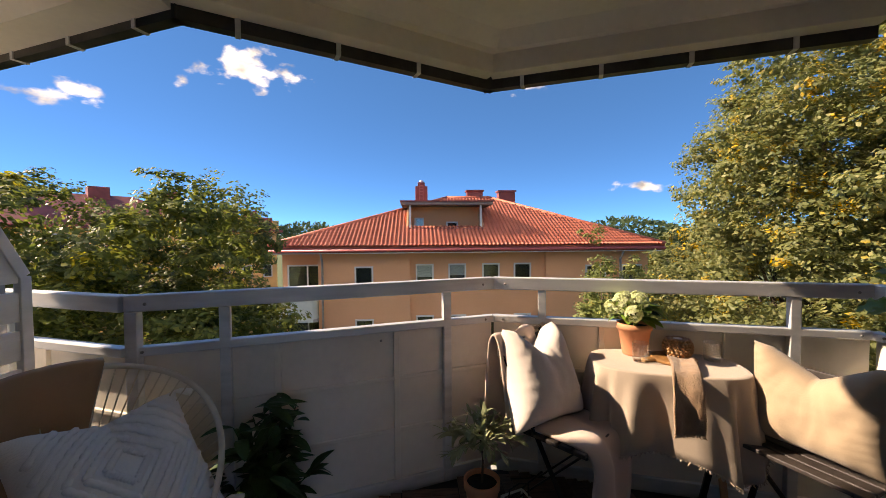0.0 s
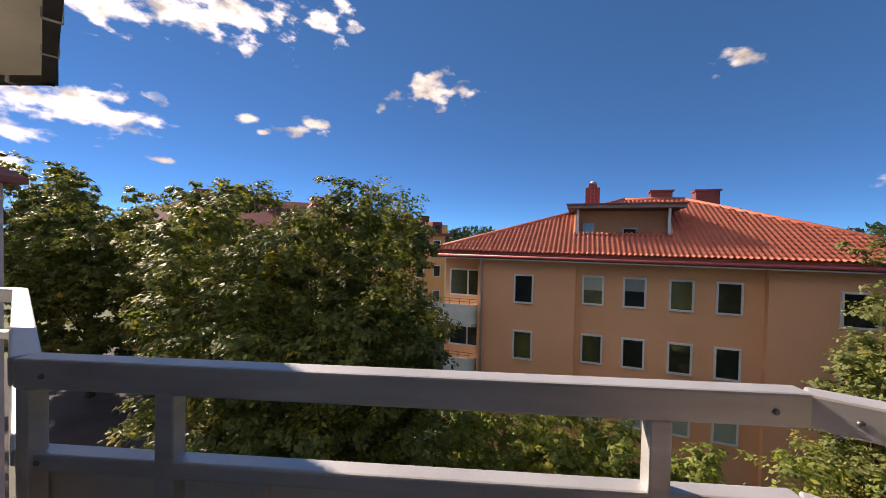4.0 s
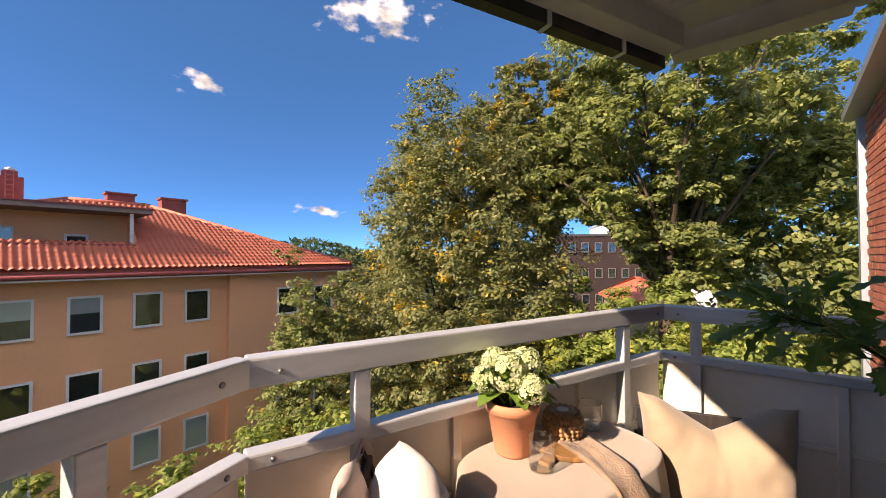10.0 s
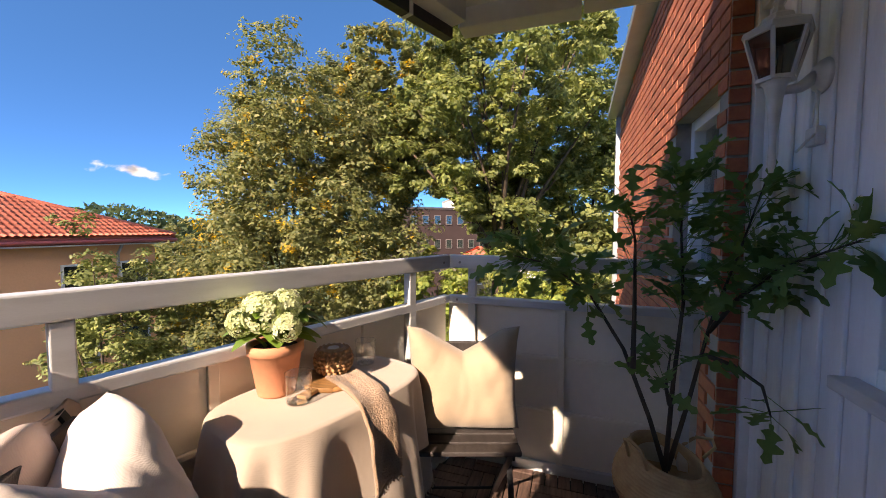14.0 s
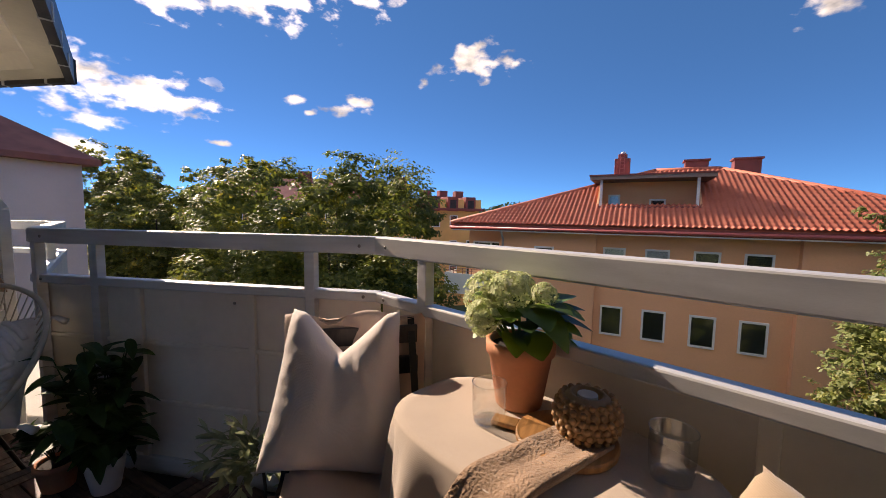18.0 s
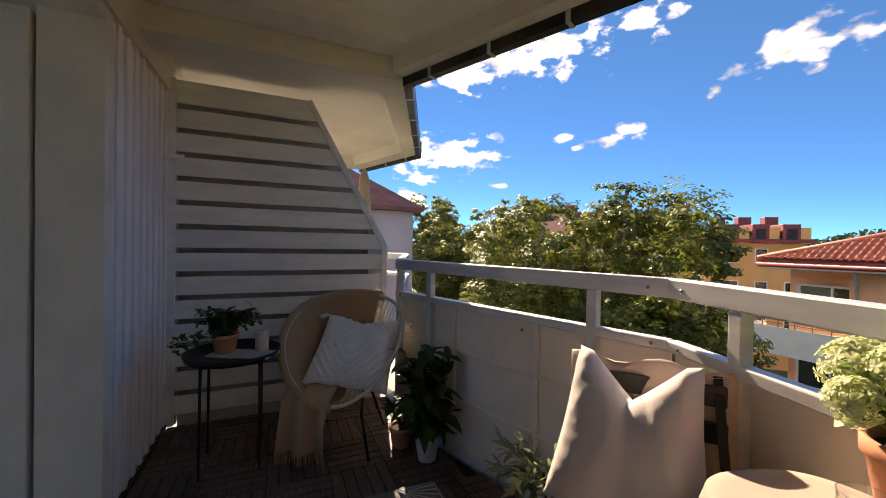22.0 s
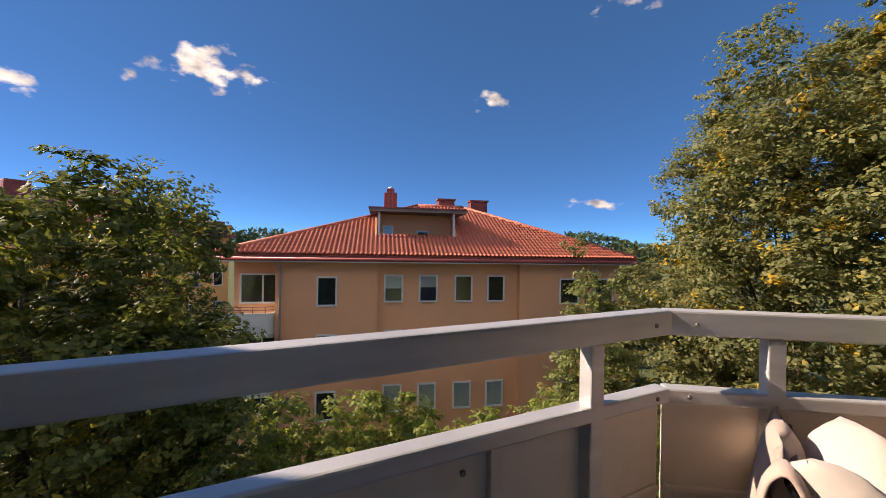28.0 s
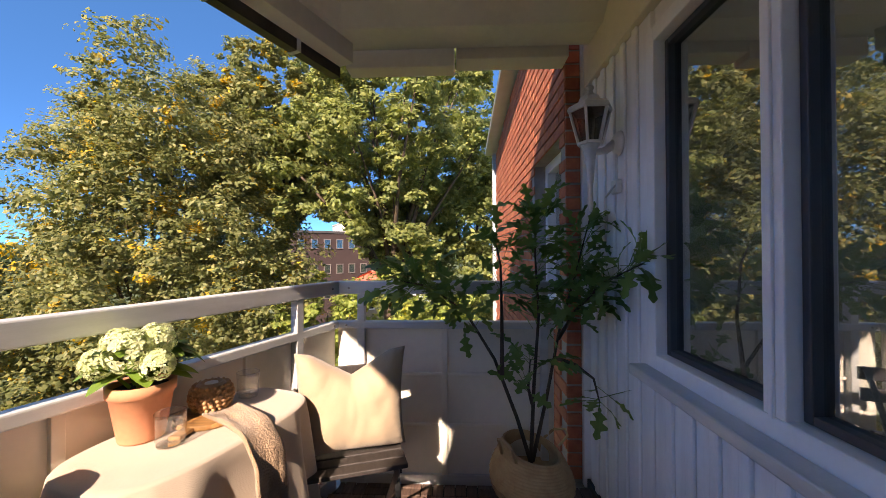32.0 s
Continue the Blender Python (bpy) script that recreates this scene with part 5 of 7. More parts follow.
# on the table
hyd = thing("potted_hydrangea", "pale green hydrangea in a terracotta pot", "plant", pose(1.435, 1.868, TZ + 0.002))
pot(hyd, 0.056, 0.077, 0.16, TERRA)
rng = random.Random(21)
heads = [(-0.075, -0.03, 0.262, 0.056), (-0.015, -0.055, 0.28, 0.046), (-0.06, -0.095, 0.225, 0.040), (-0.09, 0.04, 0.235, 0.04), (0.05, 0.01, 0.268, 0.030), (-0.02, 0.05, 0.27, 0.042)]
for x, y, z, r in heads:
    bm = bmesh.new()
    for i in range(150):
        d = Vector((rng.gauss(0, 1), rng.gauss(0, 1), rng.gauss(0.25, 1))).normalized()
        p = Vector((x, y, z)) + d * r * rng.uniform(0.82, 1.05)
        t1 = d.orthogonal().normalized()
        t1.rotate(Matrix.Rotation(rng.uniform(0, 6.28), 3, d))
        t2 = d.cross(t1)
        s = r * rng.uniform(0.16, 0.24)
        c_ = bm.verts.new(p)
        for k in range(4):
            ca, sa = math.cos(k * math.pi / 2), math.sin(k * math.pi / 2)
            e1, e2 = t1 * ca + t2 * sa, -t1 * sa + t2 * ca
            bm.faces.new((c_, bm.verts.new(p + (e1 * 0.9 - e2 * 0.55) * s + d * s * 0.25), bm.verts.new(p + e1 * 1.25 * s + d * s * 0.1), bm.verts.new(p + (e1 * 0.9 + e2 * 0.55) * s + d * s * 0.25)))
    part("flower_head", bm, PETAL, hyd)
bm = bmesh.new()
for x, y, z, r in heads:
    tube(bm, [(x * 0.3, y * 0.3, 0.15), (x * 0.7, y * 0.7, 0.2), (x, y, z - r * 0.4)], [0.005, 0.004, 0.003], 6)
part("stem", bm, HYLEAF, hyd, kind="stuff")
for i in range(30):
    a = i * 2.4 + 0.3
    d = Vector((math.cos(a) + 0.35, math.sin(a), rng.uniform(-0.1, 0.9)))
    big = 1.1 if d.x > 0.5 else 0.9
    bm = bmesh.new()
    leaf(bm, (0.035 * math.cos(a), 0.035 * math.sin(a), 0.18 + rng.uniform(0, 0.07)), d, (0, 0, 1), rng.uniform(0.085, 0.115) * big, rng.uniform(0.068, 0.085) * big, 0, 0.2, rng.uniform(0.2, 0.7), 9)
    part("leaf", bm, HYLEAF if i % 3 else DARKLEAF, hyd, smooth=True)

def tumbler(x, y):
    g = thing("glass_tumbler", "clear ribbed drinking glass on the tablecloth", "glass", pose(x, y, TZ + 0.002), "tumblers on the table")
    bm = bmesh.new()
    prof_ = [(0.0, 0.004), (0.031, 0.004), (0.034, 0.008)] + [(0.0345 + 0.0014 * (k % 2) + k * 0.0002, 0.012 + k * 0.0045) for k in range(11)] + [(0.0375, 0.062), (0.038, 0.088)]
    lathe(bm, prof_, 36)
    part("bowl", bm, CLEAR, g, smooth=True)
    bm = bmesh.new()
    lathe(bm, [(0.0, 0.0), (0.033, 0.0), (0.0335, 0.003), (0.0, 0.0032)], 30)
    part("foot", bm, CLEAR, g)
    bm = bmesh.new()
    tube(bm, [(0.038 * math.cos(a), 0.038 * math.sin(a), 0.088) for a in [2 * math.pi * k / 36 for k in range(37)]], 0.0011, 6, False)
    part("rim", bm, CLEAR, g, smooth=True)
tumbler(1.40, 1.755)
tumbler(1.745, 1.735)
board = thing("serving_board", "round oiled wooden serving board", "board", pose(1.565, 1.755, TZ + 0.002))
bm = bmesh.new()
lathe(bm, [(0, 0), (0.098, 0.0), (0.10, 0.004), (0.10, 0.012), (0.097, 0.015), (0, 0.015)], 40)
part("board_disc", bm, WOOD, board)
bm = bmesh.new()
box(bm, -0.155, -0.095, -0.018, 0.018, 0.001, 0.014, None, 0.005)
part("board_handle", bm, WOOD, board)
ch = thing("candle_holder", "brown ceramic candle holder covered in bobbles", "candle holder", pose(1.60, 1.775, TZ + 0.018))
bm = bmesh.new()
prof = [(0.0, 0.0), (0.035, 0.0), (0.055, 0.018), (0.062, 0.042), (0.052, 0.07), (0.036, 0.086), (0.030, 0.086), (0.028, 0.07), (0.0, 0.068)]
lathe(bm, prof, 28)
part("bowl", bm, CERAMIC, ch, smooth=True)
bm = bmesh.new()
for k in range(6):
    z = 0.010 + k * 0.0135
    r = 0.056 * math.sqrt(max(0.05, 1 - ((z - 0.042) / 0.056) ** 2)) + 0.006
    n_ = max(8, int(r * 2 * math.pi / 0.0175))
    for q in range(n_):
        a = 2 * math.pi * (q + 0.5 * (k % 2)) / n_
        bmesh.ops.create_icosphere(bm, subdivisions=1, radius=0.0078, matrix=Matrix.Translation((r * math.cos(a), r * math.sin(a), z)))
part("bobble", bm, CERAMIC, ch, smooth=True, kind="stuff")
bm = bmesh.new()
lathe(bm, [(0.0, 0.070), (0.0195, 0.070), (0.0195, 0.084), (0.0, 0.083)], 20)
part("tealight", bm, WAX, ch)
tow = thing("waffle_towel", "brown waffle towel hanging over the table edge", "towel", T_AT)
bm = bmesh.new()
ends = ribbon(bm, [(0.08, 0.05, TZ + 0.022), (0.06, -0.07, TZ + 0.024), (0.035, -0.175, TZ + 0.018), (0.025, -0.24, TZ - 0.05), (0.022, -0.252, TZ - 0.14), (0.02, -0.255, TZ - 0.22)], (1, 0.2, 0), 0.12, 0.012, 3, 0.010, 12, 1, 0.6)
part("towel_cloth", bm, TOWEL, tow, smooth=True)
bm = bmesh.new()
fringe(bm, ends, 0.012, 3)
part("towel_hem", bm, TOWEL, tow, kind="stuff")

# oak branches in a belly basket
bsk = thing("belly_basket_plant", "oak branches standing in a seagrass belly basket", "plant", pose(2.305, 0.60, 0.0))
def belly(a, f):
    """Point of the slumped basket's side at the angle a, f from 0 (foot) to 1 (rim)."""
    r = 0.115 + 0.08 * math.sin(math.pi * min(1.0, f * 1.02) ** 0.85) + 0.028 * f
    r *= 1 + 0.03 * math.sin(2 * a + 0.6) + 0.012 * math.sin(5 * a + 1.0) * f
    return Vector((r * math.cos(a), r * math.sin(a), f * (0.285 + 0.03 * f * math.sin(a + 0.5))))
ROPE, ROUND = 22, 48
for name_, f0, f1, mt in (("basket_base", 0.0, 0.4, BASKETLOW), ("basket", 0.4, 1.0, BASKET)):
    bm = bmesh.new()
    k0, k1 = round(f0 * ROPE), round(f1 * ROPE)
    rings = []
    for k in range(k0, k1):
        for bulge, g in ((-0.0015, k), (0.0035, k + 0.35), (0.0035, k + 0.65)):
            ring = []
            for i in range(ROUND):
                p_ = belly(2 * math.pi * i / ROUND, g / ROPE)
                n_ = Vector((p_.x, p_.y, 0)).normalized()
                ring.append(bm.verts.new(p_ + n_ * (bulge + (0.0015 if (i + k) % 2 else -0.0015))))
            rings.append(ring)
    if f1 == 1.0:
        for f_, inn in ((1.0, 0.002), (0.99, 0.012), (0.7, 0.012), (0.5, 0.012)):
            rings.append([bm.verts.new(belly(2 * math.pi * i / ROUND, f_) - Vector((math.cos(2 * math.pi * i / ROUND), math.sin(2 * math.pi * i / ROUND), 0)) * inn) for i in range(ROUND)])
        bm.faces.new(rings[-1])
    else:
        bm.faces.new(rings[0][::-1])
        rings.append([bm.verts.new(belly(2 * math.pi * i / ROUND, f1)) for i in range(ROUND)])
    for q0, q1 in zip(rings, rings[1:]):
        for i in range(ROUND):
            bm.faces.new((q0[i], q0[(i + 1) % ROUND], q1[(i + 1) % ROUND], q1[i]))
    part(name_, bm, mt, bsk, smooth=True)
for a0, up_, lean in ((125, 0.10, 0.03), (-55, 0.035, 0.10)):
    bm = bmesh.new()
    c_ = Vector((math.cos(radians(a0)), math.sin(radians(a0)), 0))
    sd = Vector((-c_.y, c_.x, 0))
    z_ = 0.27
    tube(bm, [c_ * 0.15 + sd * 0.05 + Vector((0, 0, z_)), c_ * (0.16 + lean * 0.6) + sd * 0.045 + Vector((0, 0, z_ + up_ * 0.8)), c_ * (0.16 + lean) + Vector((0, 0, z_ + up_)), c_ * (0.16 + lean * 0.6) - sd * 0.045 + Vector((0, 0, z_ + up_ * 0.8)), c_ * 0.15 - sd * 0.05 + Vector((0, 0, z_))], 0.007, 8)
    part("basket_handle", bm, BASKET, bsk, smooth=True)
rng = random.Random(5)
def oak_branch(pts, nleaf, start=0.45):
    bm = bmesh.new()
    pts = [(x_, y_ - 0.09 * max(0.0, z_ - 0.2), z_) for x_, y_, z_ in pts]
    n_ = len(pts)
    tube(bm, pts, [0.011 * (1 - 0.75 * i / (n_ - 1)) for i in range(n_)], 7)
    part("branch", bm, BARK, bsk, smooth=True)
    bm = bmesh.new()
    P = [Vector(p) for p in pts]
    for i in range(int(nleaf * 1.1)):
        f = start + (1 - start) * rng.uniform(0, 1) ** 0.8
        k = min(int(f * (n_ - 1)), n_ - 2)
        p = P[k].lerp(P[k + 1], f * (n_ - 1) - k)
        d = (P[k + 1] - P[k]).normalized() * 0.5 + Vector((rng.gauss(0, 0.7), rng.gauss(0, 0.7), rng.gauss(0.1, 0.6)))
        q = p + d.normalized() * rng.uniform(0.02, 0.13)
        tube(bm, [p, q], 0.0015, 4, False)
        leaf(bm, q, d, (rng.gauss(0, 0.5), rng.gauss(0, 0.5), 1), rng.uniform(0.09, 0.14), rng.uniform(0.062, 0.085), 3.2, 0.15, rng.uniform(0, 0.6), 12)
    part("oak_leaves", bm, OAKLEAF, bsk, kind="stuff")
oak_branch([(0, 0, 0.2), (-0.05, 0.10, 0.45), (-0.10, 0.24, 0.75), (-0.12, 0.40, 0.98), (-0.14, 0.58, 1.10), (-0.16, 0.72, 1.13)], 85, 0.5)
oak_branch([(0.01, 0, 0.2), (0.0, 0.02, 0.6), (-0.02, 0.03, 0.95), (0.0, 0.07, 1.25), (-0.02, 0.09, 1.5)], 75, 0.42)
oak_branch([(0.02, -0.01, 0.2), (0.05, -0.06, 0.5), (0.03, -0.09, 0.85), (-0.03, -0.13, 1.15), (-0.08, -0.16, 1.42)], 60, 0.4)
oak_branch([(0.03, -0.09, 0.82), (-0.06, -0.14, 0.98), (-0.20, -0.20, 1.12), (-0.48, -0.24, 1.22)], 60, 0.2)
oak_branch([(0.03, -0.09, 0.72), (-0.08, -0.15, 0.72), (-0.22, -0.19, 0.70), (-0.28, -0.2, 0.62)], 9, 0.55)
oak_branch([(-0.12, 0.2, 0.68), (-0.08, 0.22, 0.95), (-0.10, 0.25, 1.2), (-0.14, 0.3, 1.36)], 26, 0.4)
oak_branch([(0.0, 0.02, 0.5), (-0.06, 0.06, 0.6), (-0.1, 0.07, 0.75)], 14, 0.3)

# string chair with throw and cushion
FD = Vector((0.88, -0.475, 0)).normalized()
SD = Vector((-FD.y, FD.x, 0))
CC = Vector((-0.70, 1.30, 0))
chair = thing("string_chair", "round string chair with cream cords and black legs", "chair", pose(*CC))
UP = (Vector((0, 0, 1)) * 0.60 - FD * 0.62).normalized()
NR = SD.cross(UP).normalized()
if NR.dot(FD) < 0:
    NR = -NR
RC = Vector((0, 0, 0.62)) + FD * 0.02
def rim(a):
    w = 0.355 + 0.03 * math.sin(a)
    return RC + SD * (w * math.cos(a)) + UP * (0.40 * math.sin(a)) + NR * (0.05 * math.cos(2 * a))
HUB = RC - NR * 0.27 - UP * 0.06
bm = bmesh.new()
ring_pts = [rim(2 * math.pi * k / 48) for k in range(49)]
tube(bm, ring_pts, 0.011, 10, False)
part("rim", bm, PALEROPE, chair, smooth=True)
bm = bmesh.new()
tube(bm, [HUB + (SD * math.cos(a) + UP * math.sin(a)) * 0.10 for a in [2 * math.pi * k / 24 for k in range(25)]], 0.008, 8, False)
part("hub_ring", bm, BLACKSTEEL, chair, smooth=True)
for k in range(64):
    a = 2 * math.pi * k / 64
    p, q = rim(a), HUB + (SD * math.cos(a) + UP * math.sin(a)) * 0.10
    mid = (p + q) / 2 - NR * 0.05
    bm = bmesh.new()
    tube(bm, [p, p.lerp(mid, 0.5) - NR * 0.012, mid, mid.lerp(q, 0.5) - NR * 0.004, q], 0.0028, 5, False)
    part("cord", bm, PALEROPE, chair, smooth=True)
for sx, sy in ((0.24, 0.22), (0.24, -0.22), (-0.2, 0.2), (-0.2, -0.2)):
    bm = bmesh.new()
    foot = FD * sx + SD * sy
    tube(bm, [Vector((foot.x, foot.y, 0.0)), FD * (sx * 0.7) + SD * (sy * 0.7) + Vector((0, 0, 0.22)), HUB + (SD * (1 if sy > 0 else -1) * 0.08)], 0.009, 8)
    part("leg", bm, BLACKSTEEL, chair, smooth=True)
# inner surface for cloth laid in the shell
def shell(a, f, lift=0.02):
    p, q = rim(a), HUB + (SD * math.cos(a) + UP * math.sin(a)) * 0.02
    base_ = p.lerp(q, f) - NR * (0.10 * math.sin(math.pi * f) * (1 - 0.3 * f))
    return base_ + NR * lift
thr2 = thing("throw_blanket", "caramel fringed throw laid in the string chair", "blanket", pose(*CC))
bm = bmesh.new()
na, nf = 30, 12
g = []
for i in range(na + 1):
    a = radians(68) + radians(205) * i / na
    rim_out = (rim(a) - RC).normalized()
    g.append([bm.verts.new(rim(a) + rim_out * 0.03 - NR * 0.09), bm.verts.new(rim(a) + rim_out * 0.036 - NR * 0.03), bm.verts.new(rim(a) + rim_out * 0.034 + NR * 0.012)] + [bm.verts.new(shell(a, f / nf * 0.96, 0.022 + 0.012 * noise.noise(Vector((i * 0.35, f * 0.5, 3)))) if f else rim(a) + NR * 0.026 + (rim(a) - RC).normalized() * 0.004) for f in range(nf + 1)])
for i in range(na):
    for f in range(nf + 3):
        bm.faces.new((g[i][f], g[i + 1][f], g[i + 1][f + 1], g[i][f + 1]))
o = part("shell_fold", bm, CARAMEL, thr2, smooth=True)
sm = o.modifiers.new("thickness", "SOLIDIFY")
sm.thickness = 0.004
bm = bmesh.new()
fb = rim(radians(248))
out = (FD * 0.9 + SD * -0.25).normalized()
ends = ribbon(bm, [fb - UP * -0.14 - NR * 0.05, fb + NR * 0.018 + UP * 0.03, fb + out * 0.03 + Vector((0, 0, -0.01)), fb + out * 0.05 + Vector((0, 0, -0.13)), fb + out * 0.055 + Vector((0, 0, -0.27))], SD, 0.27, 0.010, 6, 0.022, 16, 4, 1.0)
part("hanging_fold", bm, CARAMEL, thr2, smooth=True)
bm = bmesh.new()
fringe(bm, ends, 0.07, 3)
part("fringe", bm, CARAMEL, thr2, kind="stuff")
wc = thing("knitted_cushion", "ivory knitted cushion with a raised diamond pattern and tassels", "cushion", Matrix.Translation(CC + RC - NR * 0.07 - UP * 0.29 + SD * 0.045) @ Matrix((SD, -NR, UP)).transposed().to_4x4() @ pose(0, 0, 0, 0, 4, 0))
bm = bmesh.new()
cushion(bm, 0.52, 0.50, 0.17, 0.035, 14)
part("cover", bm, IVORY, wc, smooth=True)
def knit_at(u, v):
    """Point on the front of the knitted cover, u and v from -1 to 1."""
    d = max(0.0, 1 - abs(u) / 0.72) ** 1.15 * (max(0.0, v + 0.15) / 1.15) ** 1.3
    th = 0.085 * (max(0.0, (1 - u ** 4) * (1 - v ** 4))) ** 0.55 * (1 - 0.5 * min(1.0, d * 1.1))
    return Vector((0.26 * u * (1 - 0.085 * (1 - v * v) * u * u), -th - 0.001, 0.25 * v * (1 - 0.085 * (1 - u * u) * v * v) - 0.035 * d + 0.25))
for c_ in (0.28, 0.52, 0.76, 1.0, 1.24, 1.48):
    for su, sv in ((1, 1), (1, -1), (-1, -1), (-1, 1)):
        pts, radii = [], []
        for k in range(25):
            u, v = su * 0.82 * c_ * k / 24, sv * c_ * (1 - k / 24)
            if abs(u) < 0.88 and abs(v) < 0.88:
                pts.append(knit_at(u, v))
                radii.append(0.0125 if k % 3 else 0.009)
        if len(pts) > 2:
            bm = bmesh.new()
            tube(bm, pts, radii, 7)
            part("cable_braid", bm, IVORY, wc, smooth=True)
for x, z in ((-0.255, 0.005), (0.255, 0.005), (-0.255, 0.495), (0.255, 0.495)):
    bm = bmesh.new()
    s = 1 if x > 0 else -1
    tube(bm, [(x, 0, z), (x + s * 0.02, -0.005, z - 0.005), (x + s * 0.055, -0.01, z - 0.03)], [0.006, 0.012, 0.016], 8)
    part("tassel", bm, IVORY, wc, smooth=True)

# tray table with ivy and candle
ST = Vector((-0.68, 0.69, 0))
stt = thing("tray_table", "round black metal tray table on thin legs", "side table", pose(*ST))
SH = 0.585
bm = bmesh.new()
lathe(bm, [(0.0, SH), (0.222, SH), (0.235, SH + 0.03), (0.239, SH + 0.03), (0.226, SH - 0.004), (0.0, SH - 0.004)], 48)
part("tray", bm, BLACKSTEEL, stt, smooth=True)
for k in range(4):
    a = radians(45 + 90 * k)
    bm = bmesh.new()
    tube(bm, [(0.19 * math.cos(a), 0.19 * math.sin(a), SH - 0.004), (0.195 * math.cos(a), 0.195 * math.sin(a), 0.0)], 0.007, 8)
    part("leg", bm, BLACKSTEEL, stt, smooth=True)
for k in range(4):
    a, b = radians(45 + 90 * k), radians(135 + 90 * k)
    bm = bmesh.new()
    tube(bm, [(0.19 * math.cos(a), 0.19 * math.sin(a), SH - 0.02), (0.19 * math.cos(b), 0.19 * math.sin(b), SH - 0.02)], 0.005, 6)
    part("stretcher", bm, BLACKSTEEL, stt, smooth=True)
mb = thing("serving_tray", "pale rectangular board on the tray table", "tray", pose(ST.x + 0.03, ST.y + 0.05, SH + 0.002, 0, 0, 62))
bm = bmesh.new()
box(bm, -0.17, 0.17, -0.075, 0.075, 0, 0.012, None, 0.004)
part("slab", bm, MARBLE, mb)
cd = thing("pillar_candle", "ivory pillar candle on the pale board", "candle", pose(ST.x + 0.0, ST.y + 0.14, SH + 0.014))
bm = bmesh.new()
lathe(bm, [(0, 0), (0.034, 0), (0.035, 0.004), (0.035, 0.108), (0.032, 0.112), (0.012, 0.108), (0, 0.107)], 32)
part("wax", bm, WAX, cd, smooth=True)
bm = bmesh.new()
tube(bm, [(0, 0, 0.106), (0.001, 0, 0.118)], 0.0012, 5)
part("wick", bm, BLACKSTEEL, cd)
ivy = thing("potted_ivy", "trailing ivy in a terracotta pot", "plant", pose(ST.x - 0.03, ST.y - 0.045, SH + 0.014))
pot(ivy, 0.05, 0.066, 0.10, TERRA)
rng = random.Random(31)
for i in range(38):
    a = rng.uniform(0, 6.28)
    r = rng.uniform(0.05, 0.17)
    if i < 3:
        a, r = radians(250 + 25 * i), 0.25
    z = rng.uniform(0.10, 0.25) if i > 2 else 0.06
    p = [Vector((0.02 * math.cos(a), 0.02 * math.sin(a), 0.09)), Vector((0.6 * r * math.cos(a), 0.6 * r * math.sin(a), 0.10 + 0.7 * (z - 0.06))), Vector((r * math.cos(a), r * math.sin(a), z))]
    bm = bmesh.new()
    tube(bm, p, [0.002, 0.0016, 0.001], 5)
    for k in range(9):
        f = 0.25 + 0.75 * k / 8
        q = p[0].lerp(p[1], f * 2) if f < 0.5 else p[1].lerp(p[2], f * 2 - 1)
        d = Vector((rng.gauss(0, 1), rng.gauss(0, 1), rng.gauss(0.2, 0.6)))
        leaf(bm, q, d, (0, 0, 1), rng.uniform(0.035, 0.055), rng.uniform(0.035, 0.05), 2.2, 0.2, 0.4, 8)
    part("tendril", bm, IVYLEAF, ivy, kind="stuff")

# dark plant in a white pot
dp = thing("rubber_plant", "dark glossy plant in a small white pot", "plant", pose(-0.295, 1.69, 0.0))
pot(dp, 0.05, 0.07, 0.14, WHITEPOT, rim=0.002)
rng = random.Random(41)
for i in range(22):
    a, r, z = rng.uniform(0, 6.28), rng.uniform(0.03, 0.20), rng.uniform(0.26, 0.66)
    p = [Vector((0.01, 0, 0.12)), Vector((0.45 * r * math.cos(a), 0.45 * r * math.sin(a), 0.12 + 0.55 * (z - 0.12))), Vector((r * math.cos(a), r * math.sin(a) * 0.8, z))]
    bm = bmesh.new()
    tube(bm, p, [0.004, 0.003, 0.002], 5)
    for k in range(11):
        f = 0.3 + 0.7 * k / 10
        q = p[0].lerp(p[1], f * 2) if f < 0.5 else p[1].lerp(p[2], f * 2 - 1)
        d = Vector((rng.gauss(0, 1), rng.gauss(0, 0.8), rng.gauss(0.25, 0.5)))
        leaf(bm, q, d, (0, 0, 1), rng.uniform(0.09, 0.135), rng.uniform(0.042, 0.06), 0, 0.2, 0.5, 6)
    part("leafy_stem", bm, DARKLEAF, dp, kind="stuff")
# small plant behind the string chair
sp = thing("potted_foliage", "low dark foliage plant in a terracotta pot", "plant", pose(-0.49, 1.60, 0.0))
pot(sp, 0.055, 0.07, 0.12, TERRA)
for i in range(9):
    a = rng.uniform(0, 6.28)
    bm = bmesh.new()
    p = [Vector((0, 0, 0.1)), Vector((0.05 * math.cos(a), 0.05 * math.sin(a), 0.2)), Vector((0.12 * math.cos(a), 0.1 * math.sin(a), rng.uniform(0.2, 0.34)))]
    tube(bm, p, [0.003, 0.002, 0.0015], 5)
    for k in range(8):
        q = p[1].lerp(p[2], k / 7)
        leaf(bm, q, (rng.gauss(0, 1), rng.gauss(0, 1), rng.gauss(0.2, 0.5)), (0, 0, 1), rng.uniform(0.05, 0.08), 0.035, 0, 0.2, 0.5, 6)
    part("leafy_stem", bm, IVYLEAF, sp, kind="stuff")
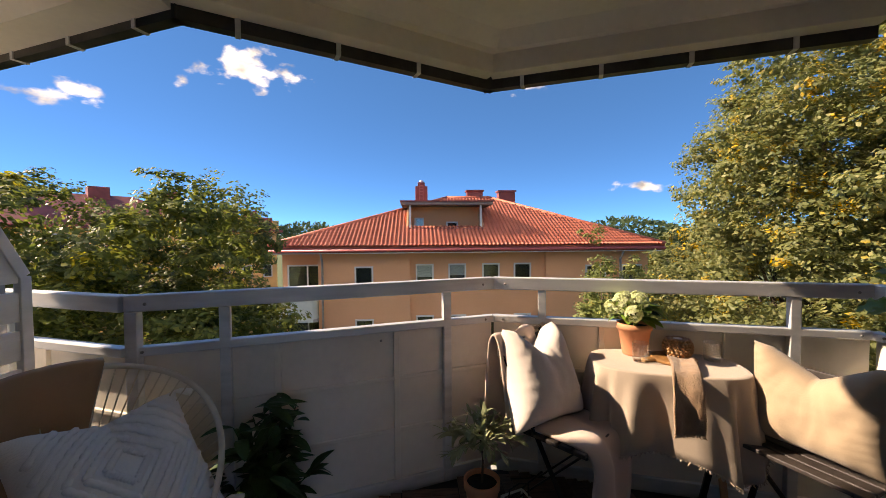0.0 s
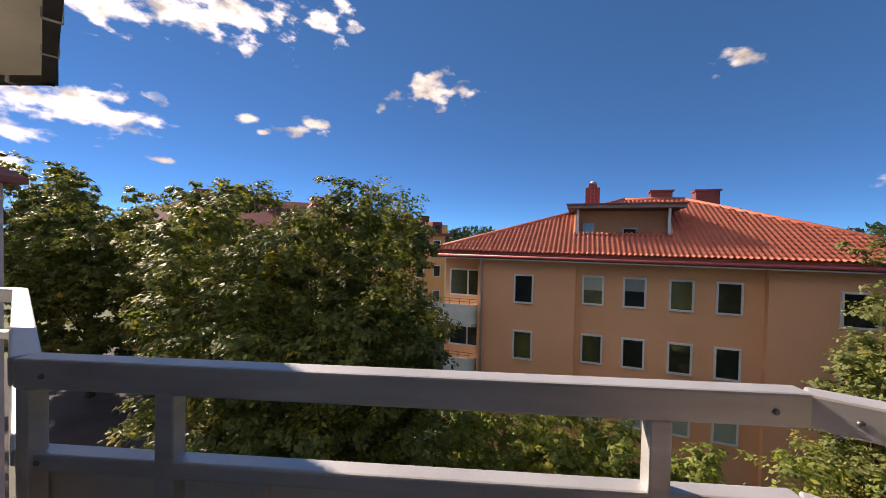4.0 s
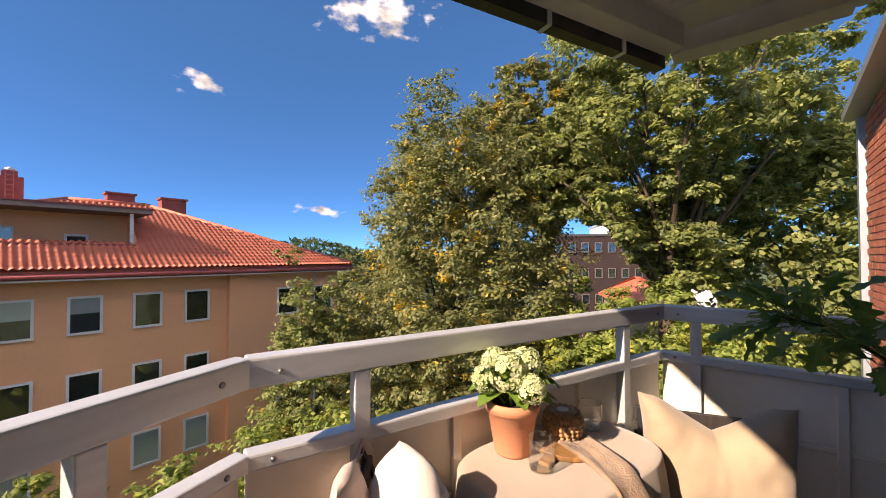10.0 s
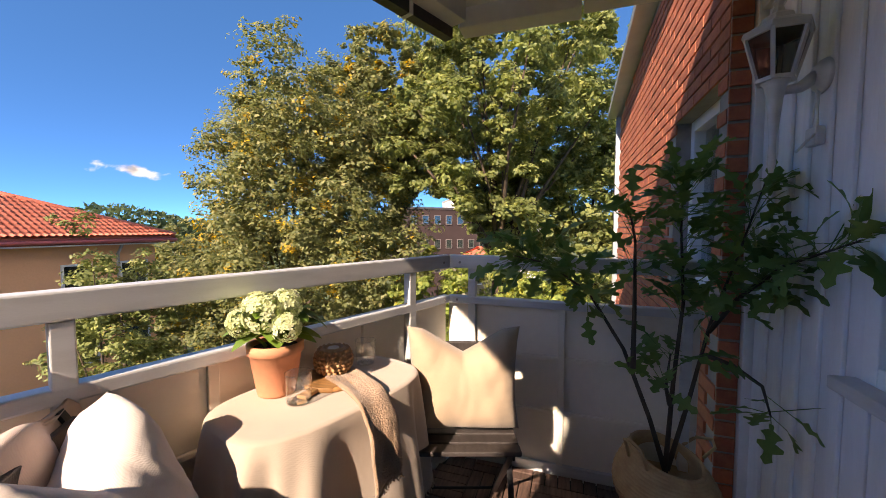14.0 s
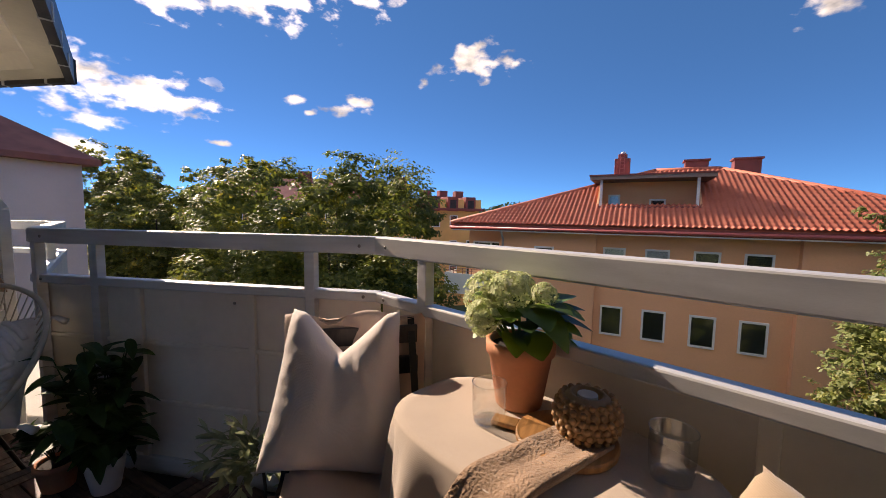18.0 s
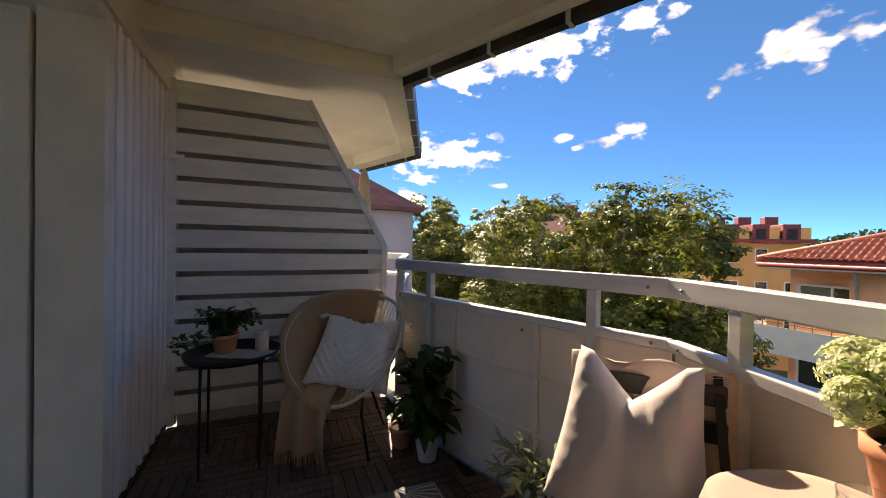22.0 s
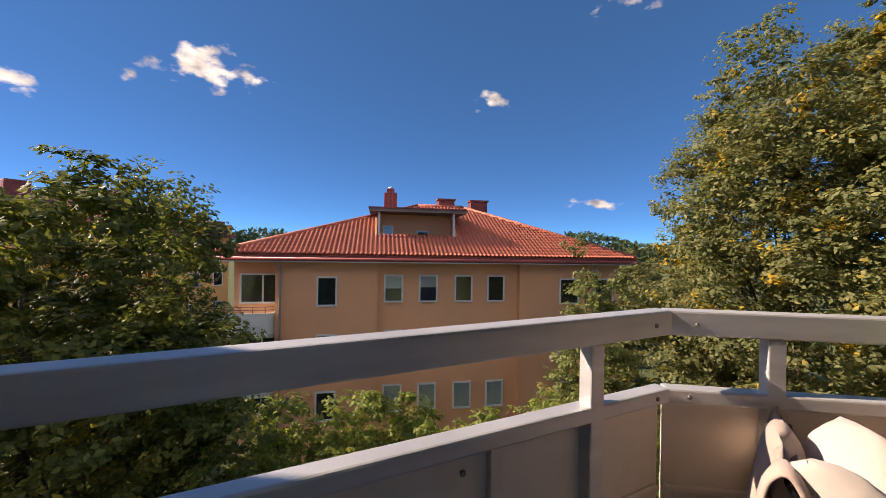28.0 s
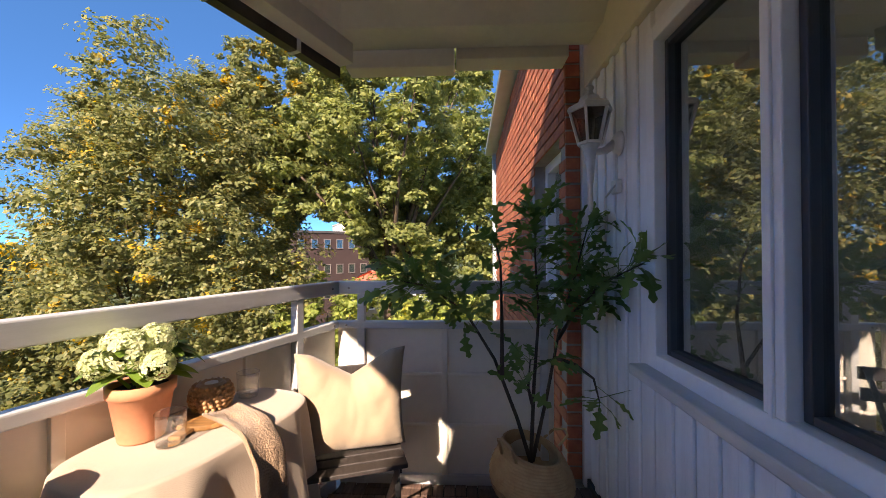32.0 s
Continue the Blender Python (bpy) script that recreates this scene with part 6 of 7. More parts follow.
# olive standard in terracotta
ol = thing("potted_olive", "small silvery olive tree in a terracotta pot", "plant", pose(0.63, 1.76, 0.0))
pot(ol, 0.055, 0.08, 0.2, TERRA)
bm = bmesh.new()
tube(bm, [(0, 0, 0.17), (0.006, 0.003, 0.3), (-0.01, 0.0, 0.42)], [0.006, 0.005, 0.004], 6)
part("trunk", bm, BARK, ol, smooth=True)
rng = random.Random(51)
for i in range(22):
    a, el = rng.uniform(0, 6.28), rng.uniform(-0.35, 1.2)
    r = rng.uniform(0.12, 0.21)
    e = Vector((r * math.cos(a) * math.cos(el), r * math.sin(a) * math.cos(el), 0.42 + 0.6 * r * math.sin(el)))
    bm = bmesh.new()
    s0 = Vector((-0.005, 0, 0.39))
    tube(bm, [s0, (s0 + e) / 2 + Vector((0, 0, 0.03)), e], [0.0025, 0.002, 0.001], 5)
    for k in range(14):
        q = s0.lerp(e, 0.25 + 0.75 * k / 13)
        d = (e - s0).normalized() * 0.8 + Vector((rng.gauss(0, 0.6), rng.gauss(0, 0.6), rng.gauss(0.1, 0.5)))
        leaf(bm, q, d, (rng.gauss(0, 0.5), 0.2, 1), rng.uniform(0.05, 0.07), rng.uniform(0.016, 0.022), 0, 0.15, 0.2, 5)
    part("twig", bm, OLIVELEAF, ol, kind="stuff")
# candle lantern on the floor
ln_ = thing("candle_lantern", "small square metal lantern with glass sides on the deck", "lantern", pose(0.78, 1.66, 0.0, 0, 0, 20))
for sx in (-1, 1):
    for sy in (-1, 1):
        bm = bmesh.new()
        box(bm, sx * 0.055 - 0.004, sx * 0.055 + 0.004, sy * 0.055 - 0.004, sy * 0.055 + 0.004, 0.0, 0.16)
        part("corner_post", bm, ALU, ln_)
for z in (0.004, 0.158):
    for s in (-1, 1):
        for p, q in (((-0.051, s * 0.055, z), (0.051, s * 0.055, z)), ((s * 0.055, -0.051, z), (s * 0.055, 0.051, z))):
            bm = bmesh.new()
            bar(bm, p, q, 0.007, 0.007)
            part("frame_bar", bm, ALU, ln_)
for k in range(4):
    bm = bmesh.new()
    box(bm, -0.05, 0.05, 0.053, 0.055, 0.01, 0.152, pose(0, 0, 0, 0, 0, 90 * k))
    part("pane", bm, GLASS, ln_)
bm = bmesh.new()
tube(bm, [(-0.055, 0, 0.16), (-0.05, 0, 0.22), (0, 0, 0.235), (0.05, 0, 0.22), (0.055, 0, 0.16)], 0.004, 6)
part("handle", bm, BLACKSTEEL, ln_)
bm = bmesh.new()
lathe(bm, [(0, 0.008), (0.03, 0.008), (0.03, 0.08), (0, 0.08)], 20)
part("candle", bm, WAX, ln_)

# ---- far houses, woods, clouds ----
def block(name, label, p, q, depth, z1, roof_h, wallm, roofm, cols, rows_z_, ww=1.1, wh=1.4, over=0.5, trim_=None):
    """A house whose facade runs from p to q in plan (left to right as seen), with windows and a hipped roof."""
    p, q = Vector((*p, 0)), Vector((*q, 0))
    d = (q - p).normalized()
    ln = (q - p).length
    nrm = Vector((d.y, -d.x, 0))
    m = Matrix((d, -nrm, Vector((0, 0, 1)))).transposed().to_4x4()
    m.translation = p
    h = thing(name, label, "house", m)
    bm = bmesh.new()
    box(bm, 0, ln, 0, depth, GROUND, z1)
    part("wall", bm, wallm, h)
    bm = bmesh.new()
    e = over
    v = [bm.verts.new(c_) for c_ in ((-e, -e, z1), (ln + e, -e, z1), (ln + e, depth + e, z1), (-e, depth + e, z1), (depth * 0.45, depth * 0.5, z1 + roof_h), (ln - depth * 0.45, depth * 0.5, z1 + roof_h), (-e, -e, z1 - 0.25), (ln + e, -e, z1 - 0.25), (ln + e, depth + e, z1 - 0.25), (-e, depth + e, z1 - 0.25))]
    for f in ((0, 1, 5, 4), (1, 2, 5), (2, 3, 4, 5), (3, 0, 4), (6, 7, 1, 0), (7, 8, 2, 1), (8, 9, 3, 2), (9, 6, 0, 3), (9, 8, 7, 6)):
        bm.faces.new([v[i] for i in f])
    part("roof", bm, roofm, h)
    for z in rows_z_:
        for c_ in range(cols):
            x = ln * (c_ + 0.5) / cols - ww / 2
            far_window(h, x, -0.02, z, ww, wh, trim_=trim_)
    return h
yel = block("yellow_house", "long yellow stucco house with dark red roof", (-36, 21), (-20.3, 38.6), 10, 2.5, 2.9, STUCCO2, REDMETAL, 8, (0.3, -2.7, -5.7), 1.15, 1.5)
for k in range(4):
    bm = bmesh.new()
    box(bm, 4.5 + k * 5.6, 6.0 + k * 5.6, 4.2, 5.4, 3.4, 6.1, None, 0.04)
    part("chimney", bm, REDMETAL, yel)
yel2 = block("yellow_house", "stepped yellow stucco wing with red dormers", (-20.0, 38.9), (-15.6, 44.0), 10, 2.2, 1.5, STUCCO2, REDMETAL, 3, (0.0, -3.0, -6.0), 1.0, 1.4)
for k in range(3):
    bm = bmesh.new()
    box(bm, 0.2 + k * 2.3, 1.5 + k * 2.3, -0.35, 2.6, 1.9, 3.6, None, 0.03)
    part("dormer", bm, REDMETAL, yel2)
    # plain dark slab, the unlit room's shade put into its colour
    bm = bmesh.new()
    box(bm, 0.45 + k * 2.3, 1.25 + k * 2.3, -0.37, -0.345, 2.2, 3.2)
    part("dormer_window", bm, ROOMSHADE, yel2)
    bm = bmesh.new()
    box(bm, 1.5 + k * 2.3, 2.3 + k * 2.3, -0.25, 2.6, 1.9, 3.3, None, 0.03)
    part("parapet", bm, STUCCO2, yel2)
    bm = bmesh.new()
    box(bm, 0.5 + k * 2.2, 1.6 + k * 2.2, 3.0, 4.0, 3.0, 4.5, None, 0.03)
    part("chimney", bm, REDMETAL, yel2)
block("pink_house", "pale pink stucco house with red roof", (-19.3, -8.0), (-20.6, 8.7), 9, 3.5, 3.4, STUCCO3, mat("brown_red_tile_far", (0.36, 0.12, 0.085), 0.75, var=0.15, scale=1.5), 4, (-7.0,), 1.0, 1.3)
DARKROOF = mat("dark_felt_roof", (0.06, 0.055, 0.055), 0.9, var=0.1, scale=0.6)
block("brown_house", "dark brown brick office block with rows of windows", (39.5, 18.5), (46.5, 9.5), 10, 3.7, 0.3, mat("brown_brick_far", (0.04, 0.022, 0.02), 0.9, var=0.1, scale=0.8), DARKROOF, 8, (1.7, -1.1, -3.9), 0.8, 1.1, 0.1, mat("brown_window_frame", (0.16, 0.13, 0.12), 0.6, var=0.08))
block("white_house", "white apartment block far behind the trees", (62, 20), (70, 6), 10, 6.5, 0.4, mat("white_render_far", (0.62, 0.63, 0.66), 0.9, var=0.05), CONCRETE, 6, (4.2, 1.2, -1.8), 1.2, 1.2, 0.1)
block("cottage", "small cream cottage with an orange tiled roof", (31.5, 9.5), (33.5, 6.0), 5, -2.0, 1.6, mat("cream_render_far", (0.30, 0.26, 0.18), 0.9, var=0.05), TILE, 2, (-3.6,), 0.9, 1.1, 0.4)
# wooded ridge
rng_ = np.random.RandomState(77)
m_ = 36000
az = np.radians(rng_.uniform(-125, 95, m_))
rr_ = rng_.uniform(330, 420, m_)
hh = 9 + 5 * np.sin(az * 9) + 3 * np.sin(az * 23 + 1)
zz = GROUND + 4 + rng_.uniform(0, 1, m_) * (hh + 6)
pos = np.stack([-np.sin(az) * rr_, np.cos(az) * rr_, zz], 1)
d1, d2 = rng_.normal(size=(m_, 3)) * 1.0, rng_.normal(size=(m_, 3)) * 1.0
v = np.stack([pos - d1, pos - d2, pos + d1, pos + d2], 1).reshape(-1, 3)
me = bpy.data.meshes.new("far_woods")
me.from_pydata(v.tolist(), [], (np.arange(m_)[:, None] * 4 + np.arange(4)).tolist())
me.materials.append(FARWOOD)
tagged(new("far_woods", me), "dark wooded ridge on the horizon", "woods", kind="stuff")

# street lamp in the yard
sl = thing("street_lamp", "grey street lamp with a bell shade in the yard", "street lamp", pose(-9.6, 6.6, GROUND))
bm = bmesh.new()
tube(bm, [(0, 0, 0), (0, 0, 4.2), (-0.1, -0.05, 4.7), (-0.5, -0.3, 4.95), (-0.9, -0.5, 4.85)], [0.07, 0.05, 0.04, 0.035, 0.03], 10)
part("pole", bm, ALU, sl, smooth=True)
bm = bmesh.new()
lathe(bm, [(0.0, 0.16), (0.08, 0.15), (0.12, 0.08), (0.30, -0.02), (0.30, -0.06), (0.0, -0.04)], 24, pose(-0.9, -0.5, 4.72))
part("shade", bm, ALU, sl, smooth=True)

# clouds: thin sheets of broken white far up
def cloudmat(name, glow):
    m = bpy.data.materials.new(name)
    m.use_nodes = True
    n, l = m.node_tree.nodes, m.node_tree.links
    tc, ns, n2 = n.new("ShaderNodeTexCoord"), n.new("ShaderNodeTexNoise"), n.new("ShaderNodeTexNoise")
    oi, off_ = n.new("ShaderNodeObjectInfo"), n.new("ShaderNodeVectorMath")
    off_.operation = "ADD"
    sc = n.new("ShaderNodeVectorMath")
    sc.operation = "SCALE"
    sc.inputs["Scale"].default_value = 40.0
    cmb = n.new("ShaderNodeCombineXYZ")
    for k in range(3):
        l.new(oi.outputs["Random"], cmb.inputs[k])
    l.new(cmb.outputs[0], sc.inputs[0])
    mp = n.new("ShaderNodeMapping")
    mp.inputs["Scale"].default_value = (0.010, 0.016, 1.0)
    l.new(tc.outputs["Object"], mp.inputs["Vector"])
    l.new(mp.outputs[0], off_.inputs[0])
    l.new(sc.outputs[0], off_.inputs[1])
    ns.inputs["Scale"].default_value, ns.inputs["Detail"].default_value, ns.inputs["Roughness"].default_value = 1.3, 6.0, 0.5
    l.new(off_.outputs[0], ns.inputs["Vector"])
    n2.inputs["Scale"].default_value, n2.inputs["Detail"].default_value = 0.8, 4.0
    l.new(off_.outputs[0], n2.inputs["Vector"])
    gen, sub, ln = n.new("ShaderNodeVectorMath"), n.new("ShaderNodeVectorMath"), n.new("ShaderNodeVectorMath")
    sub.operation, gen.operation, ln.operation = "SUBTRACT", "MULTIPLY", "LENGTH"
    sub.inputs[1].default_value = (0.5, 0.5, 0.5)
    gen.inputs[1].default_value = (2.0, 2.0, 0.0)
    l.new(tc.outputs["Generated"], sub.inputs[0])
    l.new(sub.outputs[0], gen.inputs[0])
    l.new(gen.outputs[0], ln.inputs[0])
    a = n.new("ShaderNodeMath")
    a.operation = "MULTIPLY_ADD"
    a.inputs[1].default_value, a.inputs[2].default_value = -1.0, 0.52
    l.new(ln.outputs["Value"], a.inputs[0])
    b = n.new("ShaderNodeMath")
    l.new(a.outputs[0], b.inputs[0])
    sp_ = n.new("ShaderNodeMapRange")
    sp_.inputs["From Min"].default_value, sp_.inputs["From Max"].default_value = 0.32, 0.68
    l.new(ns.outputs["Fac"], sp_.inputs["Value"])
    l.new(sp_.outputs[0], b.inputs[1])
    mr = n.new("ShaderNodeMapRange")
    mr.interpolation_type = "SMOOTHSTEP"
    mr.inputs["From Min"].default_value, mr.inputs["From Max"].default_value = 0.34, 1.0
    l.new(b.outputs[0], mr.inputs["Value"])
    ramp = n.new("ShaderNodeValToRGB")
    ramp.color_ramp.elements[0].color, ramp.color_ramp.elements[1].color = (0.30, 0.32, 0.36, 1), (0.97, 0.97, 1.0, 1)
    ramp.color_ramp.elements[0].position, ramp.color_ramp.elements[1].position = 0.36, 0.56
    l.new(n2.outputs["Fac"], ramp.inputs[0])
    em, tp, mx = n.new("ShaderNodeEmission"), n.new("ShaderNodeBsdfTransparent"), n.new("ShaderNodeMixShader")
    em.inputs["Strength"].default_value = glow
    l.new(ramp.outputs[0], em.inputs[0])
    l.new(mr.outputs[0], mx.inputs[0])
    l.new(tp.outputs[0], mx.inputs[1])
    l.new(em.outputs[0], mx.inputs[2])
    l.new(mx.outputs[0], n["Material Output"].inputs["Surface"])
    return m
# the third, strongest glow is for fill sheets added out of view
CLOUD, SUNCLOUD, FILLCLOUD = cloudmat("cloud", 0.26), cloudmat("cloud_near_sun", 0.45), cloudmat("unseen_fill_cloud", 0.9)
def cloud(az_, el_, w_, h_, material):
    R_ = 1600.0
    c_ = Vector((-math.sin(radians(az_)) * math.cos(radians(el_)), math.cos(radians(az_)) * math.cos(radians(el_)), math.sin(radians(el_)))) * R_
    bm = bmesh.new()
    bmesh.ops.create_grid(bm, x_segments=2, y_segments=2, size=0.5, matrix=Matrix.Diagonal((R_ * radians(w_), R_ * radians(h_), 1, 1)))
    tagged(part("cloud", bm, material, None, "white fair-weather cloud in a blue sky, seen or added for fill", at=look(c_, (0, 0, 1.3))), category="cloud", group="clouds", kind="structure")
for az_, el_, w_, h_ in ((58, 28.5, 32, 15), (50, 27.5, 17, 9), (67, 13.6, 25, 8), (74, 15, 15, 7), (37.4, 28.6, 9.5, 6.5), (72, 7.3, 12, 4), (70, 10.2, 8, 3), (64, 24, 12, 7)):
    cloud(az_, el_, w_, h_, SUNCLOUD)
for az_, el_, w_, h_ in ((22.9, 21.7, 16, 6.5), (48.4, 15.7, 4.6, 2), (41.2, 14.9, 9.5, 2.8), (40, 16, 7, 2), (46.2, 14, 3, 1.4), (58, 9.1, 4, 1.2), (-16.8, 21.3, 6.5, 3.4), (-31, 6.6, 11, 2.2), (-40.5, 33, 18, 8), (30.2, 18.9, 2.4, 2)):
    cloud(az_, el_, w_, h_, CLOUD)
# unseen cloud sheets added behind the view, glowing brighter to fill the shade
rngc = random.Random(12)
for k in range(34):
    cloud(rngc.uniform(95, 265), rngc.uniform(8, 62), rngc.uniform(14, 34), rngc.uniform(7, 15), FILLCLOUD)

# roof tiles of the opposite house: waved courses, stepped row by row
def tiled_slope(e0, e1, r0, r1, courses, wave=0.225, kind="stuff"):
    """Tiles over the slope between the eaves e0-e1 and the ridge r0-r1 (3D points)."""
    e0, e1, r0, r1 = [Vector(p) for p in (e0, e1, r0, r1)]
    d = (e1 - e0).normalized()
    up = (r0 - e0) - d * (r0 - e0).dot(d)
    L = up.length
    up.normalize()
    nrm = d.cross(up).normalized()
    if nrm.z < 0:
        nrm = -nrm
    W = (e1 - e0).length
    a0, a1 = (r0 - e0).dot(d), (r1 - e0).dot(d)
    nx = int(W / wave) * 6
    verts, faces = [], []
    for j in range(courses):
        for s in (0, 1):
            f = (j + s) / courses
            lo, hi = a0 * f, W + (a1 - W) * f
            lift = 0.075 if s == 0 else 0.012
            for i in range(nx + 1):
                x = min(max(W * i / nx, lo), hi)
                p = e0 + d * x + up * (L * f) + nrm * (lift + 0.042 * math.sin(2 * math.pi * x / wave) + 0.06)
                verts.append(p[:])
    for r_ in range(courses * 2 - 1):
        for i in range(nx):
            a = r_ * (nx + 1) + i
            c_ = Vector(verts[a])
            if HX0 - 0.1 < c_.x < HX1 + 0.1 and HY0 - 0.02 < c_.y < HY1 + 0.35:
                continue
            faces.append((a, a + 1, a + nx + 2, a + nx + 1))
    me = bpy.data.meshes.new("roof_tiles")
    me.from_pydata(verts, [], faces)
    me.shade_smooth()
    me.materials.append(TILE)
    ob = new("roof_tiles", me)
    ob.parent = roof
    return tagged(ob, kind=kind)
ZE = EAVE + 0.25
tiled_slope((EX0, EY0, ZE), (EX1, EY0, ZE), (RX0, RY, RIDGE), (RX1, RY, RIDGE), 20)
tiled_slope((EX0, EY1, ZE), (EX0, EY0, ZE), (RX0, RY, RIDGE), (RX0, RY, RIDGE), 20)
for a_, b_ in (((EX0, EY0, ZE), (RX0, RY, RIDGE)), ((EX1, EY0, ZE), (RX1, RY, RIDGE)), ((RX0, RY, RIDGE), (RX1, RY, RIDGE))):
    bm = bmesh.new()
    tube(bm, [Vector(a_) + Vector((0, 0, 0.08)), Vector(b_) + Vector((0, 0, 0.08))], 0.13, 8)
    part("ridge_cap", bm, TILE, roof, smooth=True)

# bricks of the near brick wall
bm = bmesh.new()
box(bm, -0.12, 0.12, -0.013, 0.0, -0.031, 0.031, None, 0.003)
me_b = bpy.data.meshes.new("brick")
bm.to_mesh(me_b)
bm.free()
me_b.materials.append(BRICK)
verts, faces = [], []
z, row = -3.0, 0
rngb = random.Random(3)
while z < btop(BX0) - 0.05:
    x = BX0 + 0.122 + (0.125 if row % 2 else 0.0)
    if row % 2 and z > 0.85:
        ob = new("brick", me_b)
        ob.matrix_basis = pose(BX0 + 0.059, BY, z + 0.031) @ Matrix.Diagonal((0.475, 1, 1, 1))
        ob.parent = brickw
    while x < BX1:
        inwin = (2.60 < x < 3.51 and 0.86 < z < 1.93) or z + 0.062 > btop(x + 0.12)
        if not inwin and x - 0.1 > BX0 - 0.03:
            dx = rngb.uniform(-0.002, 0.002)
            if x < 4.3 and z > 0.85:
                ob = new("brick", me_b)
                ob.matrix_basis = pose(x + dx, BY, z + 0.031)
                ob.parent = brickw
            else:
                o_ = len(verts)
                for xx in (-0.12, 0.12):
                    for yy in (-0.013, 0.0):
                        for z_ in (0, 0.062):
                            verts.append((x + dx + xx, BY + yy, z + z_))
                for f in ((0, 1, 3, 2), (4, 6, 7, 5), (0, 4, 5, 1), (2, 3, 7, 6), (0, 2, 6, 4), (1, 5, 7, 3)):
                    faces.append([o_ + k for k in f])
        x += 0.25
    if -0.03 < z < 2.6:
        bm = bmesh.new()
        box(bm, BX0 - 0.026, BX0 - 0.012, WALL + 0.035, BY, z, z + 0.062, None, 0.003)
        part("brick", bm, BRICK, brickw)
    z += 0.075
    row += 1
me = bpy.data.meshes.new("far_bricks")
me.from_pydata(verts, [], faces)
me.materials.append(mat("red_brick_joined", (0.56, 0.18, 0.09), 0.85, var=0.2, scale=5, fine=60, bump=0.5, tint=(0.42, 0.11, 0.06)))
ob = new("brick_rest", me)
ob.parent = brickw
tagged(ob, kind="stuff")

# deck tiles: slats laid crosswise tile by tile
# near-black sheet below the slats, shade of the gaps put into its colour
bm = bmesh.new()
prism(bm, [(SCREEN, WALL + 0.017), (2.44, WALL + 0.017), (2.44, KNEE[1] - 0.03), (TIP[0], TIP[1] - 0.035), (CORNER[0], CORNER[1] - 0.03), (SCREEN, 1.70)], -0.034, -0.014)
part("gap_shade_sheet", bm, GAPSHADE, floor)
count = 0
rest = bmesh.new()
ty = 0
y0 = WALL + 0.02
while y0 < 2.2:
    tx = 0
    x0 = SCREEN + 0.004
    while x0 < 2.42:
        across = (tx + ty) % 2
        for k in range(5):
            a, b = k * 0.06 + 0.002, k * 0.06 + 0.056
            if across:
                r_ = [x0 + a, x0 + b, y0 + 0.002, y0 + 0.297]
            else:
                r_ = [x0 + 0.002, x0 + 0.297, y0 + a, y0 + b]
            r_[1] = min(r_[1], 2.44)
            lim = min(front(max(r_[0], CORNER[0])), front(r_[1]) if r_[1] > CORNER[0] else 1.7, 1.68 if r_[0] < CORNER[0] else 9) - 0.035
            r_[3] = min(r_[3], lim)
            if r_[3] - r_[2] < 0.02 or r_[1] - r_[0] < 0.02:
                continue
            dz = rngb.uniform(-0.0012, 0.0012)
            if count < 300:
                bm = bmesh.new()
                box(bm, r_[0], r_[1], r_[2], r_[3], -0.012, dz, None, 0.002)
                part("slat", bm, DECK, floor)
                count += 1
            else:
                box(rest, r_[0], r_[1], r_[2], r_[3], -0.012, dz)
        x0 += 0.30
        tx += 1
    y0 += 0.30
    ty += 1
part("slat_rest", rest, DECK, floor, kind="stuff")

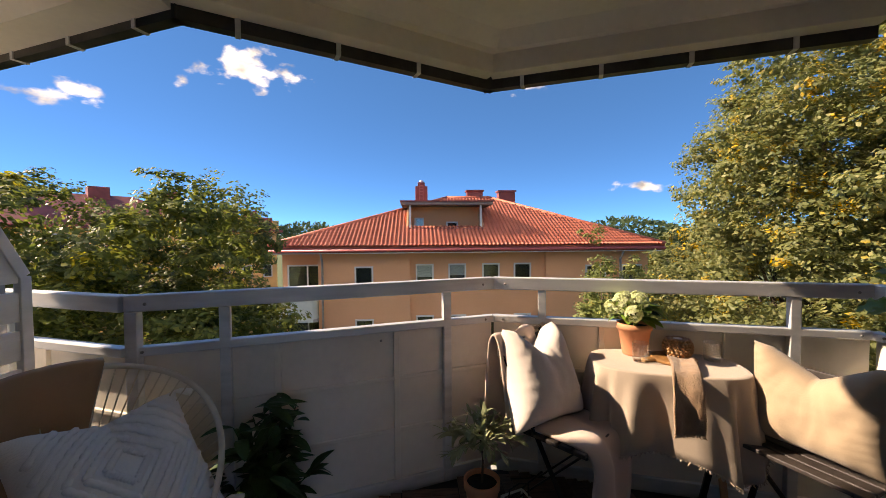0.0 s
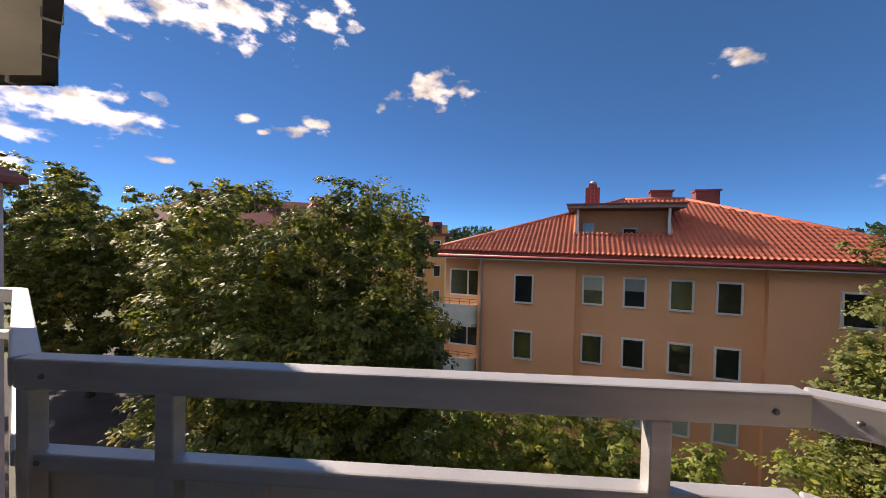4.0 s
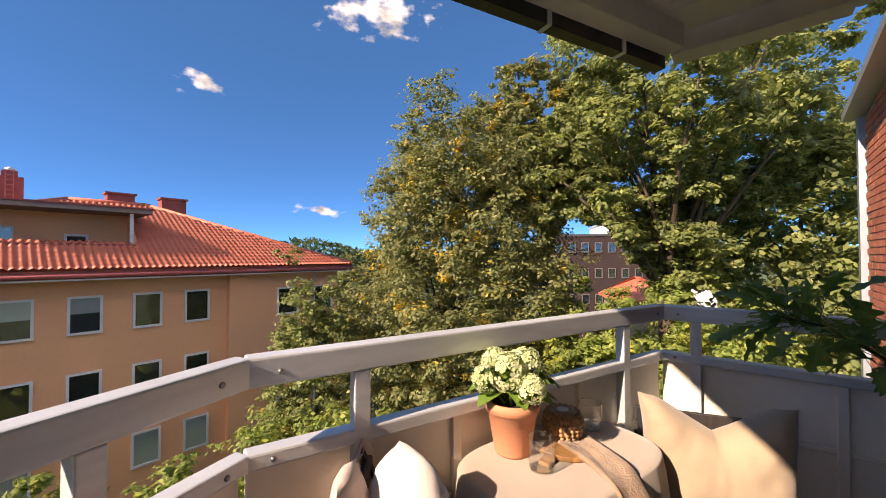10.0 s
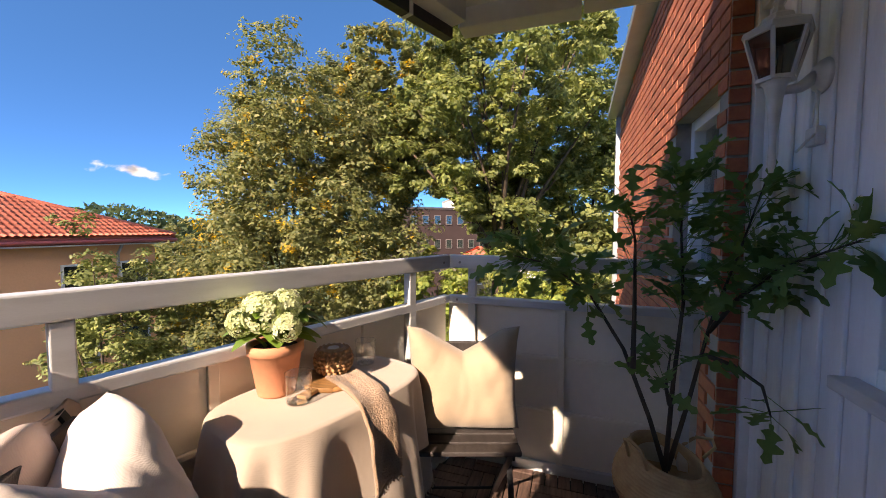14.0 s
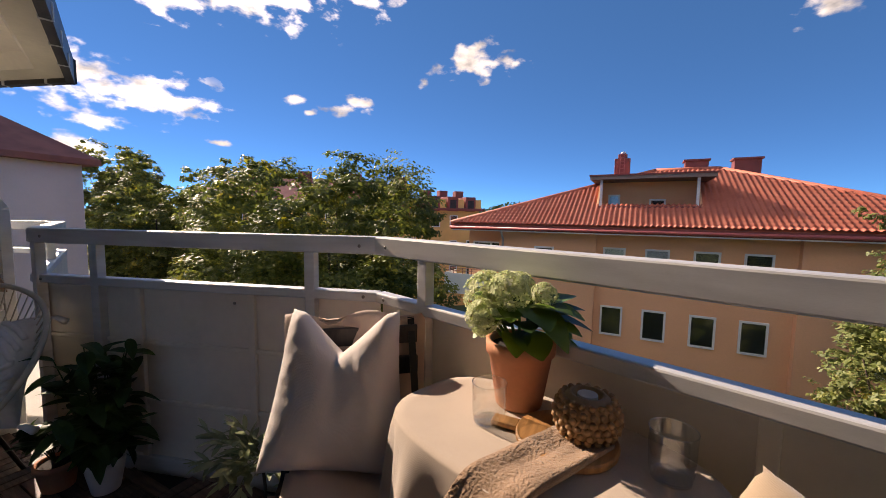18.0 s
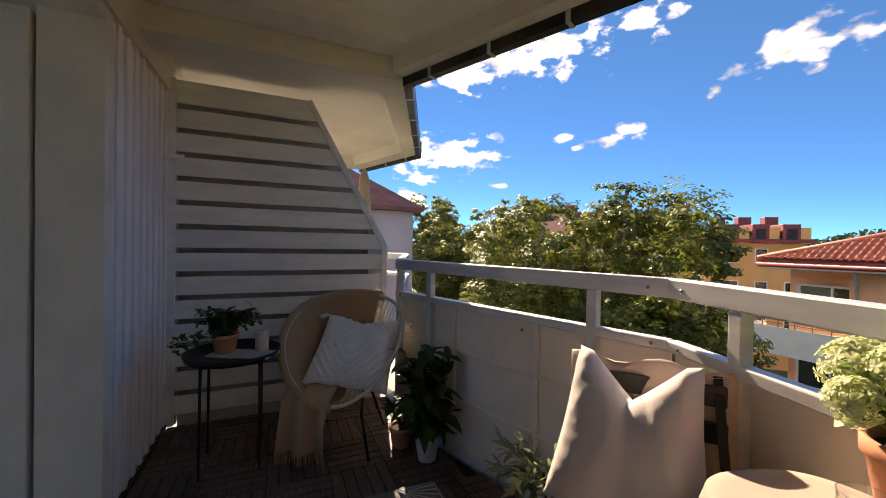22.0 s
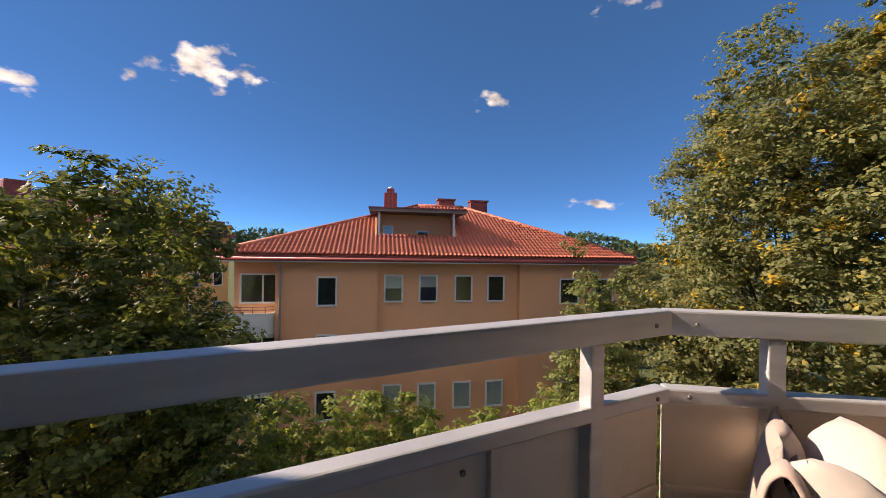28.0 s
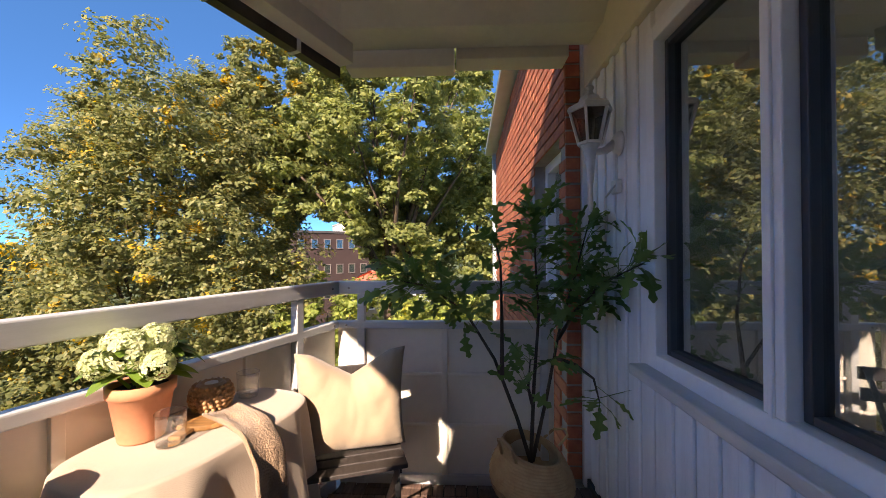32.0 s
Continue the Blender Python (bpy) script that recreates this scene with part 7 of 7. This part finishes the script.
# ---- neighbour's parasol, bolts on the railing ----
par = thing("closed_parasol", "closed beige parasol on the neighbouring balcony", "parasol", pose(-2.6, 1.80, -0.036))
bm = bmesh.new()
tube(bm, [(0, 0, 0.0), (0, 0, 2.1)], 0.018, 10)
part("pole", bm, ALU, par, smooth=True)
bm = bmesh.new()
n_ = 20
prof_ = ((0.02, 2.08), (0.045, 2.0), (0.06, 1.8), (0.075, 1.5), (0.085, 1.2), (0.095, 1.08))
rings = [[bm.verts.new((r * (1 + 0.22 * (k % 2)) * math.cos(2 * math.pi * k / n_), r * (1 + 0.22 * (k % 2)) * math.sin(2 * math.pi * k / n_), z)) for k in range(n_)] for r, z in prof_]
for a, b in zip(rings, rings[1:]):
    for k in range(n_):
        bm.faces.new((a[k], a[(k + 1) % n_], b[(k + 1) % n_], b[k]))
bm.faces.new(rings[0])
part("canopy", bm, cloth("parasol_canvas", (0.55, 0.45, 0.32)), par, smooth=True)
bm = bmesh.new()
lathe(bm, [(0.0, 0.0), (0.22, 0.0), (0.22, 0.03), (0.05, 0.07), (0.03, 0.2), (0.0, 0.2)], 28)
part("base", bm, CONCRETE, par, smooth=True)

BOLT = mat("dull_bolt_steel", (0.30, 0.29, 0.28), 0.4, metal=0.9, var=0.15, scale=40)
bolt_mesh = bmesh.new()
lathe(bolt_mesh, [(0.0, 0.005), (0.004, 0.005), (0.006, 0.003), (0.007, 0.0), (0.0, 0.0)], 14)
me_ = bpy.data.meshes.new("bolt")
bolt_mesh.to_mesh(me_)
bolt_mesh.free()
me_.shade_smooth()
me_.materials.append(BOLT)
def bolts(p, q, spots, z, off_):
    """Dome bolts on the inner face of a rail running from p to q, at distances from p."""
    p, q = Vector((*p, 0)), Vector((*q, 0))
    d = (q - p).normalized()
    nrm = Vector((d.y, -d.x, 0))
    if nrm.dot(Vector((0.7, 1.0, 0)) - p) < 0:
        nrm = -nrm
    for s in spots:
        ob = new("bolt", me_)
        ob.parent = railing
        m = nrm.to_track_quat("Z", "Y").to_matrix().to_4x4()
        m.translation = p + d * (s if s >= 0 else (q - p).length + s) + nrm * off_ + Vector((0, 0, z))
        ob.matrix_basis = m
for p, q in ((CORNER, TIP), (TIP, KNEE), (KNEE, END)):
    bolts(p, q, (0.075, -0.075), RAIL - 0.033, 0.0276)
    bolts(p, q, (0.06, -0.06), 0.865, 0.0252)
bolts(CORNER, TIP, (0.36, 1.07, 1.45), 0.80, 0.0)
